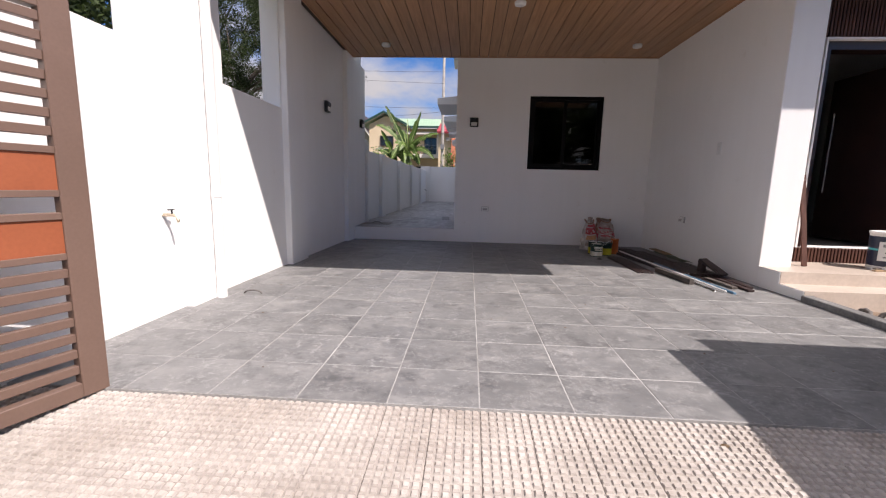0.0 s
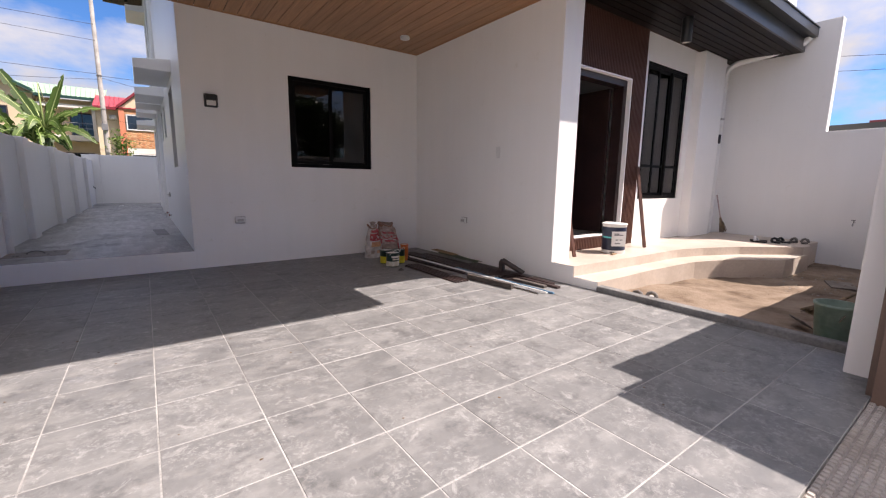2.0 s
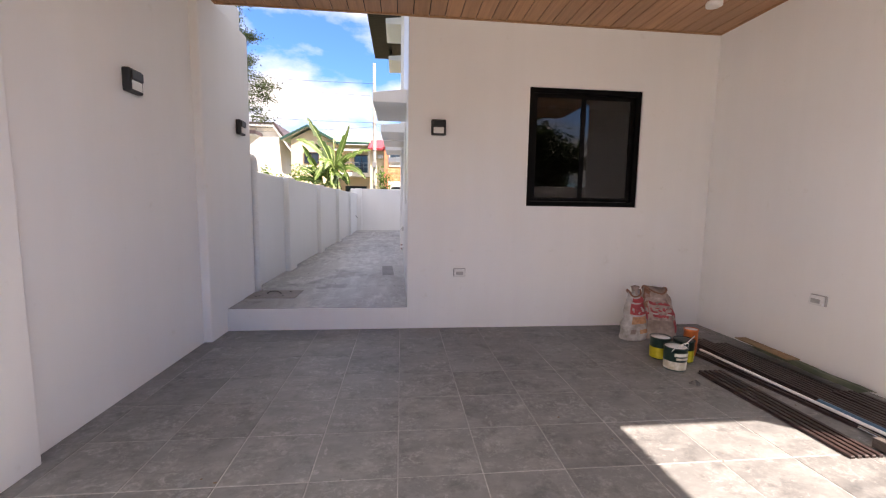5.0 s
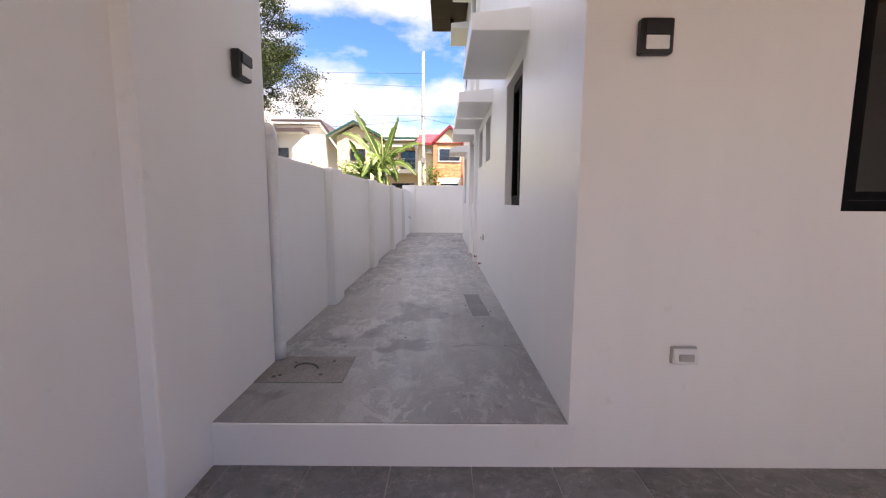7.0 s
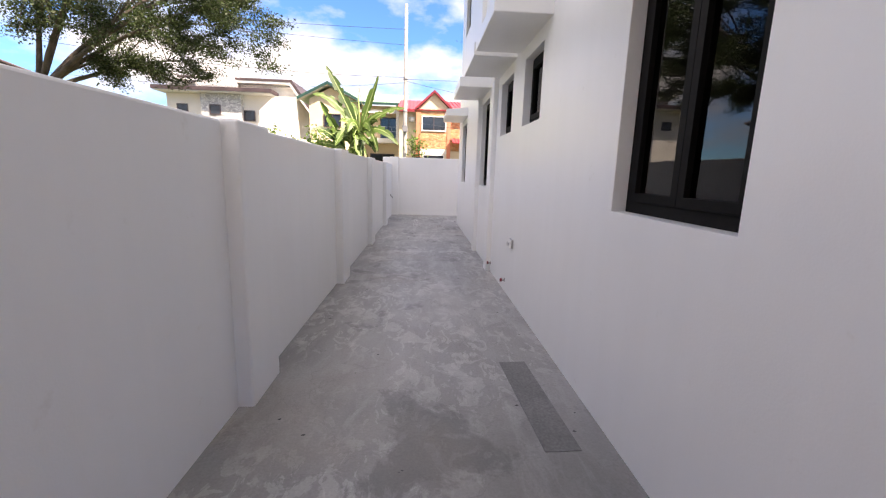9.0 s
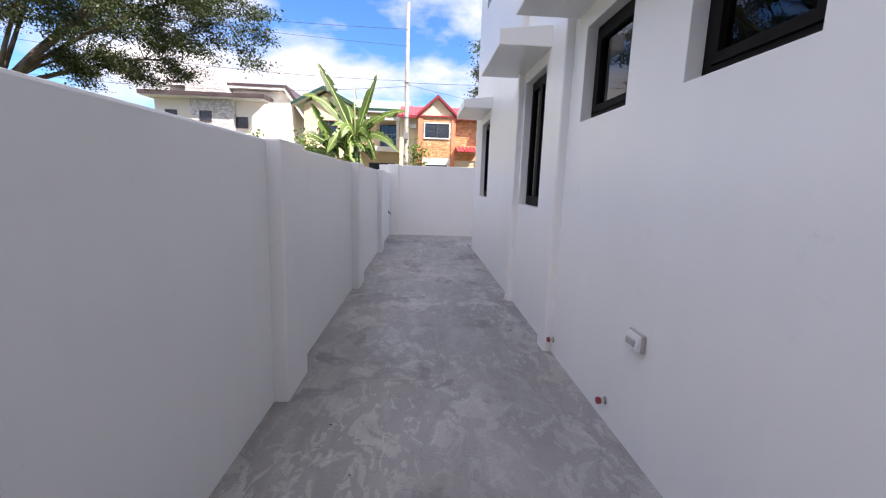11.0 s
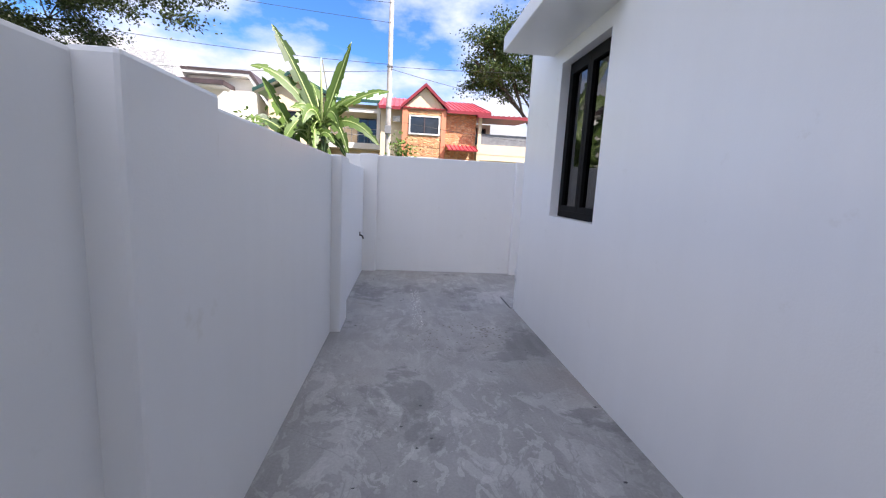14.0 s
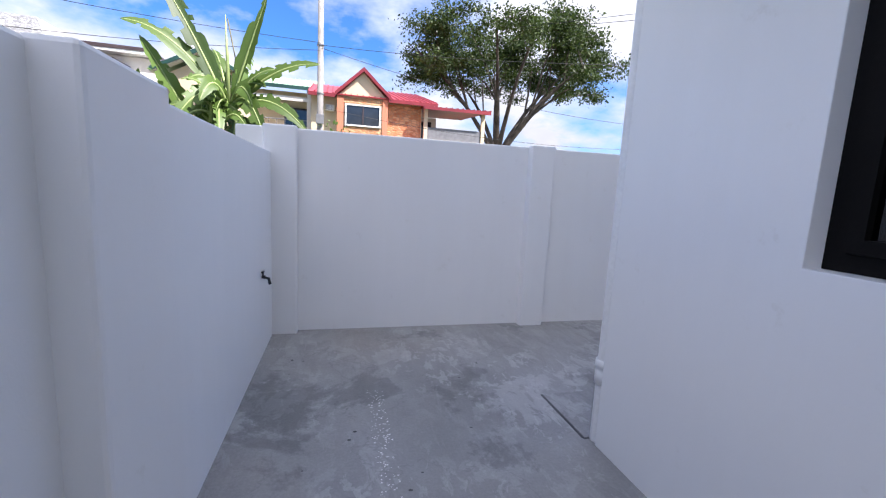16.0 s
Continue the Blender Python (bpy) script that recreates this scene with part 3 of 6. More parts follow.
# house wall on the passage, with window holes on two storeys
W_SIDE = [(10.2, 10.99, 1.237, 2.38), (12.34, 12.90, 1.825, 2.39), (13.36, 13.95, 1.825, 2.39), (14.77, 15.46, 1.225, 2.40), (17.56, 18.32, 1.215, 2.385)]
W_UP = [(10.2, 11.2, 4.05, 5.35), (13.2, 13.8, 4.5, 5.3), (15.1, 15.9, 4.2, 5.3), (17.6, 18.4, 4.2, 5.3)]
house_west = wall_mesh("x", XH, XH + 0.16, YB + 0.0105, 19.088, -0.25, 6.12, W_SIDE + W_UP)
turned(struct("wall_house_west", soften(house_west, 0.003), M_WALL_SATIN, "white satin painted house wall beside the passage", "wall"), HOUSE_TURN)
struct("wall_house_north", wall_mesh("y", 18.93, 19.09, XH + 0.05, 7.4, -0.25, 6.12), M_WALL_SATIN, "white painted back wall of the house", "wall")
for py, pw in ((14.16, 0.17), (15.50, 0.10)):
    turned(struct("pilaster", soften(box((XH - 0.06, py, LOW - 0.1), (XH + 0.02, py + pw, 6.0)), 0.012), M_WALL_SATIN, "white vertical rib on the house wall", "pilaster"), HOUSE_TURN)

# carport back wall with its window, right wall and its end
W_BACK = [(0.884, 2.074, 1.237, 2.42)]
struct("wall_north", join(wall_mesh("y", YB, YB + 0.010, XH, XR + 0.31, -0.25, CEIL + 0.25, W_BACK), wall_mesh("y", YB + 0.010, YB + 0.15, XH + 0.164, XR + 0.31, -0.25, CEIL + 0.25, W_BACK)), M_WALL, "white painted carport back wall", "wall")
# Storey over the carport is unseen, its depth guessed; it keeps sun off the passage.
struct("wall_north_upper", wall_mesh("y", 6.9, 7.05, XH, 7.4, CEIL + 0.262, 6.12), M_WALL, "unseen white upper storey front, added to block sun from the passage", "wall")
struct("wall_upper_west", box((XH, 7.05, CEIL + 0.262), (XH + 0.16, YB + 0.010, 6.12)), M_WALL_SATIN, "unseen white upper storey side, added to block sun from the passage", "wall")
struct("wall_east", soften(box((XR, 5.90, -0.25), (XR + 0.31, YB, CEIL + 0.5)), 0.008), M_WALL, "white painted carport side wall", "wall")

# entrance facade
W_FRONT = [(3.44, 4.74, 0.36, 2.48), (5.22, 6.44, 0.85, 2.82)]
struct("wall_south", wall_mesh("y", YF + 0.03, YF + 0.19, XR + 0.31, 7.95, -0.25, CEIL + 0.5, W_FRONT), M_WALL, "white painted entrance wall", "wall")
struct("pilaster", soften(box((6.62, YF - 0.12, 0.2), (7.42, YF + 0.04, 3.17)), 0.01), M_WALL, "white rendered pilaster beside the entrance window", "pilaster")

# right boundary and front fence
struct("wall_east_boundary", soften(wall_mesh("x", 7.95, 8.10, 3.2, 9.0, -0.35, 3.60, [(3.2, 4.84, 1.925, 3.60)]), 0.008), M_WALL, "white rendered boundary wall beside the garden", "wall")
struct("pilaster", soften(box((7.50, 3.08, -0.35), (8.02, 3.52, 3.38)), 0.012), M_WALL, "tall white corner post of the front fence", "post")
fence_s = wall_mesh("y", 3.22, 3.38, 2.56, 7.50, -0.35, 1.69, [(3.02, 4.20, 0.30, 1.27)])
struct("wall_south_fence", soften(fence_s, 0.008), M_WALL, "white rendered front garden fence", "fence wall")
struct("pilaster", soften(box((2.48, 3.19, -0.3), (2.80, 3.41, 1.66)), 0.01), M_WALL, "white rendered gate post", "gate post")

# carport roof: slab, ceiling of boards, edge
ceil_bm = bmesh.new()
pw = 0.1497
nx = 33
x0c = XLP + 0.001
for i in range(nx):
    a = x0c + i * pw
    add_box(ceil_bm, (a + 0.005, 4.60, CEIL), (min(a + pw - 0.005, XR - 0.002), YB - 0.002, CEIL + 0.012))
ceiling_ob = struct("ceiling", ceil_bm, M_CEIL, "brown woodgrain plank carport ceiling", "ceiling")
struct("ceiling_backing", box((XL, 4.60, CEIL + 0.012), (XR, YB - 0.002, CEIL + 0.03)), M_CEIL_GAP, "dark grooves above the carport ceiling planks", "ceiling")
struct("roof_carport", boxes(((WL0, 4.575, CEIL + 0.03), (2.76, YB, CEIL + 0.26)), ((2.76, 5.3, CEIL + 0.03), (XR, YB, CEIL + 0.26)), ((XL, 4.575, CEIL), (2.76, 4.598, CEIL + 0.03))), M_WALL, "white rendered carport roof slab", "roof")
struct("trim", boxes(((XLP, YB - 0.022, CEIL - 0.012), (XR, YB - 0.001, CEIL - 0.001)), ((XR - 0.02, 5.9, CEIL - 0.012), (XR - 0.001, YB - 0.024, CEIL - 0.001)), ((XLP + 0.001, 4.6, CEIL - 0.012), (XLP + 0.02, YB - 0.024, CEIL - 0.001))), M_CEIL, "brown edge moulding of the carport ceiling", "trim")

# entrance eave: soffit boards, fascia, gutter, roof
sof_bm = bmesh.new()
for i in range(9):
    a = 5.27 + i * 0.107
    add_box(sof_bm, (XR + 0.0, a + 0.006, 3.18), (7.94, a + 0.101, 3.192))
struct("ceiling_porch", sof_bm, M_SOFFIT, "black-brown slatted porch soffit", "soffit")
struct("ceiling_porch_backing", box((XR, 5.26, 3.192), (7.94, YF + 0.03, 3.21)), M_CEIL_GAP, "dark grooves above the porch soffit", "soffit")
gut = boxes(((XR - 0.1, 5.235, 3.17), (7.90, 5.262, 3.42)), ((XR - 0.1, 5.10, 3.36), (7.90, 5.233, 3.375)), ((XR - 0.1, 5.10, 3.375), (7.90, 5.115, 3.50)), ((XR - 0.1, 5.085, 3.485), (7.90, 5.10, 3.50)), ((7.90, 5.10, 3.36), (7.915, 5.235, 3.50)))
struct("fascia_gutter", gut, M_FASCIA, "charcoal metal fascia and gutter over the porch", "gutter")
roof_bm = bmesh.new()
for lo_z, hi_z in ((3.43, 3.95),):
    v = [roof_bm.verts.new(p) for p in ((XR - 0.1, 5.14, lo_z), (7.93, 5.14, lo_z), (7.93, 6.9, hi_z), (XR - 0.1, 6.9, hi_z), (XR - 0.1, 5.14, lo_z + 0.04), (7.93, 5.14, lo_z + 0.04), (7.93, 6.9, hi_z + 0.04), (XR - 0.1, 6.9, hi_z + 0.04))]
    for f in ((0, 3, 2, 1), (4, 5, 6, 7), (0, 1, 5, 4), (1, 2, 6, 5), (2, 3, 7, 6), (3, 0, 4, 7)):
        roof_bm.faces.new([v[i] for i in f])
struct("roof_porch", roof_bm, M_FASCIA, "charcoal metal roof over the entrance", "roof")

# main roof with a wide dark soffit along the passage
struct("roof_house", boxes(((-1.30, 6.1, 6.14), (8.4, 19.40, 6.30)),), M_FASCIA, "dark roof edge of the house", "roof")
sof2 = bmesh.new()
for i in range(122):
    add_box(sof2, (-1.28, 6.12 + i * 0.108, 6.118), (XH - 0.002, 6.12 + i * 0.108 + 0.1, 6.132))
struct("ceiling_eave", sof2, M_SOFFIT, "black-brown slatted eave of the house", "soffit")

# rooms behind the openings
struct("floor_house", boxes(((XH + 0.16, YB + 0.15, -0.2), (7.4, 19.0, 0.33)), ((XR + 0.31, YF + 0.19, -0.2), (7.95, YB + 0.15, 0.33))), M_ROOM_FLOOR, "plain house floor", "floor")
struct("ceiling_house", boxes(((XH + 0.16, YB + 0.15, 2.9), (7.4, 19.0, 3.0)), ((XR + 0.31, YF + 0.19, 2.9), (7.95, YB + 0.15, 3.0))), M_ROOM, "plain white house ceiling", "ceiling")
struct("wall_inner", boxes(((XH + 0.17, 11.6, 0.33), (7.4, 11.7, 2.9)), ((XH + 0.17, 14.35, 0.33), (3.4, 14.45, 2.9)), ((3.4, 11.7, 0.33), (3.5, 19.0, 2.9)), ((XH + 0.17, 13.05, 0.33), (3.4, 13.12, 2.9)), ((XH + 0.17, 16.4, 0.33), (3.4, 16.5, 2.9))), M_ROOM, "plain inner walls of the house", "wall")
struct("wall_house_east", box((7.4, 9.0, -0.2), (7.5, 19.16, 6.12)), M_WALL, "white side wall of the house", "wall")
struct("floor_upper", box((XH + 0.165, YB + 0.16, 3.0), (7.39, 18.99, 3.1)), M_ROOM_FLOOR, "plain upper floor", "floor")
struct("wall_inner_upper", box((2.4, YB + 0.16, 3.1), (2.5, 18.99, 6.12)), M_ROOM, "plain inner wall upstairs", "wall")

# canopies over the side windows
def canopy(y0, y1, z, deep=0.42):
    bm = bmesh.new()
    prof = [(XH + 0.02, z), (XH - deep, z), (XH - deep, z + 0.12), (XH + 0.02, z + 0.17)]
    a = [bm.verts.new((x, y0, h)) for x, h in prof]
    b = [bm.verts.new((x, y1, h)) for x, h in prof]
    for i in range(4):
        bm.faces.new((a[i], a[(i + 1) % 4], b[(i + 1) % 4], b[i]))
    bm.faces.new(a); bm.faces.new(list(reversed(b)))
    bmesh.ops.recalc_face_normals(bm, faces=list(bm.faces))
    return turned(struct("window_canopy", soften(bm, 0.008), M_WALL_SATIN, "white concrete canopy over a window", "canopy"), HOUSE_TURN)


for y0, y1 in ((9.98, 11.20), (12.15, 13.12), (13.24, 14.12), (14.68, 15.68), (17.42, 18.55)):
    canopy(y0, y1, 2.50)
for y0, y1 in ((9.98, 11.4), (13.0, 14.0), (14.9, 16.1), (17.4, 18.6)):
    canopy(y0, y1, 5.45)

# porch: two curved beige steps
TOP_EDGE = [(XR + 0.005, 5.60), (3.42, 5.575), (4.16, 5.56), (5.05, 5.55), (5.56, 5.43), (6.15, 5.19), (6.51, 4.95), (6.95, 4.66), (7.20, 4.64), (7.34, 4.70)]
LOW_EDGE = [(XR + 0.005, 5.305), (3.24, 5.30), (3.93, 5.315), (4.70, 5.29), (4.95, 5.27), (5.43, 5.12), (5.88, 4.86), (6.17, 4.655), (6.66, 4.635), (7.0, 4.62)]


def curve_slab(edge, back, z0, z1):
    bm = bmesh.new()
    pts = edge + [(edge[-1][0], back), (edge[0][0], back)]
    lo = [bm.verts.new((x, y, z0)) for x, y in pts]
    hi = [bm.verts.new((x, y, z1)) for x, y in pts]
    n = len(pts)
    for i in range(n):
        bm.faces.new((lo[i], lo[(i + 1) % n], hi[(i + 1) % n], hi[i]))
    bm.faces.new(hi); bm.faces.new(list(reversed(lo)))
    bmesh.ops.recalc_face_normals(bm, faces=list(bm.faces))
    return bm


porch = struct("porch_floor", curve_slab(TOP_EDGE, YF + 0.03, -0.3, 0.20), M_PORCH, "beige tiled porch with a curved edge", "porch")
struct("porch_step", curve_slab(LOW_EDGE, 5.62, -0.3, 0.088), M_PORCH, "beige tiled curved lower step", "step")
struct("porch_corner", box((7.30, 4.72, -0.3), (7.94, YF, 0.199)), M_PORCH, "beige tiled porch end beside the boundary wall", "porch")
struct("porch_plinth", boxes(((XR - 0.004, 5.605, -0.2), (XR + 0.004, 5.898, 0.197)), ((XR - 0.004, 5.31, -0.2), (XR + 0.004, 5.605, 0.084))), M_WALL, "white painted side of the porch steps", "plinth")

# kerb and garden soil
struct("kerb", soften(box((XR - 0.03, 3.40, -0.25), (XR + 0.07, 5.30, 0.055)), 0.012), M_KERBSTONE, "rough grey concrete garden kerb", "kerb")


def soil_sheet():
    bm = bmesh.new()
    nx, ny = 72, 40
    x0, x1, y0, y1 = XR + 0.06, 7.96, 3.36, 6.1
    vs = []
    for i in range(nx + 1):
        row = []
        for j in range(ny + 1):
            x, y = x0 + (x1 - x0) * i / nx, y0 + (y1 - y0) * j / ny
            z = -0.055 - 0.1 * min(1, (x - x0) / 2.5) + 0.028 * noise.noise(Vector((x * 1.7, y * 1.7, 3))) + 0.012 * noise.noise(Vector((x * 7, y * 7, 1)))
            row.append(bm.verts.new((x, y, z)))
        vs.append(row)
    for i in range(nx):
        for j in range(ny):
            bm.faces.new((vs[i][j], vs[i + 1][j], vs[i + 1][j + 1], vs[i][j + 1]))
    return bm


tagged(part("soil", soil_sheet(), M_SOIL, None, "", True), "dry beige-brown garden soil with footprints", "soil", "", "structure")

# ---- windows and doors ----
def casement_side(name, y0, y1, z0, z1, x, leaves=2, deep=0.13, label="black aluminium casement window with tinted glass"):
    """A window in the passage wall: frame set back in its opening."""
    w = thing(name, label, "window", kind="structure")
    xf = x + deep - 0.06
    t = 0.05
    part("window_frame", boxes(((xf, y0, z0), (xf + 0.06, y1, z0 + t)), ((xf, y0, z1 - t), (xf + 0.06, y1, z1)), ((xf, y0, z0 + t), (xf + 0.06, y0 + t, z1 - t)), ((xf, y1 - t, z0 + t), (xf + 0.06, y1, z1 - t))), M_FRAME, w)
    span = (y1 - y0 - 2 * t) / leaves
    s = 0.038
    for i in range(leaves):
        a, b = y0 + t + i * span + 0.002, y0 + t + (i + 1) * span - 0.002
        lo, hi = z0 + t + 0.002, z1 - t - 0.002
        sash = part("sash", boxes(((xf - 0.012, a, lo), (xf + 0.04, b, lo + s)), ((xf - 0.012, a, hi - s), (xf + 0.04, b, hi)), ((xf - 0.012, a, lo + s), (xf + 0.04, a + s, hi - s)), ((xf - 0.012, b - s, lo + s), (xf + 0.04, b, hi - s))), M_FRAME, w)
        pane = part("pane", box((xf + 0.012, a + s, lo + s), (xf + 0.018, b - s, hi - s)), M_GLASS, sash, "tinted glass pane")
        pane.visible_shadow = False
    return w


for k, (a, b, c, d) in enumerate(W_SIDE):
    turned(casement_side(f"window_{k + 2}", a, b, c, d, XH, 1 if c > 1.5 else 2), HOUSE_TURN)
for k, (a, b, c, d) in enumerate(W_UP):
    turned(casement_side(f"window_{k + 8}", a, b, c, d, XH), HOUSE_TURN)


def window_front(name, x0, x1, z0, z1, y, leaves, label, transom=None):
    w = thing(name, label, "window", kind="structure")
    t = 0.05
    yf = y + 0.02
    part("window_frame", boxes(((x0, yf, z0), (x1, yf + 0.08, z0 + t)), ((x0, yf, z1 - t), (x1, yf + 0.08, z1)), ((x0, yf, z0 + t), (x0 + t, yf + 0.08, z1 - t)), ((x1 - t, yf, z0 + t), (x1, yf + 0.08, z1 - t))), M_FRAME, w)
    span = (x1 - x0 - 2 * t) / leaves
    for i in range(leaves):
        s = 0.04
        dy = 0.028 * (i % 2)
        a, b = x0 + t + i * span - (0.02 if i else 0), x0 + t + (i + 1) * span
        lo, hi = z0 + t + 0.002, z1 - t - 0.002
        rails = [((a, yf + 0.012 + dy, lo), (b, yf + 0.036 + dy, lo + s)), ((a, yf + 0.012 + dy, hi - s), (b, yf + 0.036 + dy, hi)), ((a, yf + 0.012 + dy, lo + s), (a + s, yf + 0.036 + dy, hi - s)), ((b - s, yf + 0.012 + dy, lo + s), (b, yf + 0.036 + dy, hi - s))]
        if transom:
            rails.append(((a + s, yf + 0.012 + dy, transom - 0.02), (b - s, yf + 0.036 + dy, transom + 0.02)))
        sash = part("sash", boxes(*rails), M_FRAME, w)
        pane = part("pane", box((a + s, yf + 0.020 + dy, lo + s), (b - s, yf + 0.025 + dy, hi - s)), M_GLASS, sash, "tinted glass pane")
        pane.visible_shadow = False
    return w


window_front("window_1", 0.884, 2.074, 1.237, 2.42, YB, 2, "black aluminium sliding window in the carport back wall")
window_front("window_7", 5.22, 6.44, 0.85, 2.82, YF + 0.03, 3, "tall black window beside the entrance", 1.35)

# cladding of dark vertical slats round the entrance
clad = thing("wall_cladding", "dark brown vertical slat cladding round the entrance door", "cladding", kind="structure")
part("backing", wall_mesh("y", YF, YF + 0.028, XR + 0.312, 5.10, 0.20, 3.178, [(3.44, 4.74, 0.20, 2.48)]), M_SOFFIT, clad)
slat_long = mesh_of("slat", box((0, -0.022, 0), (0.022, 0, 2.974), 0.003, 1), M_SLAT)
slat_short = mesh_of("slat", box((0, -0.022, 0), (0.022, 0, 0.69), 0.003, 1), M_SLAT)
sx = XR + 0.316
while sx < 5.08:
    over = 3.40 < sx < 4.76
    s = new("slat", slat_short if over else slat_long)
    s.location = (sx, YF, 2.484 if over else 0.202)
    s.parent = clad
    sx += 0.034
riser = thing("threshold", "dark slatted threshold step below the entrance door", "threshold", kind="structure")
part("block", box((3.445, YF + 0.0, 0.2), (4.735, YF + 0.19, 0.356)), M_SLAT, riser)
rs = mesh_of("slat", box((0, -0.02, 0), (0.022, 0, 0.15), 0.003, 1), M_SLAT)
for i in range(37):
    s = new("slat", rs)
    s.location = (3.45 + i * 0.0345, YF, 0.203)
    s.parent = riser

door = thing("door_1", "open dark maroon entrance door with a white outer edge", "door", kind="structure")
part("door_frame", boxes(((3.46, YF + 0.03, 0.36), (3.54, YF + 0.18, 2.46)), ((4.64, YF + 0.03, 0.36), (4.72, YF + 0.18, 2.46)), ((3.54, YF + 0.03, 2.38), (4.64, YF + 0.18, 2.46))), M_MAROON, door)
part("trim", boxes(((3.44, YF - 0.03, 0.36), (3.46, YF + 0.03, 2.48)), ((4.72, YF - 0.03, 0.36), (4.74, YF + 0.03, 2.48)), ((3.46, YF - 0.03, 2.46), (4.72, YF + 0.03, 2.48))), M_WALL, door, "thin white edge strip")
leaf = part("door_leaf", box((4.585, YF + 0.2, 0.37), (4.63, YF + 1.25, 2.37), 0.004, 1), M_MAROON, door, "dark maroon door leaf standing open")
part("handle", join(tube([(4.55, YF + 1.12, 0.95), (4.55, YF + 1.12, 1.95)], 0.012), tube([(4.59, YF + 1.12, 1.05), (4.55, YF + 1.12, 1.05)], 0.008), tube([(4.59, YF + 1.12, 1.85), (4.55, YF + 1.12, 1.85)], 0.008)), M_CHROME, leaf, "long chrome pull handle", True)
cab = thing("cabinet", "black-brown tall cabinet inside the entrance", "cabinet", at=(0, 0, 0))
part("body", box((3.60, 8.7, 0.33), (4.75, 9.3, 2.35), 0.01, 1), M_DARKDOOR, cab)
for k in range(2):
    part("door", box((3.615 + k * 0.57, 8.675, 0.40), (4.165 + k * 0.57, 8.70, 2.33), 0.004, 1), M_DARKDOOR, cab)
for lx, ly in ((3.9, 7.6), (2.05, 10.6), (1.2, 9.9)):
    dl = thing("downlight", "small warm recessed ceiling downlight indoors", "downlight", at=(lx, ly, 2.898))
    part("ring", lathe([(0.055, -0.006), (0.055, 0.0), (0.04, 0.0), (0.04, -0.006)], 16), M_WHITE_PL, dl)
    part("lens", lathe([(0.039, -0.004), (0.039, -0.001)], 16), M_WARM, dl, "glowing warm lens")

# ---- carport things ----
def wall_lamp(at, rz):
    """Black square wall lamp with a white window; its back lies on the local plane y = 0 and it faces -y."""
    w = thing("wall_lamp", "square black outdoor wall lamp with a white window", "wall lamp", at, rz, "carport wall lamps")
    part("housing", join(box((-0.072, -0.05, -0.075), (0.072, 0.0, 0.075), 0.012), box((-0.058, -0.062, 0.004), (0.058, -0.049, 0.062), 0.005)), M_BLACK, w)
    part("lens", box((-0.05, -0.056, -0.058), (0.05, -0.048, 0.0), 0.004), M_LENS, w, "white frosted lens")
    return w


lampw = wall_lamp((-0.03, YB, 1.985), 0)
copy_thing(lampw, pose(XL, 7.58, 2.0, 0, 0, 90))
copy_thing(lampw, pose(XLP, 9.2, 2.0, 0, 0, 90))


def outlet_box(at, rz, label="grey weatherproof wall outlet with a clear flap"):
    w = thing("wall_outlet", label, "wall outlet", at, rz, "wall outlets")
    part("back_box", box((-0.062, -0.02, -0.042), (0.062, 0, 0.042), 0.006), M_GREY_PL, w)
    bm = bmesh.new()
    pts = [(-0.02, 0.036), (-0.028, 0.036), (-0.044, -0.030), (-0.042, -0.038), (-0.02, -0.038)]
    a = [bm.verts.new((-0.056, y, z)) for y, z in pts]
    b = [bm.verts.new((0.056, y, z)) for y, z in pts]
    n = len(pts)
    for i in range(n):
        bm.faces.new((a[i], a[(i + 1) % n], b[(i + 1) % n], b[i]))
    bm.faces.new(a); bm.faces.new(list(reversed(b)))
    bmesh.ops.recalc_face_normals(bm, faces=list(bm.faces))
    part("flap", soften(bm, 0.004), M_WHITE_PL, w, "pale hinged flap")
    part("socket", box((-0.036, -0.047, -0.022), (0.036, -0.033, 0.012), 0.004, 1), M_GREY_PL, w)
    return w


ob = outlet_box((0.205, YB, 0.55), 0)
copy_thing(ob, pose(XR, 7.465, 0.54, 0, 0, -90))
copy_thing(ob, pose(XH - 0.02, 13.0, 0.735, 0, 0, -90))
sw = thing("blank_plate", "small blank white cover plate on the wall", "cover plate", (XR, 6.825, 1.44), -90)
part("plate", box((-0.036, -0.008, -0.07), (0.036, 0, 0.07), 0.003), M_WHITE_PL, sw)


def ceiling_light(at):
    w = thing("ceiling_light", "round white surface ceiling light", "ceiling light", at, 0, "carport ceiling lights")
    part("ring", lathe([(0.062, 0.0), (0.066, -0.012), (0.064, -0.036), (0.052, -0.04)], 24), M_WHITE_PL, w, "", True)
    part("diffuser", lathe([(0.050, -0.036), (0.050, -0.042), (0.03, -0.045)], 24), M_LENS, w, "frosted white diffuser", True)
    return w


cl = ceiling_light((2.30, 8.14, CEIL - 0.001))
for p in ((-1.39, 8.11), (0.44, 6.71), (2.30, 5.6), (-1.39, 5.6)):
    copy_thing(cl, pose(p[0], p[1], CEIL - 0.001))


def tap(name, at, rz, mat, handle_mat, label):
    """Wall tap: stub, body, spout and lever; comes out of the wall along -y."""
    w = thing(name, label, "tap", at, rz)
    part("body", join(tube([(0, 0, 0), (0, -0.075, 0)], 0.011), tube([(0, -0.06, 0), (0, -0.095, -0.01), (0, -0.105, -0.05)], 0.010), lathe([(0.02, -0.006), (0.02, 0.0)], 12, (0, -0.002, 0))), mat, w, "", True)
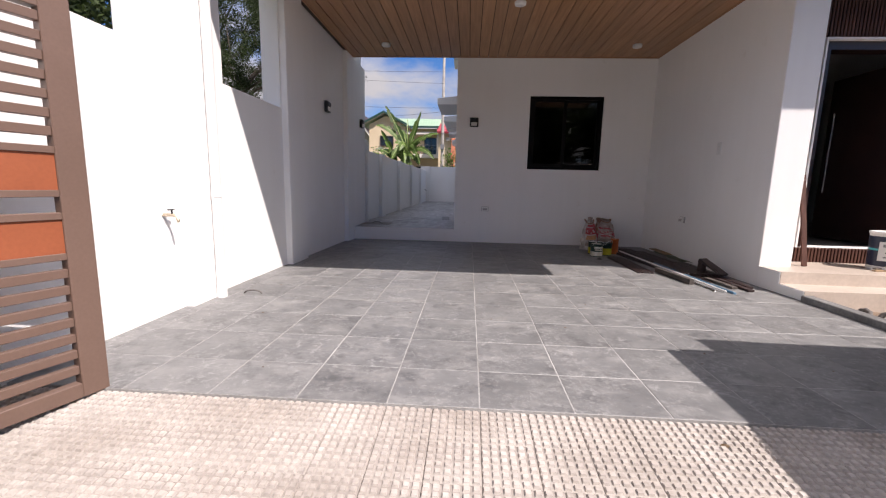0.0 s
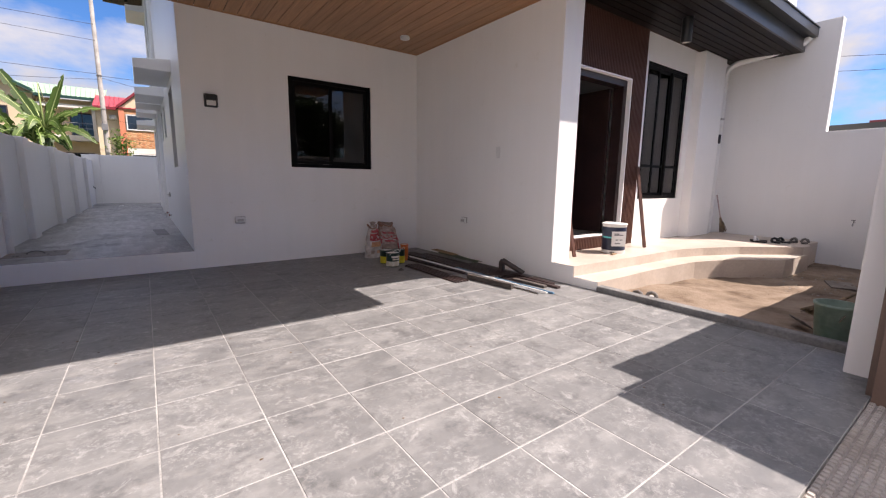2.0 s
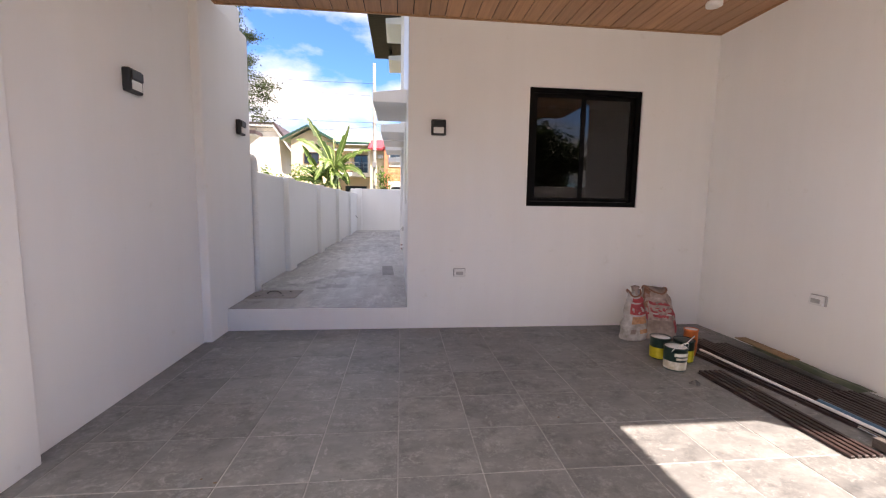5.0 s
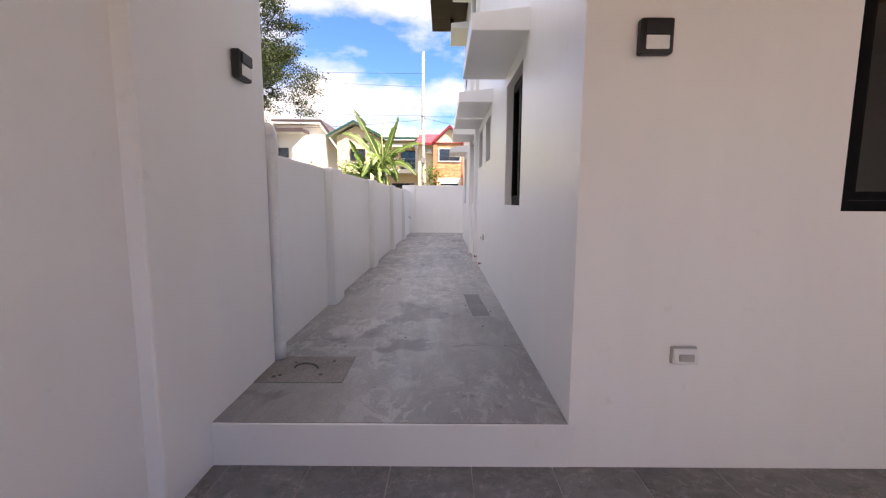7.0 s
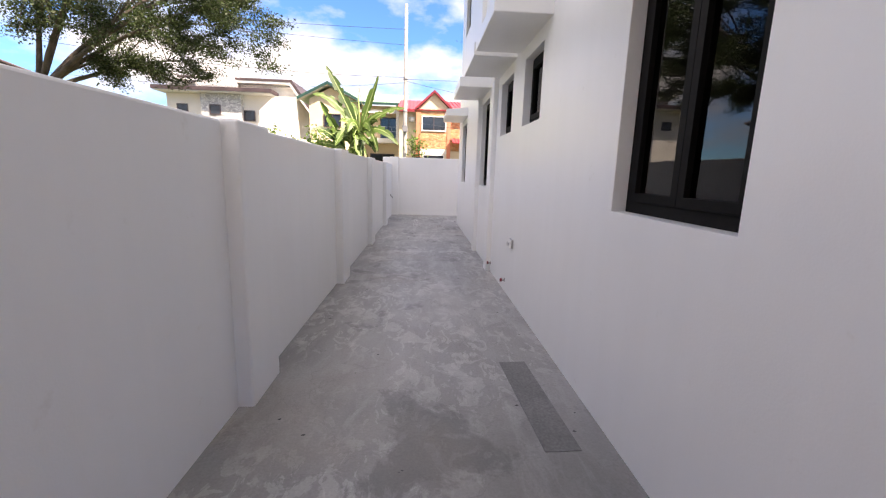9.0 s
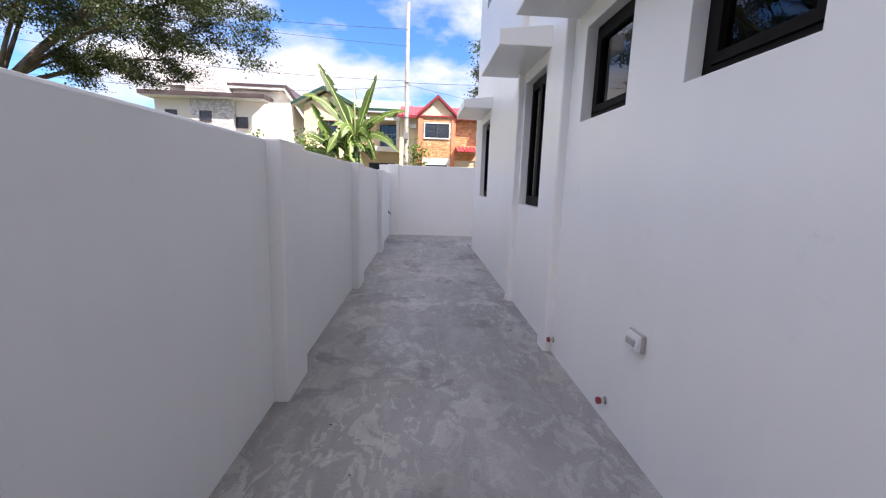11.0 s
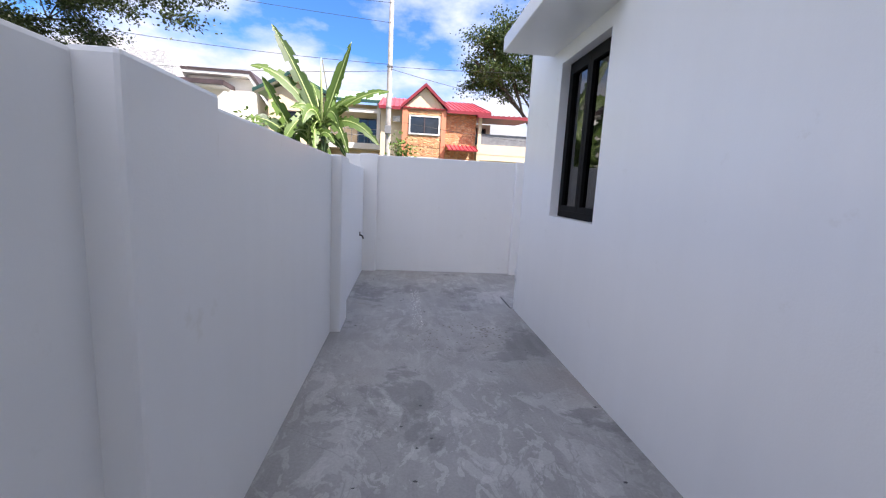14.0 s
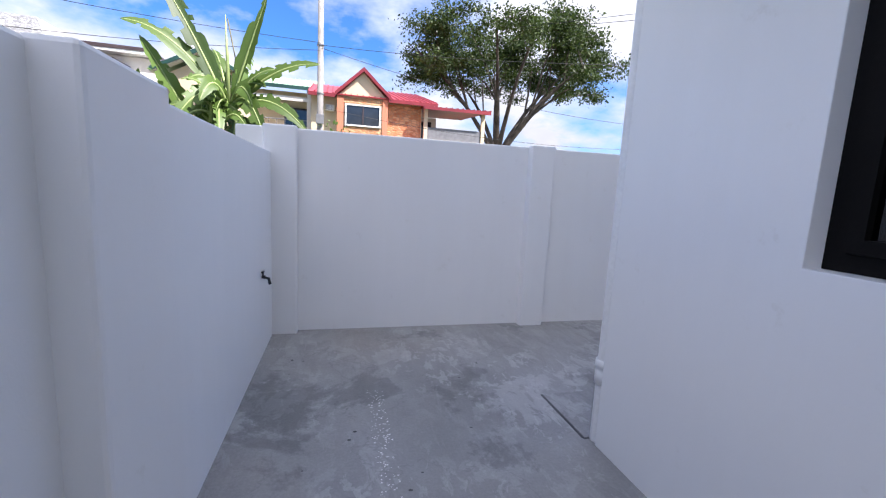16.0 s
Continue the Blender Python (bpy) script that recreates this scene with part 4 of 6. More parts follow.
    part("lever", join(tube([(0, -0.06, 0.005), (0, -0.06, 0.035)], 0.006), box((-0.035, -0.069, 0.033), (0.02, -0.052, 0.041), 0.003)), handle_mat, w)
    return w


tap("tap", (XL, 4.30, 0.69), 90, M_BRASS, M_BLACK, "brass garden tap with a black lever on the wall")
tap("tap", (XL, 20.42, 0.735), 90, M_BLACK, M_BLACK, "dark metal tap at the end of the fence")
tap("tap", (7.95, 4.34, 0.54), -90, M_CHROME, M_BLACK, "small tap on the garden boundary wall")
def capped_stub(at, rz):
    w = thing("pipe_stub", "short metal pipe stub with a dark red cap on the wall", "pipe stub", at, rz, "capped pipe stubs")
    part("stub", tube([(0, 0, 0), (0, -0.035, 0)], 0.012, 12), M_CHROME, w, "", True)
    part("flange", tube([(0, 0, 0), (0, -0.004, 0)], 0.022, 14), M_CHROME, w, "", True)
    part("cap", tube([(0, -0.03, 0), (0, -0.048, 0)], 0.019, 8), M_RED_PL, w, "dark red plastic cap")
    return w


stub = capped_stub((XH - 0.026, 14.115, 0.295), -90)
copy_thing(stub, pose(XH - 0.022, 13.25, 0.30, 0, 0, -90))


# cement bags: crumpled half-empty sacks with printed panels
M_SACK = two_scale("dirty_white_sack", (0.33, 0.30, 0.28), (0.62, 0.59, 0.57), 9, 45, 0.6, relief=0.5, dist=0.01, fine_amt=0.2)
M_SACK_KRAFT = two_scale("grey_brown_sack", (0.23, 0.17, 0.145), (0.42, 0.34, 0.30), 8, 40, 0.7, relief=0.5, dist=0.01, fine_amt=0.2)
M_SACK_RED = two_scale("red_print", (0.34, 0.035, 0.045), (0.50, 0.075, 0.085), 14, 50, 0.55, relief=0.4, dist=0.008)
M_SACK_FADED = two_scale("faded_pink_print", (0.26, 0.17, 0.15), (0.50, 0.40, 0.36), 12, 45, 0.65, relief=0.5, dist=0.01)
M_SACK_ORANGE = two_scale("orange_print", (0.50, 0.22, 0.10), (0.62, 0.36, 0.2), 14, 50, 0.55, relief=0.4, dist=0.008)
M_SACK_IN = two_scale("brown_paper_sack", (0.22, 0.10, 0.06), (0.36, 0.19, 0.12), 6, 40, 0.8, relief=0.5, dist=0.01)


def sack(at, rz, w, d, h, lean, pinch, seed, label, base_mat, prints):
    """A sack: width w, depth d, height h; its top is pinched to a part of the width. prints: (a0, a1, u0, u1, shear, material) in turns and height."""
    t = thing("cement_bag", label, "cement bag", at, rz, "cement bags")

    def surf(a, u, out=0.0):
        s = 1.0 - (1 - pinch) * u ** 1.5
        thin = 1.0 - 0.75 * u ** 1.3
        ca, sa = math.cos(a), math.sin(a)
        x = w / 2 * s * math.copysign(abs(ca) ** 0.6, ca)
        y = d / 2 * thin * math.copysign(abs(sa) ** 0.75, sa)
        q = Vector((x * 9 + seed, y * 9, h * u * 8))
        crease = (1 - 2 * abs(noise.noise(q))) * 0.024 + noise.noise(q * 2.3) * 0.018
        k = 1 + (crease * (0.35 + u) + out) / max(0.04, math.hypot(x, y))
        z = h * u * (1 + 0.06 * math.sin(a * 2 + seed) * u) + 0.012 * noise.noise(q * 1.7) * u
        return (x * k + lean[0] * u * u, y * k + lean[1] * u * u, z)

    body = ring_loft([[surf(2 * math.pi * i / 44, k / 22) for i in range(44)] for k in range(23)])
    part("sack", body, base_mat, t, "", True)
    for a0, a1, u0, u1, shear, mat in prints:
        rows_ = [[surf(2 * math.pi * (a0 + (a1 - a0) * i / 12 + shear * k / 8), u0 + (u1 - u0) * k / 8, 0.003) for i in range(13)] for k in range(9)]
        part("printed_panel", ring_loft(rows_, False, False), mat, t, "red and orange print on the bag", True)
    fold = [surf(2 * math.pi * i / 24, 0.99, 0.004) for i in range(24)]
    part("torn_mouth", tube(fold + [fold[0]], 0.009, 6), M_SACK_IN, t, "torn brown paper mouth", True)
    return t


sk = sack((1.87, 8.32, -0.03), 12, 0.25, 0.17, 0.45, (0.01, 0.02), 0.34, 2.0, "half-empty white cement bag with red print, twisted shut at its neck", M_SACK,
          [(0.60, 0.90, 0.56, 0.80, 0.02, M_SACK_RED), (0.64, 0.86, 0.84, 0.93, 0.0, M_SACK_RED), (0.66, 0.84, 0.36, 0.52, 0.01, M_SACK_ORANGE), (0.64, 0.72, 0.14, 0.24, 0.01, M_SACK_KRAFT), (0.75, 0.84, 0.15, 0.24, 0.0, M_SACK_ORANGE), (0.92, 1.0, 0.12, 0.8, -0.02, M_SACK_RED), (0.66, 0.70, 0.60, 0.72, 0.0, M_SACK), (0.76, 0.80, 0.62, 0.74, 0.0, M_SACK)])
part("twisted_neck", ring_loft([[(0.01 + r * math.cos(a) * (1 + 0.25 * math.sin(5 * a + k)), 0.02 + r * math.sin(a), z) for a in [2 * math.pi * i / 14 for i in range(14)]] for k, (r, z) in enumerate(((0.035, 0.43), (0.026, 0.46), (0.034, 0.49), (0.040, 0.505), (0.02, 0.515)))]), M_SACK_KRAFT, sk, "twisted grey neck", True)
sack((2.13, 8.34, -0.03), -24, 0.33, 0.20, 0.47, (-0.05, 0.03), 0.50, 7.0, "slumped grey-brown cement bag with torn red-striped print beside paint cans", M_SACK_KRAFT,
     [(0.70, 0.94, 0.40, 0.90, -0.10, M_SACK_FADED), (0.74, 0.97, 0.46, 0.66, -0.07, M_SACK_RED), (0.72, 0.88, 0.72, 0.80, -0.04, M_SACK_RED), (0.58, 0.67, 0.10, 0.55, 0.03, M_SACK_RED), (0.90, 1.0, 0.15, 0.42, -0.03, M_SACK_RED), (0.54, 0.68, 0.62, 0.97, 0.04, M_SACK_IN), (0.76, 0.90, 0.52, 0.56, -0.06, M_SACK)])


def paint_can(name, at, r, h, body_mat, band, band_z, label, handle=True, rz=0.0, lid_mat=None):
    c = thing(name, label, "paint can", at, rz)
    part("body", lathe([(r * 0.93, 0.0), (r * 0.95, 0.006), (r, h * 0.93), (r * 1.05, h * 0.94), (r * 1.05, h * 0.985), (r * 0.97, h * 0.99), (r * 0.95, h * 0.93)], 28), body_mat, c, "", True)
    part("label_band", ring_loft([circle((0, 0, band_z[0]), r * (0.952 + 0.05 * band_z[0] / h) + 0.001, 28), circle((0, 0, band_z[1]), r * (0.952 + 0.05 * band_z[1] / h) + 0.001, 28)], False), band, c, "printed label band", True)
    part("lid", lathe([(r * 0.94, h * 0.955), (r * 0.94, h * 0.965), (r * 0.5, h * 0.97)], 28), lid_mat or M_WHITE_PL, c, "paint-smeared lid", True)
    if handle:
        pts = [(r * 1.05 * math.cos(a), -0.03 - 0.5 * r * math.sin(a), h * 0.86 + r * 0.75 * math.sin(a)) for a in [math.pi * i / 12 for i in range(13)]]
        part("handle", tube(pts, 0.0035, 6), M_WHITE_PL, c, "white wire handle", True)
    return c


M_CAN_GREEN = two_scale("dark_green_can", (0.012, 0.035, 0.03), (0.025, 0.06, 0.048), 8, 60, 0.35, fine_amt=0.15)
M_CAN_YELLOW = two_scale("yellow_label", (0.55, 0.48, 0.02), (0.68, 0.60, 0.05), 9, 40, 0.45, fine_amt=0.2)
M_CAN_LABEL = two_scale("stained_white_label", (0.50, 0.44, 0.32), (0.75, 0.73, 0.68), 14, 60, 0.5, fine_amt=0.2)
M_CAN_ORANGE = two_scale("orange_can", (0.55, 0.13, 0.03), (0.68, 0.18, 0.05), 9, 40, 0.5, fine_amt=0.2)
M_NAVY = two_scale("navy_label", (0.012, 0.018, 0.045), (0.02, 0.03, 0.065), 6, 40, 0.35, fine_amt=0.1)
M_TEAL = two_scale("teal_label", (0.05, 0.38, 0.42), (0.07, 0.46, 0.50), 6, 40, 0.35, fine_amt=0.1)
M_GREYTXT = two_scale("grey_print", (0.16, 0.16, 0.17), (0.22, 0.22, 0.23), 6, 40, 0.5, fine_amt=0.1)
c1 = paint_can("paint_can", (1.77, 7.56, -0.022), 0.085, 0.185, M_CAN_GREEN, M_CAN_LABEL, (0.012, 0.075), "dark green paint can with a paint-stained label", True, 20)
for z0, z1, a0, a1 in ((0.120, 0.146, -150, -50), (0.092, 0.110, -140, -62)):
    arc = [radians(a0 + (a1 - a0) * i / 12) for i in range(13)]
    part("lettering_bar", ring_loft([[(r * math.cos(a), r * math.sin(a), z) for a in arc] for r, z in ((0.0868, z0), (0.0880, z1))], False, False), M_CAN_LABEL, c1, "pale print bar", True)
paint_can("paint_can", (1.80, 7.80, -0.024), 0.08, 0.185, M_CAN_GREEN, M_CAN_YELLOW, (0.01, 0.10), "dark green paint can with a yellow label", False)
paint_can("paint_can", (1.955, 7.72, -0.024), 0.08, 0.185, M_CAN_GREEN, M_CAN_YELLOW, (0.01, 0.105), "closed green and yellow paint can with a white handle", True, 40, M_CAN_GREEN)
paint_can("paint_can", (2.12, 7.86, -0.026), 0.055, 0.23, M_CAN_ORANGE, M_CAN_ORANGE, (0.05, 0.16), "small orange tin behind the paint cans", False)
deb = thing("mortar_lump", "dark dried mortar lump on the tiles", "rubble", (1.73, 7.27, -0.022))
part("lump", ring_loft([[(0.035 * (1.2 - u) * math.cos(a) * (1 + 0.3 * math.sin(3 * a)), 0.028 * (1.2 - u) * math.sin(a), 0.03 * u) for a in [2 * math.pi * i / 10 for i in range(10)]] for u in (0, 0.5, 1)]), M_KERB, deb)

# stack of dark fluted boards, pipes and offcuts along the right wall
M_CARD = two_scale("printed_cardboard", (0.25, 0.16, 0.09), (0.38, 0.27, 0.16), 5, 40, 0.85, fine_amt=0.2)
M_CARD_GREEN = two_scale("green_printed_wrap", (0.03, 0.055, 0.024), (0.085, 0.10, 0.05), 7, 40, 0.6, fine_amt=0.25)
M_BLUE_PIPE = two_scale("blue_pipe", (0.05, 0.13, 0.22), (0.09, 0.20, 0.31), 5, 50, 0.35, fine_amt=0.15)
M_OFFCUT = two_scale("grey_timber_offcut", (0.16, 0.135, 0.115), (0.26, 0.225, 0.195), 4, 40, 0.8)
M_TIMBER = two_scale("weathered_brown_timber", (0.055, 0.045, 0.040), (0.12, 0.10, 0.088), 5, 40, 0.85, squash=(1, 6, 6))


def fluted_board(p0, p1, width, z, ribs, label, mat=None):
    """A wall board with raised ribs, lying on its back from p0 to p1."""
    a, b = Vector((*p0, z)), Vector((*p1, z))
    L = (b - a).length
    t = thing("fluted_board", label, "board", tuple(a), math.degrees(math.atan2(b.y - a.y, b.x - a.x)), "fluted wall boards")
    part("base_sheet", box((0, -width / 2, 0), (L, width / 2, 0.007)), mat or M_SLAT_Y, t)
    r = width / (ribs * 1.55)
    for i in range(ribs):
        c = -width / 2 + (i + 0.5) * width / ribs
        part("rib", box((0.001, c - r / 2, 0.0072), (L - 0.001, c + r / 2, 0.024), 0.002, 1), mat or M_SLAT_Y, t)
    return t


FB = "dark brown fluted wall board lying on the tiles"
fluted_board((1.975, 6.36), (1.985, 7.45), 0.20, -0.020, 5, FB)
fluted_board((2.44, 5.95), (2.30, 8.00), 0.16, -0.022, 4, FB)
fluted_board((2.62, 5.75), (2.56, 8.05), 0.16, -0.022, 4, FB)
fluted_board((2.42, 6.25), (2.36, 8.10), 0.18, 0.004, 5, "dark brown fluted wall board on top of the stack")
fluted_board((2.60, 6.22), (2.60, 7.0), 0.20, 0.006, 5, "short dark fluted board on top of the stack")
fluted_board((2.35, 6.05), (2.20, 7.90), 0.14, -0.021, 4, FB)
for p0, p1, r, z, mat, lab in (((2.34, 5.50), (2.19, 7.82), 0.010, 0.014, M_PIPE, "long white plastic pipe beside the boards"), ((2.40, 5.47), (2.30, 6.9), 0.018, 0.0, M_BLUE_PIPE, "blue plastic pipe beside the boards"), ((2.27, 5.55), (2.22, 6.6), 0.012, -0.004, M_CHROME, "shiny metal tube beside the boards")):
    pp = thing("pipe", lab, "pipe", (p0[0], p0[1], z))
    dx, dy = p1[0] - p0[0], p1[1] - p0[1]
    part("tube", tube([(0, 0, 0), (dx * 0.5, dy * 0.5, 0.004), (dx, dy, 0.012)], r, 12), mat, pp, "", True)
    if mat is M_PIPE:
        part("joint_sleeve", tube([(dx * 0.30, dy * 0.30, 0.003), (dx * 0.33, dy * 0.33, 0.003)], r * 1.25, 12), M_PIPE, pp, "", True)
tw = thing("timber_offcut", "weathered brown timber offcut lying beside the pipes", "timber", (2.20, 5.83, 0.0), 97)
part("timber", box((0, -0.025, -0.006), (0.62, 0.022, 0.048), 0.004), M_TIMBER, tw)
for k, (x, y, l, rz, h) in enumerate(((2.62, 5.58, 0.5, 92, 0.02), (2.53, 5.68, 0.42, 95, 0.022), (2.70, 5.72, 0.6, 90, 0.018))):
    o = thing("wood_strip", "dark wood strip offcut on the tiles", "wood strip", (x, y, 0.0), rz, "wood strip offcuts")
    part("strip", box((0, -0.03, -0.003), (l, 0.03, h), 0.003), M_SLAT_Y if k != 1 else M_TIMBER, o)
ch = thing("wood_block", "dark bracket-shaped offcut leaning on the wall", "wood offcut", (2.66, 6.30, 0.02), 115)
part("plank", box((-0.15, -0.06, 0.0), (0.15, 0.06, 0.025), 0.004, 2, pose(0, 0, 0.07, 0, -26, 0)), M_SLAT_Y, ch)
part("cleat", box((0.10, -0.04, 0.0), (0.15, 0.04, 0.13), 0.004), M_SLAT_Y, ch)
cb = thing("packing_sheet", "torn green and brown printed cardboard on the boards", "cardboard", (2.72, 6.95, 0.03), 88)
part("sheet", ring_loft([[(0.0 + 0.9 * i / 8, -0.07 + 0.14 * j, 0.004 * math.sin(i * 1.7) + z0) for i in range(9)] for j, z0 in ((0, 0.0), (0.5, 0.01), (1, 0.002))], False, False), M_CARD_GREEN, cb)
part("brown_piece", box((0.55, -0.06, 0.012), (1.1, 0.05, 0.02), 0.002, 1), M_CARD, cb, "brown cardboard strip")

# ---- gate leaves, standing open ----
def gate_leaf(at, rz, length, label):
    """A gate leaf from its near edge along +x: stiles, rails, slats and two panels."""
    g = thing("gate", label, "gate", at, rz, "driveway gate leaves")
    H = 1.62
    for x in (0.0, length - 0.1):
        part("stile", box((x, -0.025, 0.0), (x + 0.1, 0.025, H), 0.003, 1), M_GATE, g)
    for z0, z1 in ((0.0, 0.065), (H - 0.06, H)):
        part("rail", box((0.1, -0.025, z0), (length - 0.1, 0.025, z1), 0.003, 1), M_GATE, g)
    for z0, z1 in ((0.60, 0.628), (0.765, 0.793), (0.855, 0.883), (1.025, 1.053)):
        part("rail", box((0.1, -0.022, z0), (length - 0.1, 0.022, z1), 0.002, 1), M_GATE, g)
    for z0, z1 in ((0.628, 0.765), (0.883, 1.025)):
        part("panel", box((0.1, -0.014, z0), (length - 0.1, 0.014, z1)), M_GATE_PANEL, g, "rust-orange panel")
    slat = mesh_of("slat", box((0.1, -0.016, 0), (length - 0.1, 0.016, 0.036), 0.002, 1), M_GATE)
    for z in [0.105 + 0.07 * i for i in range(7)] + [1.092 + 0.07 * i for i in range(7)]:
        s = new("slat", slat)
        s.location = (0, 0, z)
        s.parent = g
    return g


gate_leaf((-1.690, 3.275, -0.005), -109, 2.0, "brown slatted steel gate leaf with rust-orange panels, open")
g2 = gate_leaf((2.18, 3.245, -0.04), -92, 2.0, "brown slatted steel gate leaf hinged at the white post, open")
part("jamb_plate", box((-0.03, 0.03, 0.02), (0.012, 0.318, 1.60), 0.004, 1), M_GATE, g2, "dark brown steel jamb")
for z in (0.16, 1.35):
    part("hinge", box((0.013, 0.02, z), (0.03, 0.30, z + 0.1), 0.003, 1), M_GATE, g2, "brown steel hinge plate")

# louvres in the garden fence
for x0, x1 in ((3.02, 4.20),):
    lv = thing("fence_louvre", "brown slatted screen set in the garden fence", "screen")
    for fx in (x0, x1 - 0.04):
        part("frame_post", box((fx, 3.28, 0.302), (fx + 0.04, 3.32, 1.268)), M_GATE, lv)
    sm = mesh_of("slat", box((x0 + 0.04, -0.02, 0), (x1 - 0.04, 0.02, 0.05), 0.002, 1), M_GATE)
    for i in range(15):
        s = new("slat", sm)
        s.location = (0, 3.30, 0.31 + i * 0.064)
        s.parent = lv

# ---- porch things ----
pail = paint_can("paint_pail", (4.07, 5.90, 0.2), 0.145, 0.385, M_WHITE_PL, M_NAVY, (0.045, 0.335), "large white paint pail with a navy label on the porch", False, -35)
part("label_panel", box((-0.085, -0.151, 0.10), (0.085, -0.135, 0.285), 0.0), M_WHITE_PL, pail, "white label panel with print")
for z, a, b in ((0.25, -0.06, 0.0), (0.235, -0.06, 0.05), (0.175, -0.04, -0.01), (0.175, 0.01, 0.045), (0.13, -0.05, 0.02)):
    part("print_bar", box((a, -0.153, z), (b, -0.150, z + 0.012)), M_GREYTXT, pail, "grey print bar")
part("teal_band", ring_loft([circle((0, 0, 0.19), 0.1425, 28), circle((0, 0, 0.215), 0.1435, 28)], False), M_TEAL, pail, "teal label stripe", True)
st = thing("paint_stick", "pale wooden sticks lying beside the pail", "stick", (3.86, 5.78, 0.2), 12)
part("stick", box((0, -0.018, 0.0), (0.34, 0.018, 0.014), 0.003), M_CARD, st)
part("stick", box((0.05, 0.012, 0.014), (0.30, 0.05, 0.028), 0.003), M_OFFCUT, st)


def leaning_strip(x0, y0, x1, y1, z1, label):
    t = thing("leaning_board", label, "board", (x0, y0, 0.2), 0, "leaning boards")
    d = Vector((x1 - x0, y1 - y0, z1 - 0.2))
    rot = d.to_track_quat("Z", "Y").to_matrix().to_4x4()
    part("board", box((-0.022, -0.012, 0.003), (0.022, 0.012, d.length), 0.002, 1, rot), M_SLAT, t)


leaning_strip(3.34, 5.94, 3.40, 6.21, 1.12, "narrow dark board leaning against the pillar")
leaning_strip(4.83, 5.89, 5.04, 6.21, 1.32, "narrow dark board leaning against the slat cladding")


def broom(name, at, tip, head, label, head_mat, handle_mat, fan=0.12):
    """Broom: handle to tip, bristles spreading towards the head point."""
    b = thing(name, label, "broom", at)
    a0, h0, t0 = Vector(at), Vector(head), Vector(tip)
    d = (h0 - t0)
    neck = t0 + d * 0.62
    part("handle", tube([t0 - a0, neck - a0], 0.012, 8), handle_mat, b, "", True)
    side = d.cross(Vector((0, 0, 1)))
    side = side.normalized() if side.length > 0.05 else Vector((1, 0, 0))
    rr = random.Random(3)
    bms = []
    for i in range(46):
        s = (i / 45 - 0.5) * 2
        e = h0 + side * s * fan + Vector((0, 0, rr.uniform(0.0, 0.05))) - d * rr.uniform(0, 0.05)
        jit = Vector((rr.uniform(-1, 1), rr.uniform(-1, 1), 0)) * 0.02
        bms.append(tube([neck - a0 + side * s * 0.015, (neck + e) / 2 - a0 + side * s * fan * 0.15 + jit, e - a0 + jit], 0.0055, 4))
    part("bristles", join(*bms), head_mat, b, "dry stiff bristles")
    part("binding", tube([neck - a0 - d * 0.03, neck - a0 + d * 0.06], 0.02, 10), M_CARD, b, "", True)
    return b


M_STRAW = two_scale("brown_straw", (0.12, 0.085, 0.05), (0.24, 0.17, 0.10), 20, 60, 0.9)
M_PINKH = two_scale("faded_pink_handle", (0.45, 0.30, 0.28), (0.62, 0.5, 0.47), 12, 40, 0.6)
broom("broom", (7.62, 5.96, 0.2), (7.67, 6.14, 0.90), (7.68, 5.98, 0.215), "upright broom with a faded handle in the porch corner", M_STRAW, M_PINKH, 0.17)
broom("stick_broom", (4.25, 3.88, -0.12), (5.15, 3.55, 0.20), (4.12, 3.93, -0.105), "brown stick broom lying on the soil", M_STRAW, M_STRAW, 0.075)


def shoe_pair(at, rz, label, mat, sole_mat, name="sandals"):
    t = thing(name, label, "sandals", at, rz)
    for k, (dx, dy, r) in enumerate(((0, 0, 0), (0.07, -0.13, 25))):
        m = pose(dx, dy, 0, 0, 0, r)
        outline = [(0.112 * math.cos(a), 0.042 * math.sin(a) * (1 + 0.18 * math.cos(a))) for a in [2 * math.pi * i / 18 for i in range(18)]]
        so = ring_loft([[(x, y, z) for x, y in outline] for z in (0.0, 0.024)])
        so.transform(m)
        part("sole", so, sole_mat, t)
        st_ = tube([(0.03, -0.045, 0.02), (0.045, -0.03, 0.055), (0.05, 0.0, 0.066), (0.045, 0.03, 0.055), (0.03, 0.045, 0.02)], 0.019, 8)
        st_.transform(m)
        part("strap", st_, mat, t, "", True)
    return t


M_SHOE = two_scale("grey_brown_rubber", (0.11, 0.10, 0.093), (0.20, 0.18, 0.165), 8, 60, 0.8)
shoe_pair((3.10, 5.02, -0.052), 10, "pair of worn grey sandals on the soil by the kerb", M_SHOE, M_GREY_PL)
shoe_pair((7.15, 5.05, 0.2), 40, "pair of black slippers with white stripes on the porch edge", M_BLACK, M_BLACK, "slippers")
shoe_pair((7.42, 4.92, 0.2), -20, "pair of grey slippers on the porch edge", M_SHOE, M_SHOE, "slippers")
shoe_pair((6.98, 5.22, 0.2), 80, "pair of black slippers on the porch edge", M_WHITE_PL, M_BLACK, "slippers")

dp = thing("downpipe", "white downpipe with a black clamp band beside the entrance", "downpipe", (7.56, YF - 0.05, 0.2))
part("pipe", tube([(0, 0, 0.0), (0, 0, 2.72), (0.02, -0.03, 2.84), (0.10, -0.12, 2.93), (0.22, -0.55, 3.0), (0.26, -0.95, 3.08), (0.26, -1.03, 3.16)], 0.045, 12), M_PIPE, dp, "", True)
part("clamp_band", lathe([(0.046, 1.60), (0.052, 1.605), (0.052, 1.75), (0.046, 1.755)], 14), M_BLACK, dp, "black clamp band")
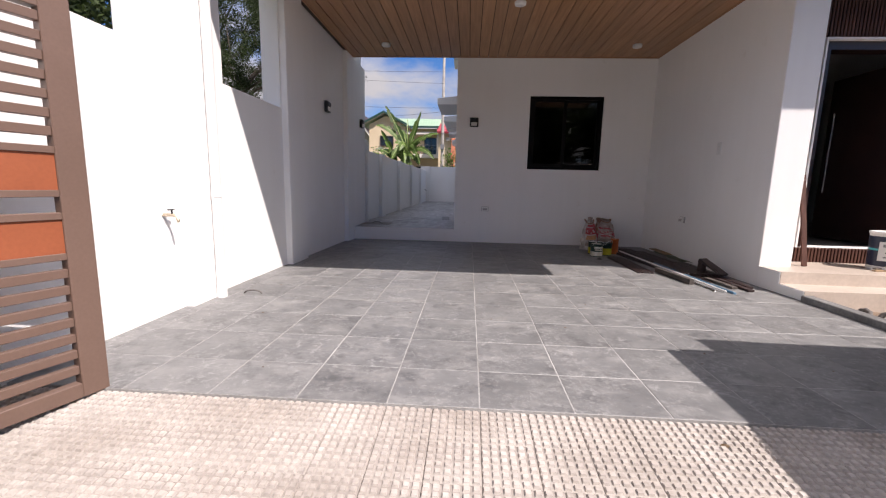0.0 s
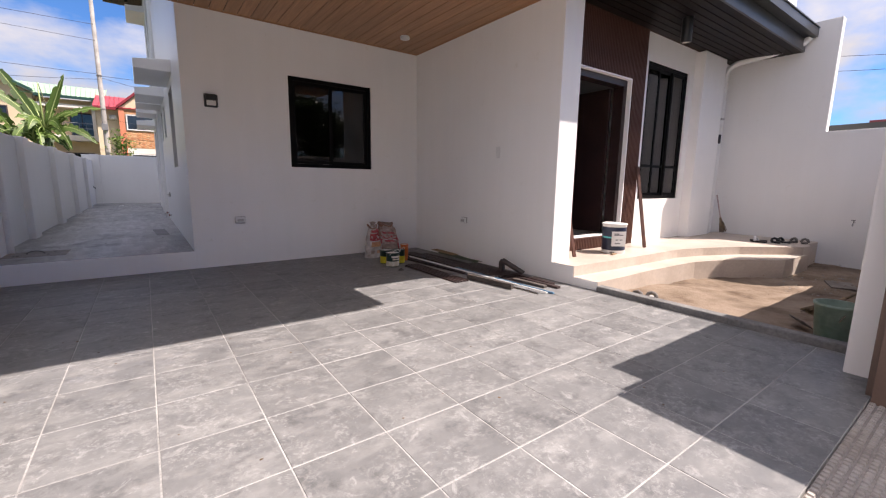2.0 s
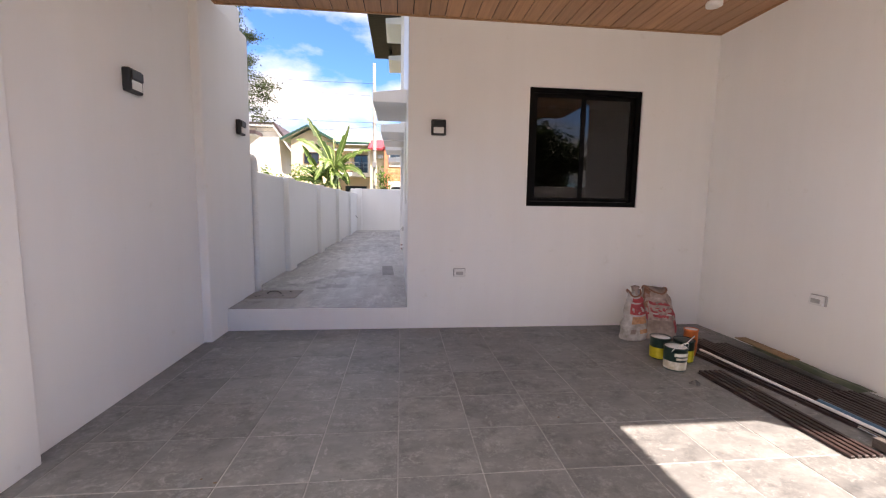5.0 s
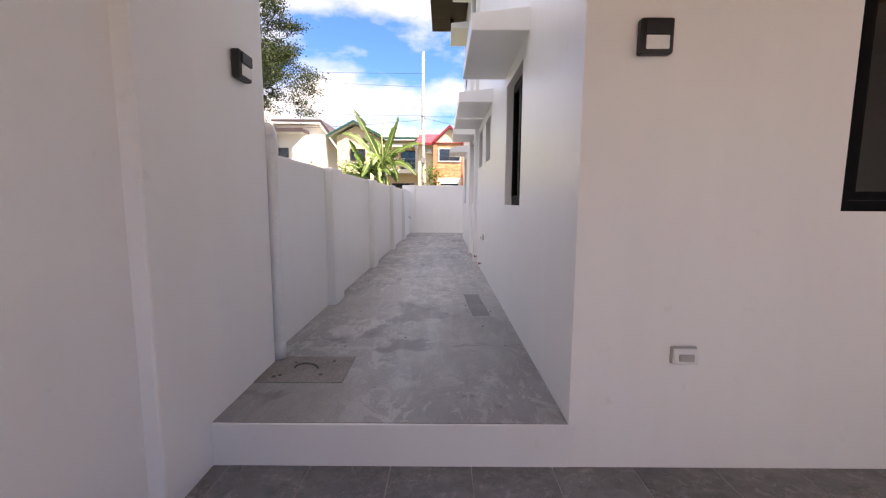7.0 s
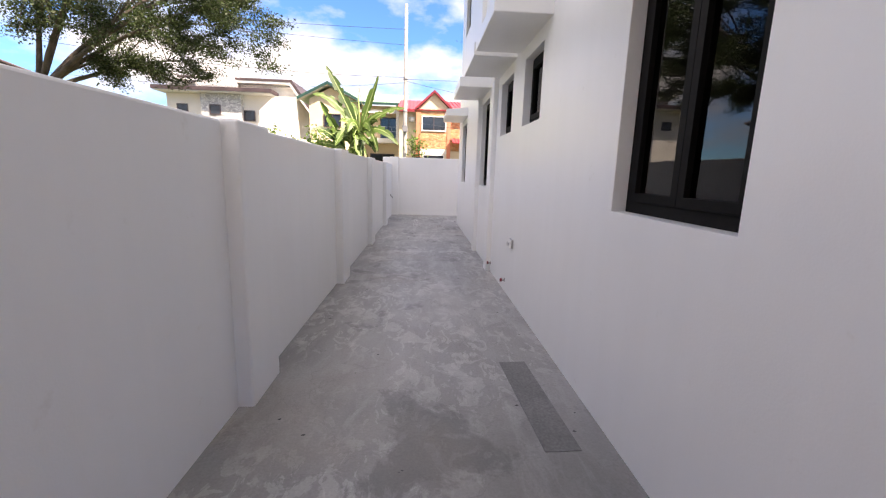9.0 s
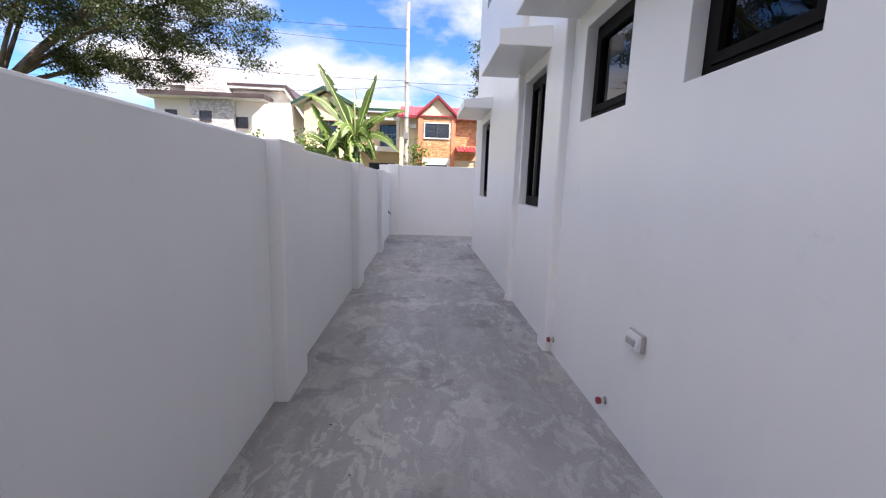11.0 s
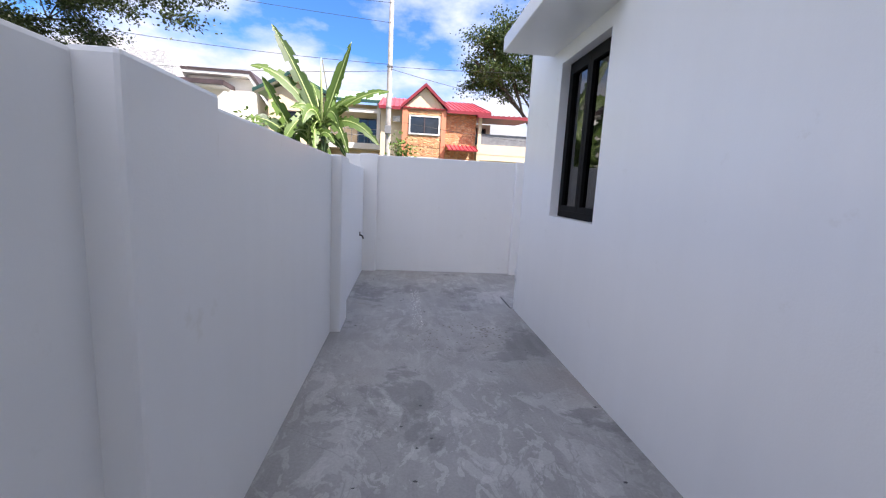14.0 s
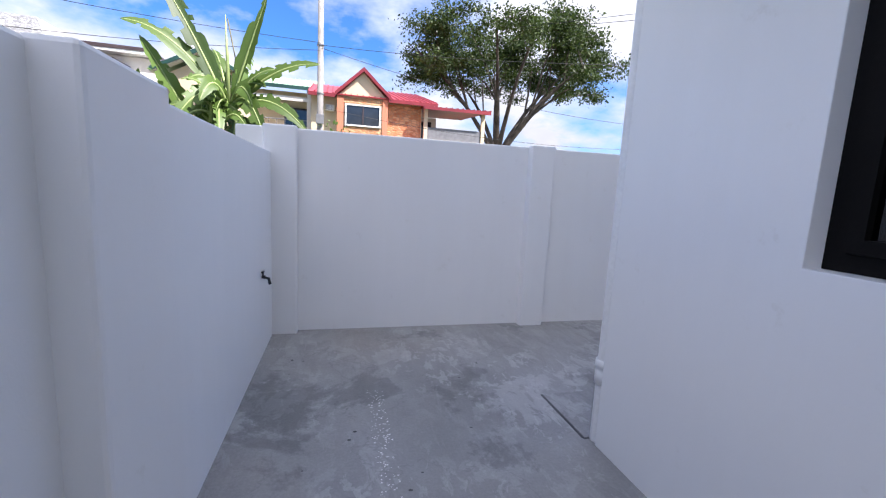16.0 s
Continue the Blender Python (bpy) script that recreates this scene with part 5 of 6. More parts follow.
part("bracket", box((-0.055, -0.055, 2.0), (0.055, 0.05, 2.03), 0.004), M_GREY_PL, dp)
pl = thing("porch_lamp", "black cylinder lamp under the porch soffit", "ceiling lamp", (5.05, 5.72, 3.18))
part("shade", lathe([(0.0005, 0.0), (0.062, 0.0), (0.065, -0.02), (0.065, -0.30), (0.058, -0.31), (0.056, -0.28)], 24), M_BLACK, pl, "", True)
part("lens", lathe([(0.055, -0.295), (0.055, -0.285)], 20), M_LENS, pl, "white frosted lens")

# ---- garden things ----
M_BUCKET = two_scale("faded_green_plastic", (0.17, 0.27, 0.215), (0.27, 0.37, 0.305), 6, 30, 0.5, fine_amt=0.2)


def bucket(at, r, h, mat, label):
    b = thing("bucket", label, "bucket", at)
    part("body", lathe([(r * 0.78, 0.0), (r * 0.80, 0.01), (r, h - 0.02), (r * 1.06, h - 0.018), (r * 1.06, h), (r * 0.96, h), (r * 0.76, 0.02)], 28), mat, b, "", True)
    part("handle", tube([(r * 1.05 * math.cos(a), r * 1.05 * math.sin(a) * 0.35 - 0.5 * r, h - 0.05 - 0.11 * math.sin(a)) for a in [math.pi * i / 10 for i in range(11)]], 0.005, 6), M_CHROME, b, "", True)
    return b


bucket((3.38, 3.62, -0.10), 0.135, 0.31, M_BUCKET, "faded green plastic bucket on the soil by the fence")
bucket((7.12, 3.78, -0.17), 0.17, 0.36, M_GREY_PL, "dirty grey plastic bucket by the boundary wall")
# Four stacked trays, the lowest one included.
for k in range(4):
    s = thing("hollow_block_stack" if k == 0 else "cement_tray", "grey stacked cement tray against the fence", "tray", (4.42, 3.53, -0.12 + 0.062 * k), 2 * k - 3, "stacked trays")
    part("tray", box((-0.19, -0.11, 0), (0.19, 0.11, 0.054), 0.008), M_GREY_PL if k % 2 else M_POLE, s)
    part("rim", box((-0.2, -0.12, 0.04), (0.2, 0.12, 0.058), 0.006), M_GREY_PL, s)
sl = thing("floor_tile_offcut", "grey tile offcut lying on the soil", "tile offcut", (6.2, 4.08, -0.148), 20)
part("slab", box((-0.22, -0.13, 0), (0.22, 0.13, 0.014), 0.002), M_OFFCUT, sl)
sl2 = thing("floor_tile_offcut", "pale broken tile leaning on the kerb", "tile offcut", (3.55, 3.85, -0.09), 40)
part("slab", box((-0.09, -0.06, 0.0), (0.09, 0.06, 0.012), 0.002, 1, pose(0, 0, 0.05, 35, 0, 0)), M_OFFCUT, sl2)


def long_tool(name, base, top, label, blade, mat):
    t = thing(name, label, "garden tool", base)
    b0, t0 = Vector(base), Vector(top)
    d = t0 - b0
    part("handle", tube([d * 0.28, d * 0.92], 0.016, 8), mat, t, "", True)
    part("grip", tube([d * 0.90, d], 0.02, 8), M_BLACK, t, "dark grip", True)
    rot = d.to_track_quat("Z", "Y").to_matrix().to_4x4()
    part("blade", box((-blade / 2, -0.008, 0.0), (blade / 2, 0.008, d.length * 0.28), 0.004, 1, rot), M_SHOE, t, "rusty steel blade")


M_TOOLWOOD = two_scale("worn_tool_wood", (0.26, 0.18, 0.12), (0.40, 0.30, 0.21), 8, 50, 0.7)
long_tool("shovel", (6.45, 3.84, -0.16), (6.05, 3.46, 0.83), "wooden-handled shovel leaning against the fence", 0.2, M_TOOLWOOD)
long_tool("spade", (6.62, 3.88, -0.16), (6.30, 3.48, 0.74), "wooden-handled spade leaning against the fence", 0.17, M_TOOLWOOD)
long_tool("iron_bar", (5.95, 3.70, -0.15), (5.72, 3.42, 0.52), "dark iron bar leaning against the fence", 0.1, M_SHOE)
wp = thing("metal_sheet", "grey metal sheet leaning against the fence", "sheet", (5.75, 3.62, -0.15), 4)
part("sheet", box((-0.20, 0.0, 0.0), (0.20, 0.015, 0.50), 0.006, 2, pose(0, 0, 0, 18, 0, 0)), M_GREY_PL, wp)
pv = thing("pipe", "short white pipe standing against the fence", "pipe", (4.05, 3.45, -0.11))
part("tube", tube([(0, 0, 0.0), (0.02, -0.03, 0.50)], 0.02, 10), M_PIPE, pv, "", True)
jug = thing("jug", "small dirty white plastic jug beside the bucket", "jug", (3.52, 3.47, -0.1))
part("body", lathe([(0.04, 0), (0.055, 0.02), (0.055, 0.11), (0.025, 0.15), (0.022, 0.17)], 16), M_GREY_PL, jug, "", True)
part("handle", tube([(0.05, 0, 0.04), (0.085, 0, 0.06), (0.08, 0, 0.11), (0.035, 0, 0.14)], 0.008, 6), M_GREY_PL, jug, "", True)

# ---- passage things ----
M_COVER = two_scale("brownish_concrete_cover", (0.255, 0.235, 0.215), (0.33, 0.305, 0.28), 3, 60, 0.8)
mh = thing("manhole_cover", "square concrete inspection cover with an iron handle", "manhole cover", (-1.83, 9.412, LOW))
part("slab", box((-0.28, -0.205, -0.02), (0.28, 0.205, 0.005), 0.004), M_COVER, mh)
part("handle", tube([(0.075 * math.cos(a), 0.0, 0.004 + 0.035 * math.sin(a)) for a in [math.pi * i / 10 for i in range(11)]], 0.006, 6), M_SHOE, mh, "rusty iron handle", True)
for px, py in ((-0.13, -0.11), (0.12, -0.10), (-0.10, 0.09), (0.15, 0.12), (-0.16, -0.13)):
    part("bolt", lathe([(0.013, 0.004), (0.011, 0.010)], 8, (px, py, 0)), M_SHOE, mh, "reddish iron stub")
M_PATCH = two_scale("damp_cement", (0.185, 0.183, 0.18), (0.235, 0.232, 0.228), 4, 70, 0.6)
cp = thing("cement_patch", "darker rectangular cement patch in the passage floor", "floor patch", (-0.6, 11.13, LOW), 3)
part("patch", box((-0.085, -0.44, -0.01), (0.085, 0.44, 0.003)), M_PATCH, cp)
cv = thing("inspection_lid", "cement inspection lid at the house corner", "manhole cover", (-0.12, 19.37, LOW))
part("lid", box((-0.27, -0.22, -0.02), (0.27, 0.22, 0.004), 0.002), M_CONCRETE, cv)
for a, b in (((-0.28, -0.232, -0.01), (0.28, -0.222, 0.0025)), ((-0.285, -0.22, -0.01), (-0.272, 0.22, 0.0025))):
    part("joint", box(a, b), M_KERB, cv, "dark open joint")
dp2 = thing("downpipe", "white downpipe at the back corner of the house", "downpipe", (XH - 0.012, 19.125, LOW))
part("pipe", tube([(0, 0, 0.0), (0, 0, 5.9)], 0.035, 14), M_PIPE, dp2, "", True)
part("joint_sleeve", lathe([(0.044, 0.30), (0.044, 0.36), (0.041, 0.365), (0.041, 0.38), (0.046, 0.385), (0.046, 0.42)], 14), M_PIPE, dp2, "", True)
ea = thing("eave_lamp", "small black spot lamp under the house eave", "spot lamp", (-0.75, 18.6, 6.118))
part("body", lathe([(0.05, 0.0), (0.05, -0.12), (0.04, -0.13)], 16), M_BLACK, ea, "", True)

dp3 = thing("downpipe", "white plastic pipe with an elbow beside the fence", "downpipe", (-2.072, 9.590, LOW))
part("pipe", tube([(0, 0, 0.0), (0, 0, 1.40)], 0.037, 20), M_PIPE, dp3, "", True)
part("elbow", tube([(0, 0, 1.395), (0, 0, 1.47), (0, -0.008, 1.50), (0, -0.03, 1.53), (0, -0.062, 1.54)], 0.043, 20), M_PIPE, dp3, "white plastic elbow", True)
part("base_sleeve", lathe([(0.043, 0.0), (0.043, 0.12), (0.039, 0.123)], 20), M_PIPE, dp3, "", True)

dp4 = thing("downpipe", "white plastic downpipe with a base sleeve on the carport pilaster", "downpipe", (-2.043, 4.735, 0.0))
part("pipe", tube([(0, 0, 0.0), (0, 0, 3.0)], 0.036, 18), M_PIPE, dp4, "", True)
for z0, z1 in ((0.0, 0.13), (0.80, 0.82)):
    part("joint_sleeve", lathe([(0.036, z0), (0.0395, z0), (0.0396, z0 + 0.003), (0.0396, z1 - 0.003), (0.0395, z1), (0.0362, z1 + 0.001)], 18), M_PIPE, dp4, "", True)
fr = thing("lift_ring", "small dark metal lift ring in the carport floor", "lift ring", (-1.855, 4.86, 0.0), 0)
part("bar", tube([(0.075 * math.cos(a), 0, 0.03 * math.sin(a)) for a in [math.pi * i / 12 for i in range(13)]], 0.006, 8), M_SHOE, fr, "", True)

# loose crumbs of mortar and dead leaves on the floors
def litter(name, n, area, z, size, mat, label, seed, slope=0.0):
    rr = random.Random(seed)
    verts, faces = [], []
    for _ in range(n):
        x, y = rr.uniform(area[0], area[1]), rr.uniform(area[2], area[3])
        s, a = rr.uniform(0.4, 1.0) * size, rr.uniform(0, 6.28)
        h = s * rr.uniform(0.2, 0.5)
        zz = z + slope * (3.25 - y)
        k = len(verts)
        for i in range(5):
            b = a + 2 * math.pi * i / 5
            q = s * rr.uniform(0.6, 1.1)
            verts.append((x + q * math.cos(b), y + 0.7 * q * math.sin(b), zz))
        verts.append((x, y, zz + h))
        faces += [(k + i, k + (i + 1) % 5, k + 5) for i in range(5)]
    me_ = bpy.data.meshes.new(name)
    me_.from_pydata(verts, [], faces)
    me_.materials.append(mat)
    return tagged(new(name, me_), label, "litter", "", "stuff")


M_DRYLEAF = two_scale("dry_leaf", (0.10, 0.065, 0.04), (0.20, 0.13, 0.07), 9, 60, 0.8)
litter("mortar_crumbs", 70, (-1.55, -0.6, 17.9, 18.7), LOW, 0.012, M_COVER, "scattered mortar crumbs on the passage floor", 3)
litter("mortar_chips", 60, (-1.42, -0.66, 18.02, 18.62), LOW, 0.013, M_OFFCUT, "broken grey mortar chips on the passage floor", 13)
litter("mortar_chips", 26, (-0.9, -0.62, 18.30, 18.56), LOW, 0.022, M_COVER, "broken mortar chips heaped on the passage floor", 14)
litter("mortar_crumbs", 70, (-2.0, -0.4, 9.0, 20.6), LOW, 0.014, M_KERB, "scattered dark crumbs on the passage floor", 4)
litter("plaster_drips", 260, (-1.43, -1.335, 18.45, 19.8), LOW, 0.0065, M_WALL, "line of white plaster drips on the floor", 6)
litter("dry_leaves", 34, (-1.9, 2.3, 3.4, 7.0), 0.001, 0.012, M_DRYLEAF, "few dry leaves and crumbs on the tiles", 5)
litter("dry_leaves", 22, (-1.6, 2.0, 1.6, 3.2), -0.012, 0.03, M_DRYLEAF, "few dry leaves on the ramp", 8, SLOPE)
litter("leaf_debris", 9, (-0.86, -0.74, 2.92, 3.06), -0.028, 0.026, M_DRYLEAF, "small heap of dead leaves on the ramp", 21, SLOPE)
litter("leaf_debris", 12, (1.16, 1.36, 2.46, 2.66), -0.02, 0.034, M_KERB, "dark smear of mud and leaves on the ramp", 22, SLOPE)
litter("soil_clods", 130, (3.0, 7.9, 3.42, 5.2), -0.115, 0.03, M_SOIL, "small clods and chips on the garden soil", 9)
litter("building_rubble", 60, (5.2, 7.9, 3.9, 4.6), -0.15, 0.03, M_COVER, "bits of rubble along the boundary wall", 10)

# ---- distance: houses, poles, trees ----
def prism(profile, y0, y1, axis="y"):
    """A profile of (u, z) pairs drawn out along an axis."""
    f = (lambda u, t, z: (u, t, z)) if axis == "y" else (lambda u, t, z: (t, u, z))
    return ring_loft([[f(u, y0, z) for u, z in profile], [f(u, y1, z) for u, z in profile]])


def ribbed_roof(parent, name, corners, n, mat, label="", thick=0.05, rib=0.05):
    """A metal roof sheet between two eave corners and two ridge corners, with its standing ribs as pieces."""
    a, b, c, d = (Vector(p) for p in corners)
    nrm = (b - a).cross(c - a).normalized()
    if nrm.z < 0:
        nrm = -nrm
    sheet = part(name, ring_loft([[a, b, d, c], [q + nrm * thick for q in (a, b, d, c)]]), mat, parent, label)
    w = (b - a).normalized() * rib * 0.5
    lo, hi = nrm * (thick - 0.002), nrm * (thick + rib)
    for i in range(n + 1):
        e, r = a.lerp(b, i / n), c.lerp(d, i / n)
        part("rib", ring_loft([[e - w + lo, e + w + lo, r + w + lo, r - w + lo], [e - w * 0.5 + hi, e + w * 0.5 + hi, r + w * 0.5 + hi, r - w * 0.5 + hi]]), mat, sheet)
    return sheet


def far_window(parent, x0, x1, z0, z1, y, frame_mat=None, mull=1, name="window"):
    fm = frame_mat or M_SOFFIT_WHITE
    t = 0.07
    w = part(name, boxes(((x0 - t, y - 0.06, z0 - t), (x1 + t, y + 0.02, z0)), ((x0 - t, y - 0.06, z1), (x1 + t, y + 0.02, z1 + t)), ((x0 - t, y - 0.06, z0), (x0, y + 0.02, z1)), ((x1, y - 0.06, z0), (x1 + t, y + 0.02, z1))), fm, parent)
    part("pane", box((x0, y - 0.02, z0), (x1, y + 0.0, z1)), M_DARKWIN, w, "dark glass pane")
    for k in range(mull):
        xm = x0 + (x1 - x0) * (k + 1) / (mull + 1)
        part("mullion", box((xm - 0.025, y - 0.045, z0), (xm + 0.025, y - 0.021, z1)), M_DARK_TRIM, w)
    return w


rh = thing("red_roofed_house", "two-storey orange house with stone facing and red metal roof", "house", (0, 38.0, 0))
part("wall", box((-2.9, 0.35, -0.3), (2.35, 8.0, 5.5)), M_CREAM, rh, "cream painted wall")
part("bay", prism([(-1.72, -0.3), (0.60, -0.3), (0.60, 5.50), (-0.54, 6.62), (-1.72, 5.50)], 0.0, 0.345), M_CREAM, rh, "cream gabled bay")
part("stone_panel", box((-1.43, -0.05, 3.0), (0.36, -0.002, 4.10)), M_BRICK, rh, "orange stone facing")
part("stone_panel", box((-1.43, -0.05, 5.20), (0.36, -0.002, 5.42)), M_BRICK, rh, "orange stone facing")
part("stone_panel", box((0.602, 0.28, 2.9), (2.30, 0.348, 5.36)), M_BRICK, rh, "orange stone facing")
for x0, x1 in ((-1.74, -1.44), (0.37, 0.62)):
    part("pilaster", box((x0, -0.09, -0.3), (x1, -0.003, 5.47)), M_ORANGE, rh, "coral orange pilaster")
part("cream_band", box((-1.43, -0.04, 3.0 - 0.35), (0.36, -0.003, 2.995)), M_PALE, rh)
far_window(rh, -1.30, 0.22, 4.22, 5.08, -0.055)
far_window(rh, -1.20, 0.15, 1.4, 2.55, -0.02)
ribbed_roof(rh, "roof", ((-3.0, -0.15, 5.48), (3.0, -0.15, 5.48), (-3.0, 4.2, 6.75), (2.6, 4.2, 6.75)), 22, M_RED_ROOF, "red ribbed metal roof")
ribbed_roof(rh, "roof", ((-3.0, 8.4, 5.48), (3.0, 8.4, 5.48), (-3.0, 4.2, 6.75), (2.6, 4.2, 6.75)), 8, M_RED_ROOF, "red ribbed metal roof")
for ex0, ex1 in ((0.64, 3.05), (-3.0, -1.82)):
    part("eave_board", box((ex0, -0.2, 5.36), (ex1, -0.14, 5.52)), M_RED_TRIM, rh)
for s in (-1, 1):
    e = Vector((-0.54 + s * 1.30, 0, 5.44))
    ap = Vector((-0.54, 0, 6.80))
    part("gable_board", ring_loft([[e + Vector((0, -0.22, 0)), e + Vector((0, -0.22, 0.17)), e + Vector((0, 1.6, 0.17)), e + Vector((0, 1.6, 0))], [ap + Vector((0, -0.22, -0.17)), ap + Vector((0, -0.22, 0.02)), ap + Vector((0, 1.6, 0.02)), ap + Vector((0, 1.6, -0.17))]]), M_RED_TRIM, rh, "dark red gable board")
ac = part("air_conditioner", box((-2.25, 0.10, 4.78), (-1.86, 0.349, 5.06), 0.01), M_PALE, rh, "cream window air conditioner")
for k in range(5):
    part("vent_slat", box((-2.22, 0.088, 4.82 + 0.045 * k), (-1.95, 0.10, 4.84 + 0.045 * k)), M_GREYTXT, ac)
ribbed_roof(rh, "lower_roof", ((0.7, -1.2, 3.32), (2.25, -1.2, 3.32), (0.7, 0.27, 3.7), (2.25, 0.27, 3.7)), 7, M_RED_ROOF, "small red lower roof")
# terrace beside the red house
part("terrace_floor", box((2.4, 0.0, 3.0), (5.65, 5.0, 3.85)), M_CREAM, rh)
for x in (2.42, 5.40):
    part("column", box((x, 0.0, 3.851), (x + 0.18, 0.18, 5.30)), M_CREAM, rh)
    part("ground_column", box((x, 0.0, -0.3), (x + 0.18, 0.18, 2.999)), M_CREAM, rh)
ribbed_roof(rh, "terrace_roof", ((2.3, -0.35, 5.26), (5.75, -0.35, 5.34), (2.3, 5.0, 5.7), (5.75, 5.0, 5.75)), 12, M_RED_TRIM, "dark red terrace roof")
part("terrace_fascia", box((2.3, -0.39, 5.2), (5.75, -0.352, 5.34)), M_RED_TRIM, rh)
part("railing", box((2.61, 0.05, 3.852), (5.39, 0.09, 4.42)), M_GREYTXT, rh, "grey mesh railing")
part("terrace_wall", box((2.36, 2.6, 3.852), (3.6, 2.7, 5.3)), M_PALE, rh)
far_window(rh, 2.75, 3.25, 3.95, 5.0, 2.60, M_DARK_TRIM, 0, "door")

gh = thing("green_roofed_house", "cream two-storey house with a pale green metal roof", "house", (0, 42.0, 0))
part("wall", prism([(-9.9, -0.3), (-6.3, -0.3), (-6.3, 6.5), (-8.3, 7.45), (-9.9, 6.6)], 0.0, 7.9), M_CREAM, gh, "cream gable wall")
part("wall", box((-6.298, 1.2, -0.3), (-2.75, 7.9, 6.45)), M_CREAM, gh)
ribbed_roof(gh, "roof", ((-6.8, -0.25, 6.45), (-2.55, -0.25, 6.45), (-7.6, 4.0, 7.75), (-2.55, 4.0, 7.75)), 17, M_GREEN_ROOF, "pale green ribbed metal roof")
ribbed_roof(gh, "roof_slope", ((-10.65, -0.5, 6.55), (-10.65, 8.0, 6.55), (-8.4, -0.5, 7.7), (-8.4, 8.0, 7.7)), 8, M_GREEN_ROOF)
ribbed_roof(gh, "roof_slope", ((-6.2, -0.5, 6.62), (-6.2, 8.0, 6.62), (-8.4, -0.5, 7.7), (-8.4, 8.0, 7.7)), 8, M_GREEN_ROOF)
for x in (-10.65, -6.2):
    e, ap = Vector((x, 0, 6.44 if x < -8 else 6.5)), Vector((-8.4, 0, 7.62))
    part("gable_board", ring_loft([[e + Vector((0, -0.55, 0)), e + Vector((0, -0.55, 0.2)), e + Vector((0, -0.49, 0.2)), e + Vector((0, -0.49, 0))], [ap + Vector((0, -0.55, 0)), ap + Vector((0, -0.55, 0.2)), ap + Vector((0, -0.49, 0.2)), ap + Vector((0, -0.49, 0))]]), M_GREEN_TRIM, gh, "dark green gable board")
    part("gable_soffit", ring_loft([[e + Vector((0, -0.49, -0.02)), e + Vector((0, -0.49, 0.02)), e + Vector((0, -0.002, 0.02)), e + Vector((0, -0.002, -0.02))], [ap + Vector((0, -0.49, -0.02)), ap + Vector((0, -0.49, 0.02)), ap + Vector((0, -0.002, 0.02)), ap + Vector((0, -0.002, -0.02))]]), M_SOFFIT_WHITE, gh, "white soffit")
part("eave_board", box((-6.2, -0.32, 6.32), (-2.5, -0.26, 6.50)), M_GREEN_TRIM, gh)
part("balcony_beam", box((-6.29, -0.1, 5.75), (-2.7, 0.1, 5.98)), M_PALE, gh)
part("balcony_floor", box((-6.29, -0.1, 3.55), (-2.7, 1.19, 3.9)), M_PALE, gh)
part("balcony_post", box((-3.35, -0.1, 3.901), (-3.15, 0.1, 5.749)), M_PALE, gh)
part("balcony_post", box((-3.35, -0.1, 5.981), (-3.15, 0.1, 6.4)), M_PALE, gh)
for z in (4.4, 4.75):
    part("balcony_rail", tube([(-6.28, -0.05, z), (-2.75, -0.05, z)], 0.025, 6), M_GREYTXT, gh)
for k in range(9):
    part("baluster", tube([(-6.1 + 0.4 * k, -0.05, 3.9), (-6.1 + 0.4 * k, -0.05, 4.74)], 0.015, 5), M_GREYTXT, gh)
far_window(gh, -8.75, -7.6, 4.65, 5.5, -0.01, M_DARK_TRIM)
far_window(gh, -4.6, -3.4, 4.0, 5.5, 1.19, M_DARK_TRIM)
far_window(gh, -5.4, -3.6, 0.4, 2.7, 1.19, M_DARK_TRIM)

wh = thing("white_house", "pale two-storey house with a grey stone tower and dark roof edges", "house", (0, 46.5, 0))
part("wall", box((-23.5, 1.0, -0.3), (-12.5, 9.0, 7.55)), M_PALE, wh, "pale painted wall")
part("stone_wall", box((-20.4, 0.5, -0.3), (-17.0, 0.998, 7.52)), M_GREYSTONE, wh, "grey stone facing")
part("tower", prism([(-20.45, 7.96), (-17.35, 7.96), (-17.86, 9.68), (-20.40, 9.72)], 0.0, 2.2), M_GREYSTONE, wh, "grey stone tower")
part("canopy", box((-24.0, -0.3, 7.64), (-14.2, 1.75, 7.95)), M_DARK_TRIM, wh, "dark flat canopy edge")
part("canopy_soffit", box((-23.9, -0.2, 7.56), (-14.3, 1.7, 7.638)), M_SOFFIT_WHITE, wh)
part("upper_wall", prism([(-22.6, 7.951), (-12.6, 7.60), (-12.0, 7.75), (-12.9, 8.55), (-22.6, 8.62)], 1.8, 9.0), M_PALE, wh)
part("roof", prism([(-22.85, 8.82), (-12.95, 8.78), (-11.18, 6.30), (-11.0, 6.42), (-12.82, 8.98), (-22.85, 9.02)], 1.0, 9.3), M_DARK_TRIM, wh, "dark roof edge")
part("soffit", prism([(-22.8, 8.64), (-13.05, 8.60), (-11.34, 6.22), (-11.19, 6.29), (-12.96, 8.775), (-22.8, 8.815)], 1.04, 9.2), M_SOFFIT_WHITE, wh, "white soffit")
part("peak", prism([(-22.9, 8.7), (-22.4, 8.7), (-22.5, 9.0), (-22.8, 9.4), (-22.9, 9.4)], 0.7, 0.998), M_SOFFIT_WHITE, wh)
part("porch_gable", prism([(-14.7, -0.3), (-12.6, -0.3), (-12.6, 6.1), (-13.63, 7.0), (-14.7, 6.0)], -1.6, 0.998), M_PALE, wh, "pale porch gable")
far_window(wh, -19.6, -18.8, 5.85, 6.55, 0.49, M_DARK_TRIM, 0)
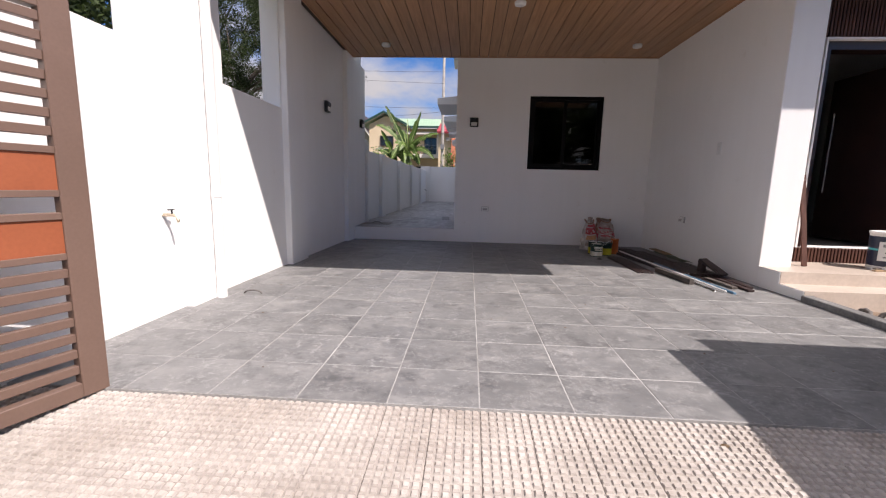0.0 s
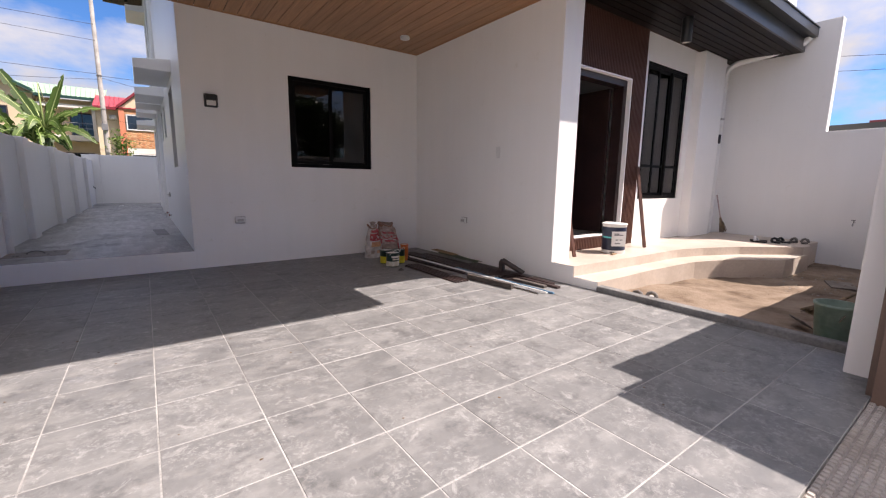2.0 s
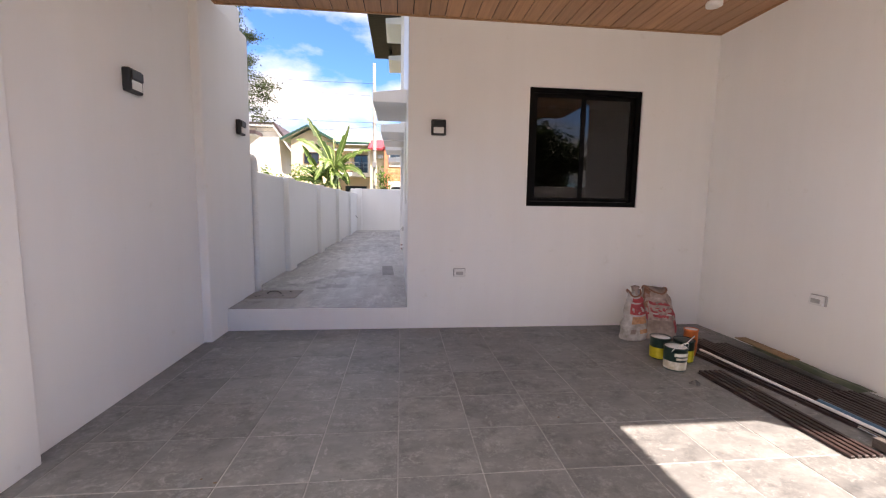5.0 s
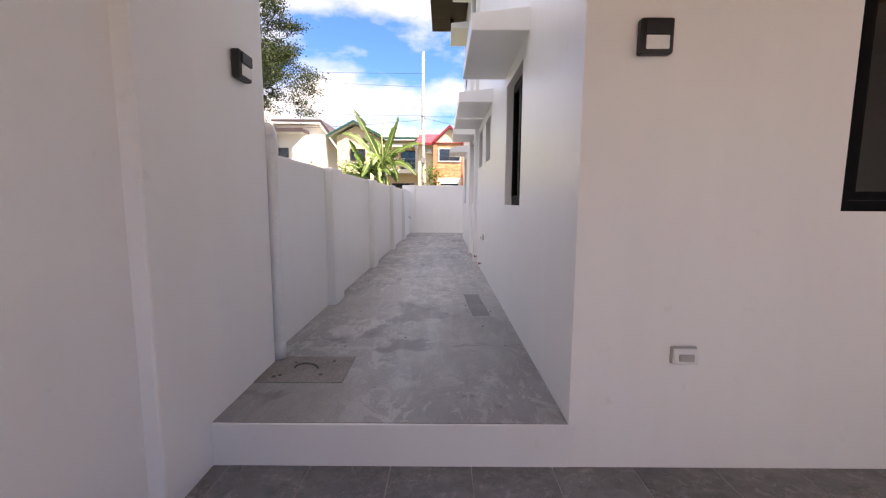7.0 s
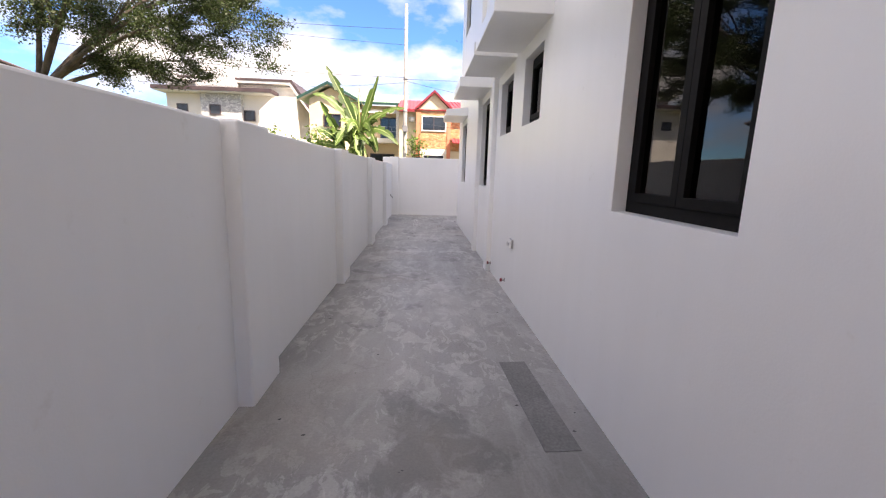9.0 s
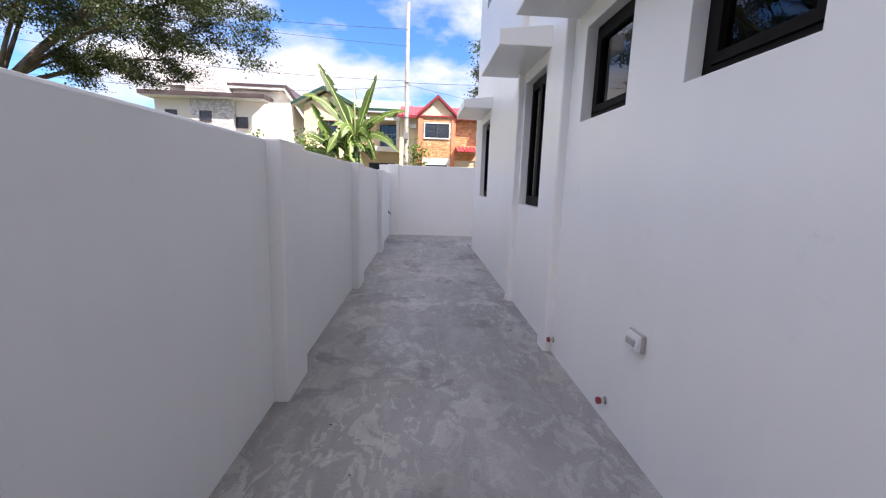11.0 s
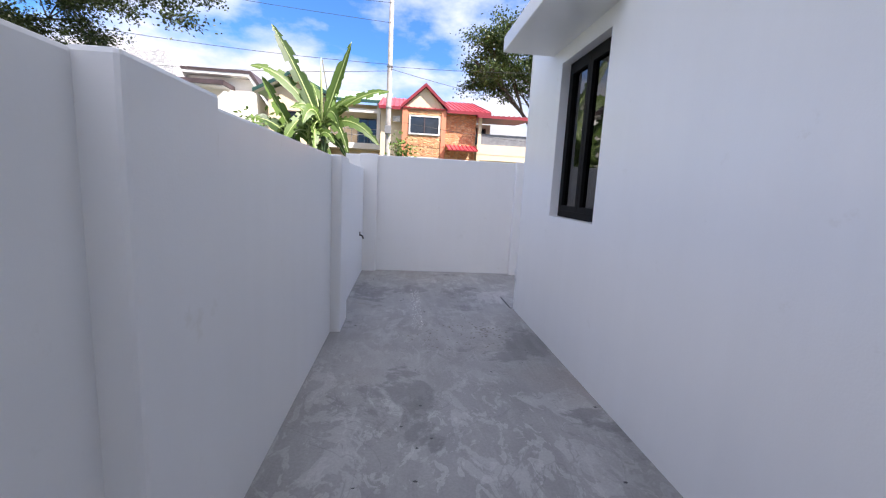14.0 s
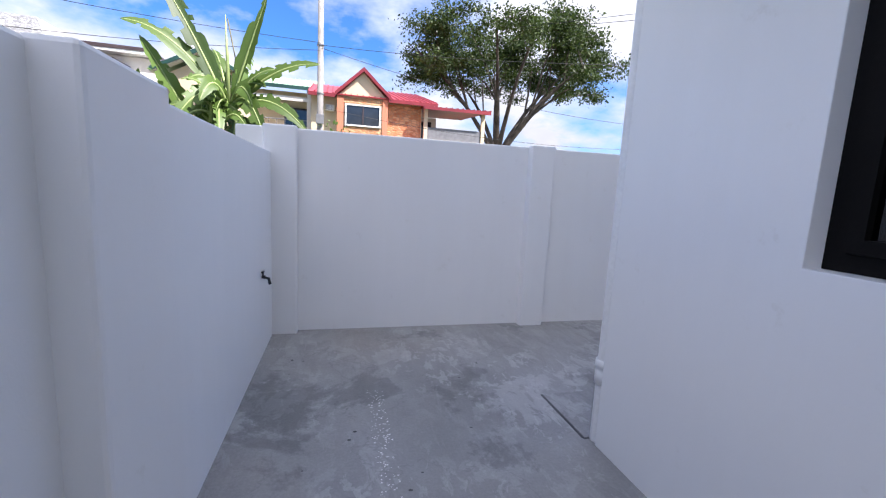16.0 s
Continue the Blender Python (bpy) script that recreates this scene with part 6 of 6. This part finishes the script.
far_window(wh, -16.95, -16.1, 5.45, 6.22, 0.99, M_DARK_TRIM, 0)
far_window(wh, -22.6, -21.8, 5.9, 6.6, 0.99, M_DARK_TRIM, 0)

ws = thing("cream_house", "cream two-storey house with a white gable and brown roof", "house", (-24.5, 33.0, 0), 52)
part("wall", box((-4.5, 0.0, -0.3), (4.5, 7.0, 5.6)), M_CREAM, ws, "cream painted wall")
part("gable", prism([(-4.3, 5.6), (1.5, 5.6), (-1.4, 7.0)], -0.05, 0.3), M_SOFFIT_WHITE, ws, "white gable")
ribbed_roof(ws, "roof", ((-4.9, -0.6, 5.5), (-4.9, 7.4, 5.5), (-1.4, -0.6, 7.2), (-1.4, 7.4, 7.2)), 9, M_DARK_TRIM, "dark brown metal roof")
ribbed_roof(ws, "roof", ((4.9, -0.6, 5.2), (4.9, 7.4, 5.2), (-1.4, -0.6, 7.2), (-1.4, 7.4, 7.2)), 9, M_DARK_TRIM, "dark brown metal roof")
far_window(ws, -3.2, -2.0, 3.3, 4.5, -0.01, M_DARK_TRIM)
far_window(ws, -0.8, 0.4, 3.3, 4.5, -0.01, M_DARK_TRIM)
part("awning", prism([(-1.6, 2.9), (1.0, 2.9), (1.0, 3.0), (-1.6, 3.0)], -1.0, -0.002), M_RED_TRIM, ws, "rust-red awning")

nb = thing("neighbour_house", "white neighbouring house wall beyond the boundary", "house", (9.4, 6.3, 0))
part("wall", box((0, 0, -0.3), (1.55, 7.0, 7.5)), M_WALL, nb)
part("roof", box((-0.2, -0.2, 7.5), (1.7, 7.2, 7.65)), M_FASCIA, nb)
lb = thing("low_building", "low building with a red-brown roof edge beyond the boundary wall", "building", (12.0, 3.6, 0))
part("wall", box((0, 0, -0.3), (5.0, 5.0, 2.28)), M_CREAM, lb)
part("roof_edge", box((-0.25, -0.25, 2.28), (5.2, 5.2, 2.42)), M_FASCIA, lb)
part("roof_sheet", box((-0.2, 0.0, 2.42), (5.1, 1.4, 2.47)), M_RED_TRIM, lb, "red-brown roof sheet")


# ---- poles and cables ----
def street_pole(at, h, label, arms):
    p = thing("utility_pole", label, "utility pole", at)
    part("shaft", lathe([(0.16, -0.3), (0.15, 0.0), (0.10, h)], 14), M_POLE, p, "", True)
    for z, r in ((h * 0.62, 0.15), (h * 0.45, 0.15)):
        part("band", lathe([(r, z), (r, z + 0.05)], 14), M_GREYTXT, p)
    for x0, x1, z in arms:
        part("crossarm", box((x0, -0.06, z), (x1, 0.06, z + 0.10), 0.01), M_GREYTXT, p)
        part("brace", tube([(0, 0, z - 0.7), (x1 * 0.7 + x0 * 0.3, 0, z)], 0.03, 6), M_GREYTXT, p)
        for q in (x0 + 0.1, x1 - 0.1):
            part("insulator", lathe([(0.03, z + 0.1), (0.05, z + 0.14), (0.03, z + 0.22)], 8, (q, 0, 0)), M_PALE, p)
    return p


pole1 = street_pole((-2.42, 36.5, 0), 11.45, "slim pale concrete utility pole behind the back fence", [])
part("junction_box", box((-0.16, -0.26, 3.9), (0.16, -0.12, 4.3), 0.01), M_GREYTXT, pole1)
street_pole((36.0, 5.2, 0), 8.9, "grey utility pole with a crossarm beyond the garden wall", [(-0.15, 0.15, 7.6), (-0.1, 1.9, 6.3)])
pa = street_pole((45.0, -2.6, 0), 7.9, "distant utility pole with a crossarm", [(-0.9, 0.9, 7.4)])


def cable(name, a, b, sag, r=0.012):
    a, b = Vector(a), Vector(b)
    pts = [a.lerp(b, i / 16) - Vector((0, 0, sag * 4 * (i / 16) * (1 - i / 16))) for i in range(17)]
    t = thing("cable", name, "cable", tuple(a), 0, "overhead cables")
    part("wire", tube([p - a for p in pts], r * 0.6, 5), M_WIRE, t)


CT = "thin black overhead cable"
cable(CT, (-2.42, 36.4, 7.2), (-26, 33, 8.2), 0.5, 0.018)
cable(CT, (-2.42, 36.4, 6.9), (-26, 34, 6.6), 0.7, 0.018)
cable(CT, (-2.42, 36.4, 10.0), (-30, 35, 11.0), 0.4, 0.018)
cable(CT, (-2.42, 36.4, 7.0), (20, 37.5, 5.6), 0.8, 0.018)
cable(CT, (-2.42, 36.4, 7.1), (26, 30, 9.0), 0.9, 0.018)
cable(CT, (3.6, 37.0, 9.4), (16, 26, 17.0), 0.2, 0.014)
cable(CT, (-2.42, 36.4, 4.6), (16, 37.0, 4.2), 0.5, 0.016)
cable(CT, (-2.42, 36.4, 9.1), (-30, 31, 9.7), 0.3, 0.016)
cable(CT, (36, 5.2, 8.4), (8, 40, 10.5), 0.5, 0.02)
cable(CT, (36, 5.2, 7.7), (8, 34, 8.5), 0.6, 0.02)
cable(CT, (36, 5.2, 7.7), (45, -2.6, 7.6), 0.3, 0.02)
cable(CT, (36, 5.2, 8.5), (30, -22, 11.5), 0.4, 0.02)


# ---- trees ----
class Mesher:
    """Gathers tubes and leaves as plain lists."""

    def __init__(self):
        self.v, self.f = [], []

    def limb(self, pts, radii, n=6):
        side = Vector((0.3, 1, 0.2)).normalized()
        start = len(self.v)
        for i, p in enumerate(pts):
            d = (pts[min(i + 1, len(pts) - 1)] - pts[max(i - 1, 0)]).normalized()
            s = (side - d * side.dot(d)).normalized()
            u = d.cross(s)
            for k in range(n):
                a = 2 * math.pi * k / n
                self.v.append(tuple(p + (s * math.cos(a) + u * math.sin(a)) * radii[i]))
        for i in range(len(pts) - 1):
            for k in range(n):
                a, b = start + i * n + k, start + i * n + (k + 1) % n
                self.f.append((a, b, b + n, a + n))

    def leaf(self, c, along, side, l, w):
        k = len(self.v)
        mid = c + along * l * 0.5
        self.v += [tuple(c), tuple(mid + side * w), tuple(c + along * l), tuple(mid - side * w)]
        self.f.append((k, k + 1, k + 2, k + 3))

    def build(self, name, mat, parent, label, smooth=False):
        me_ = bpy.data.meshes.new(name)
        me_.from_pydata(self.v, [], self.f)
        me_.materials.append(mat)
        if smooth:
            me_.polygons.foreach_set("use_smooth", [True] * len(me_.polygons))
        ob_ = new(name, me_)
        ob_.parent = parent
        return tagged(ob_, label)


def tree(label, at, fork_z, center, radii, n_limbs, subs, leaves, leaf_len, trunk_r, seed, mat, spread=0.75, low=-0.55, flat=0.4, hollow=0.45):
    """Trunk, curved limbs to points in an ellipsoid, side twigs, and sprays of leaves at their ends."""
    rr = random.Random(seed)
    t = thing("tree", label, "tree", at)
    wood, crown = Mesher(), Mesher()
    base = Vector((0, 0, -0.4))
    fork = Vector((rr.uniform(-0.3, 0.3), rr.uniform(-0.3, 0.3), fork_z))
    wood.limb([base, base.lerp(fork, 0.35) + Vector((0.12, -0.1, 0)), fork], [trunk_r * 1.25, trunk_r, trunk_r * 0.8], 10)
    ctr, rad = Vector(center), Vector(radii)

    def within():
        while True:
            p = Vector((rr.uniform(-1, 1), rr.uniform(-1, 1), rr.uniform(low, 1)))
            if hollow < p.length < 1:
                return ctr + Vector((p.x * rad.x, p.y * rad.y, p.z * rad.z))

    mains = []
    for i in range(8):
        turn = 2 * math.pi * (i + rr.uniform(-0.3, 0.3)) / 8
        rise = rr.uniform(max(low, -0.2), 0.55)
        out = rr.uniform(0.5, 0.78)
        end = ctr + Vector((math.cos(turn) * rad.x * out, math.sin(turn) * rad.y * out, rise * rad.z))
        mid = fork.lerp(end, 0.5) + Vector((rr.uniform(-0.5, 0.5), rr.uniform(-0.5, 0.5), 0.12 * (end - fork).length))
        r0 = trunk_r * rr.uniform(0.42, 0.6)
        line = [fork.lerp(mid, u).lerp(mid.lerp(end, u), u) for u in (0, 0.2, 0.4, 0.6, 0.8, 1.0)]
        wood.limb(line, [r0 * (1 - 0.8 * u) for u in (0, 0.2, 0.4, 0.6, 0.8, 1.0)], 7)
        mains.append((line, r0))
    for _ in range(n_limbs):
        end = within()
        line, rm = min(mains, key=lambda m: (m[0][-1] - end).length * rr.uniform(0.8, 1.2))
        k0 = rr.choice((2, 3, 4, 4, 5))
        s_at = line[k0]
        m1 = s_at.lerp(end, 0.35) + Vector((rr.uniform(-0.4, 0.4), rr.uniform(-0.4, 0.4), 0.10 * (end - s_at).length))
        m2 = s_at.lerp(end, 0.7) + Vector((rr.uniform(-0.3, 0.3), rr.uniform(-0.3, 0.3), 0.06 * (end - s_at).length))
        r0 = rm * (1 - 0.16 * k0) * rr.uniform(0.45, 0.7)
        wood.limb([s_at, m1, m2, end], [r0, r0 * 0.65, r0 * 0.4, r0 * 0.12], 6)
        for k in range(subs):
            q = rr.uniform(0.35, 1.0)
            s0 = m1.lerp(m2, (q - 0.35) / 0.35) if q < 0.7 else m2.lerp(end, (q - 0.7) / 0.3)
            dirn = Vector((rr.gauss(0, 1), rr.gauss(0, 1), rr.gauss(0.1, 0.5))).normalized()
            L = rr.uniform(0.35, 1.0) * spread
            s2 = s0 + dirn * L
            s1 = s0.lerp(s2, 0.5) + Vector((0, 0, 0.08 * L))
            wood.limb([s0, s1, s2], [r0 * 0.2, r0 * 0.12, 0.006], 4)
            for _k in range(leaves):
                g = Vector((rr.gauss(0, 0.30), rr.gauss(0, 0.30), rr.gauss(0, 0.30 * flat))) * spread
                c = s0.lerp(s2, rr.uniform(0.3, 1.05)) + g
                al = Vector((rr.gauss(0, 1), rr.gauss(0, 1), rr.gauss(-0.3, 0.8))).normalized()
                sd = al.cross(Vector((rr.gauss(0, 0.9), rr.gauss(0, 0.9), 1))).normalized()
                ln = leaf_len * rr.uniform(0.6, 1.3)
                crown.leaf(c, al, sd, ln, ln * 0.3)
    wood.build("trunk", M_BARK, t, "grey-brown trunk with spreading limbs", True)
    crown.build("crown", mat, t, "open crown of fine leaf sprays")
    return t


tree("wide tree with dark limbs and fine leaves behind the fence", (-18.2, 29.0, 0), 4.4, (5.2, 0.0, 7.9), (6.3, 4.6, 6.6), 88, 14, 92, 0.105, 0.22, 11, M_LEAF, 0.74, -0.42, 0.5, 0.3)
tree("dark-leaved tree beyond the carport wall", (-8.9, 8.3, 0), 2.2, (0.2, 0.0, 3.2), (3.6, 3.2, 3.2), 34, 14, 44, 0.15, 0.28, 23, M_LEAF, 0.9, -0.75, 0.6)
tree("large spreading rain tree behind the red-roofed house", (9.6, 46.0, 0), 3.7, (1.2, 0.5, 8.7), (9.7, 7.0, 6.2), 74, 14, 58, 0.19, 0.42, 31, M_LEAF2, 1.2, 0.0, 0.3, 0.6)
# Next three trees are unseen, added to cover bright sky in the window reflections.
tree("unseen dark tree added across the street to darken window reflections", (-5.5, -12.5, 0), 2.6, (0, 0, 4.0), (5.5, 3.0, 3.9), 40, 14, 60, 0.30, 0.3, 43, M_LEAF, 1.1, -0.9, 0.6, 0.1)
tree("unseen dark tree added across the street to darken window reflections", (5.5, -13.0, 0), 2.6, (0, 0, 3.9), (5.8, 3.0, 3.9), 40, 14, 60, 0.30, 0.3, 44, M_LEAF, 1.1, -0.9, 0.6, 0.1)
tree("unseen dark tree added across the street to darken window reflections", (0.2, -12.4, 0), 2.6, (0, 0, 4.2), (4.5, 2.4, 4.0), 40, 14, 60, 0.30, 0.3, 45, M_LEAF, 1.1, -0.9, 0.6, 0.1)
tree("leafy roadside tree across the street", (17.0, -3.5, 0), 2.0, (0, 0, 1.6), (3.0, 3.0, 1.9), 12, 9, 26, 0.26, 0.2, 41, M_LEAF2, 0.9, -0.8, 0.6)


def shrub(label, at, radii, n, leaf_len, seed, mat):
    rr = random.Random(seed)
    s = thing("shrub", label, "shrub", at)
    wood, crown = Mesher(), Mesher()
    for i in range(18):
        e = Vector((rr.uniform(-1, 1) * radii[0], rr.uniform(-1, 1) * radii[1], radii[2] * rr.uniform(0.5, 1.0)))
        wood.limb([Vector((e.x * 0.15, e.y * 0.15, -0.3)), e * 0.6, e], [0.03, 0.02, 0.008], 5)
        for _ in range(n // 18):
            c = e + Vector((rr.gauss(0, 0.22), rr.gauss(0, 0.22), rr.gauss(-0.1, 0.22)))
            al = Vector((rr.gauss(0, 1), rr.gauss(0, 1), rr.gauss(0.2, 0.6))).normalized()
            sd = al.cross(Vector((rr.gauss(0, 0.5), rr.gauss(0, 0.5), 1))).normalized()
            ln = leaf_len * rr.uniform(0.6, 1.3)
            crown.leaf(c, al, sd, ln, ln * 0.3)
    wood.build("stems", M_BARK, s, "thin stems", True)
    crown.build("leaves", mat, s, "small bright leaves")
    return s


M_SHRUB = leaf_material("shrub_leaf", (0.06, 0.12, 0.02), (0.15, 0.23, 0.05))
shrub("bright green garden shrub behind the fence", (-6.5, 26.6, 0), (1.3, 0.7, 3.0), 1500, 0.16, 51, M_SHRUB)
shrub("yellow-green shrub beside the utility pole", (-1.75, 35.5, 0), (0.35, 0.3, 3.6), 500, 0.2, 52, M_SHRUB)
shrub("green shrub beyond the garden wall", (12.0, 8.9, 0), (1.0, 0.6, 2.9), 900, 0.16, 53, M_SHRUB)
for k, (x, y) in enumerate(((13.5, -1.2), (20.0, -1.0))):
    shrub("green hedge shrub across the street", (x, y, 0), (2.2, 0.6, 1.5), 1500, 0.18, 60 + k, M_SHRUB)


# ---- banana plant ----
def banana_leaf(parent, hub, tip, width, arch, seed, twist=0.0):
    width *= 0.92
    rr = random.Random(seed)
    a, c = Vector(hub), Vector(tip)
    b = (a + c) / 2 + Vector((0, 0, arch))
    n = 26
    pts = [a.lerp(b, i / n).lerp(b.lerp(c, i / n), i / n) for i in range(n + 1)]
    bm = bmesh.new()
    prev = None
    for i, p in enumerate(pts):
        u = i / n
        d = (pts[min(i + 1, n)] - pts[max(i - 1, 0)]).normalized()
        side = d.cross(Vector((math.sin(twist), -math.cos(twist), 0.6))).normalized()
        up = side.cross(d).normalized()
        if up.z < 0:
            up = -up
        w = 0.0 if u < 0.14 else width * math.sin(math.pi * min(1, (u - 0.12) / 0.88) ** 0.75) ** 0.6 * 0.5
        w = max(w, 0.004)
        lw, rw = w * rr.uniform(0.82, 1.06), w * rr.uniform(0.82, 1.06)
        row = [bm.verts.new(p + side * lw + up * (lw * 0.28) - Vector((0, 0, lw * rr.uniform(0, 0.25)))), bm.verts.new(p + side * lw * 0.5 + up * lw * 0.2), bm.verts.new(p), bm.verts.new(p - side * rw * 0.5 + up * rw * 0.2), bm.verts.new(p - side * rw + up * (rw * 0.28) - Vector((0, 0, rw * rr.uniform(0, 0.25))))]
        if prev:
            for k in range(4):
                if k in (0, 3) and rr.random() < 0.24 and 0.25 < u < 0.95:
                    continue
                bm.faces.new((prev[k], prev[k + 1], row[k + 1], row[k]))
        prev = row
    lf = part("leaf", bm, M_BANANA, parent, "", True)
    part("midrib", tube(pts, 0.03, 6, [0.045 * (1 - 0.85 * i / n) for i in range(n + 1)]), M_BANANA_RIB, lf, "pale midrib", True)


ban = thing("banana_plant", "banana plant with long torn green leaves behind the fence", "banana plant", (-3.95, 28.5, 0))
part("stem", tube([(0.35, 0, -0.3), (0.1, 0, 1.6), (-0.15, 0, 3.0)], 0.13, 12, [0.16, 0.14, 0.08]), M_BANANA_STEM, ban, "brown sheathed stem", True)
part("stem", tube([(-0.5, 0.5, -0.3), (-0.6, 0.4, 1.2), (-0.8, 0.3, 2.2)], 0.11, 12, [0.13, 0.11, 0.07]), M_BANANA_STEM, ban, "brown sheathed stem", True)
part("furled_leaf", tube([(-0.18, 0, 2.9), (-0.2, 0, 4.2), (-0.22, 0, 5.1)], 0.03, 8, [0.05, 0.035, 0.01]), M_BANANA_RIB, ban, "furled young leaf", True)
HUB = (-0.18, 0.0, 2.95)
for k, (hub, tip, w, arch, tw_) in enumerate((
        (HUB, (-1.60, -0.2, 5.85), 0.50, 0.35, 0.2), (HUB, (0.72, -0.3, 5.50), 0.48, 0.10, -0.3), (HUB, (-2.15, -0.4, 4.60), 0.46, 0.95, 0.3),
        (HUB, (1.88, -0.4, 4.15), 0.46, 0.65, -0.2), ((-0.8, 0.3, 2.1), (-1.85, -0.3, 4.35), 0.52, 0.15, 0.5), ((-0.8, 0.3, 2.1), (-2.15, -0.6, 3.10), 0.48, 0.75, 0.1),
        (HUB, (1.62, -0.5, 2.55), 0.46, 0.95, -0.1), (HUB, (-1.1, -0.9, 2.4), 0.5, 1.1, 0.4), (HUB, (0.75, -0.8, 2.2), 0.5, 1.2, -0.5), (HUB, (0.45, -0.6, 3.0), 0.45, 1.0, -0.9),
        (HUB, (0.2, 0.9, 4.4), 0.45, 0.9, 1.2), (HUB, (-0.7, 0.7, 4.5), 0.45, 0.7, 0.9), ((-0.8, 0.3, 2.1), (-2.6, 0.2, 2.35), 0.46, 0.7, 0.2), (HUB, (-0.55, -0.9, 3.0), 0.42, 1.0, 0.7), (HUB, (0.9, -0.5, 3.9), 0.40, 0.5, -0.7), ((-0.8, 0.3, 2.1), (-1.3, -0.7, 2.0), 0.45, 0.8, 0.3))):
    banana_leaf(ban, hub, tip, w, arch, 70 + k, tw_)
rb = random.Random(97)
for k in range(26):
    ang, reach = rb.uniform(0, 2 * math.pi), rb.uniform(0.5, 1.1)
    hub = (HUB[0] + rb.uniform(-0.5, 0.2), rb.uniform(-0.1, 0.3), rb.uniform(1.9, 2.9))
    banana_leaf(ban, hub, (hub[0] + reach * math.cos(ang), hub[1] - 0.3 + 0.5 * reach * math.sin(ang), hub[2] + rb.uniform(-0.9, 0.7)), 0.34, rb.uniform(0.5, 0.9), 110 + k, rb.uniform(-0.8, 0.8))
part("bare_stalk", tube([(-0.2, 0.1, 3.0), (-0.05, 0.1, 4.2), (-0.2, 0.1, 5.05)], 0.015, 5), M_BANANA_STEM, ban, "dry bare stalk", True)

# Unseen wall, added to keep the low sky out of the window glass.
struct("wall_street_unseen", box((-30, -15.2, -0.3), (40, -15.0, 2.6)), M_PALE, "unseen plain wall added across the street to hide the horizon sky", "wall")

# ---- floor pieces last ----
def tile_mesh(w, d, h=0.012):
    bm = bmesh.new()
    e = 0.002
    lo = [bm.verts.new(p) for p in ((-w / 2, -d / 2, -h), (w / 2, -d / 2, -h), (w / 2, d / 2, -h), (-w / 2, d / 2, -h))]
    mid = [bm.verts.new(p) for p in ((-w / 2, -d / 2, -e), (w / 2, -d / 2, -e), (w / 2, d / 2, -e), (-w / 2, d / 2, -e))]
    top = [bm.verts.new(p) for p in ((-w / 2 + e, -d / 2 + e, 0), (w / 2 - e, -d / 2 + e, 0), (w / 2 - e, d / 2 - e, 0), (-w / 2 + e, d / 2 - e, 0))]
    for a, b in ((lo, mid), (mid, top)):
        for i in range(4):
            bm.faces.new((a[i], a[(i + 1) % 4], b[(i + 1) % 4], b[i]))
    bm.faces.new(top)
    return bm


rng = random.Random(5)
cols = [(-2.15, -2.0)] + [(-2.0 + 0.4 * i, -1.6 + 0.4 * i) for i in range(12)] + [(2.8, 2.874)]
rows = [(3.25, 3.6)] + [(3.6 + 0.4 * i, 4.0 + 0.4 * i) for i in range(12)] + [(8.4, 8.756)]
cache = {}
J = 0.0052
for xa, xb in cols:
    for ya, yb in rows:
        w, d = round(xb - xa - J, 4), round(yb - ya - J, 4)
        if (w, d) not in cache:
            cache[w, d] = mesh_of("tile", tile_mesh(w, d), M_TILE)
        t = new("tile", cache[w, d])
        t.matrix_world = floor_pose((xa + xb) / 2, (ya + yb) / 2, rng.uniform(-0.0005, 0.0005))
        t.parent = floor_carport

# studded ramp tiles, sloping down to the street
ramp_mesh = mesh_of("ramp_tile", tile_mesh(0.1988, 0.1988, 0.03), M_RAMP)
n_rx, n_ry = 25, 13
for i in range(n_rx):
    for j in range(n_ry):
        t = new("ramp_tile", ramp_mesh)
        y = 3.15 - 0.2 * j
        t.matrix_world = pose(-2.30 + 0.2 * i, y, (3.25 - y) * SLOPE - 0.016 + rng.uniform(-0.001, 0.001), math.degrees(math.atan(-SLOPE)), 0, 0)
        t.parent = ramp_floor
verts, faces = [], []
P = 0.0333
for i in range(int(5.0 / P)):
    for j in range(int(2.2 / P)):
        x, y = -2.4 + P * (i + 0.5), 3.25 - P * (j + 0.5)
        z = (3.25 - y) * SLOPE - 0.016
        k = len(verts)
        a, b, h = 0.0125, 0.009, 0.008
        for s, zz in ((a, -0.001), (b, h)):
            for sx_, sy_ in ((-1, -1), (1, -1), (1, 1), (-1, 1)):
                verts.append((x + s * sx_, y + s * sy_, z + zz - s * sy_ * SLOPE))
        faces += [(k + 4, k + 5, k + 6, k + 7)] + [(k + q, k + (q + 1) % 4, k + 4 + (q + 1) % 4, k + 4 + q) for q in range(4)]
me = bpy.data.meshes.new("stud")
me.from_pydata(verts, [], faces)
me.materials.append(M_RAMP_STUD)
studs = new("stud", me)
studs.parent = ramp_floor
tagged(studs, kind="stuff")
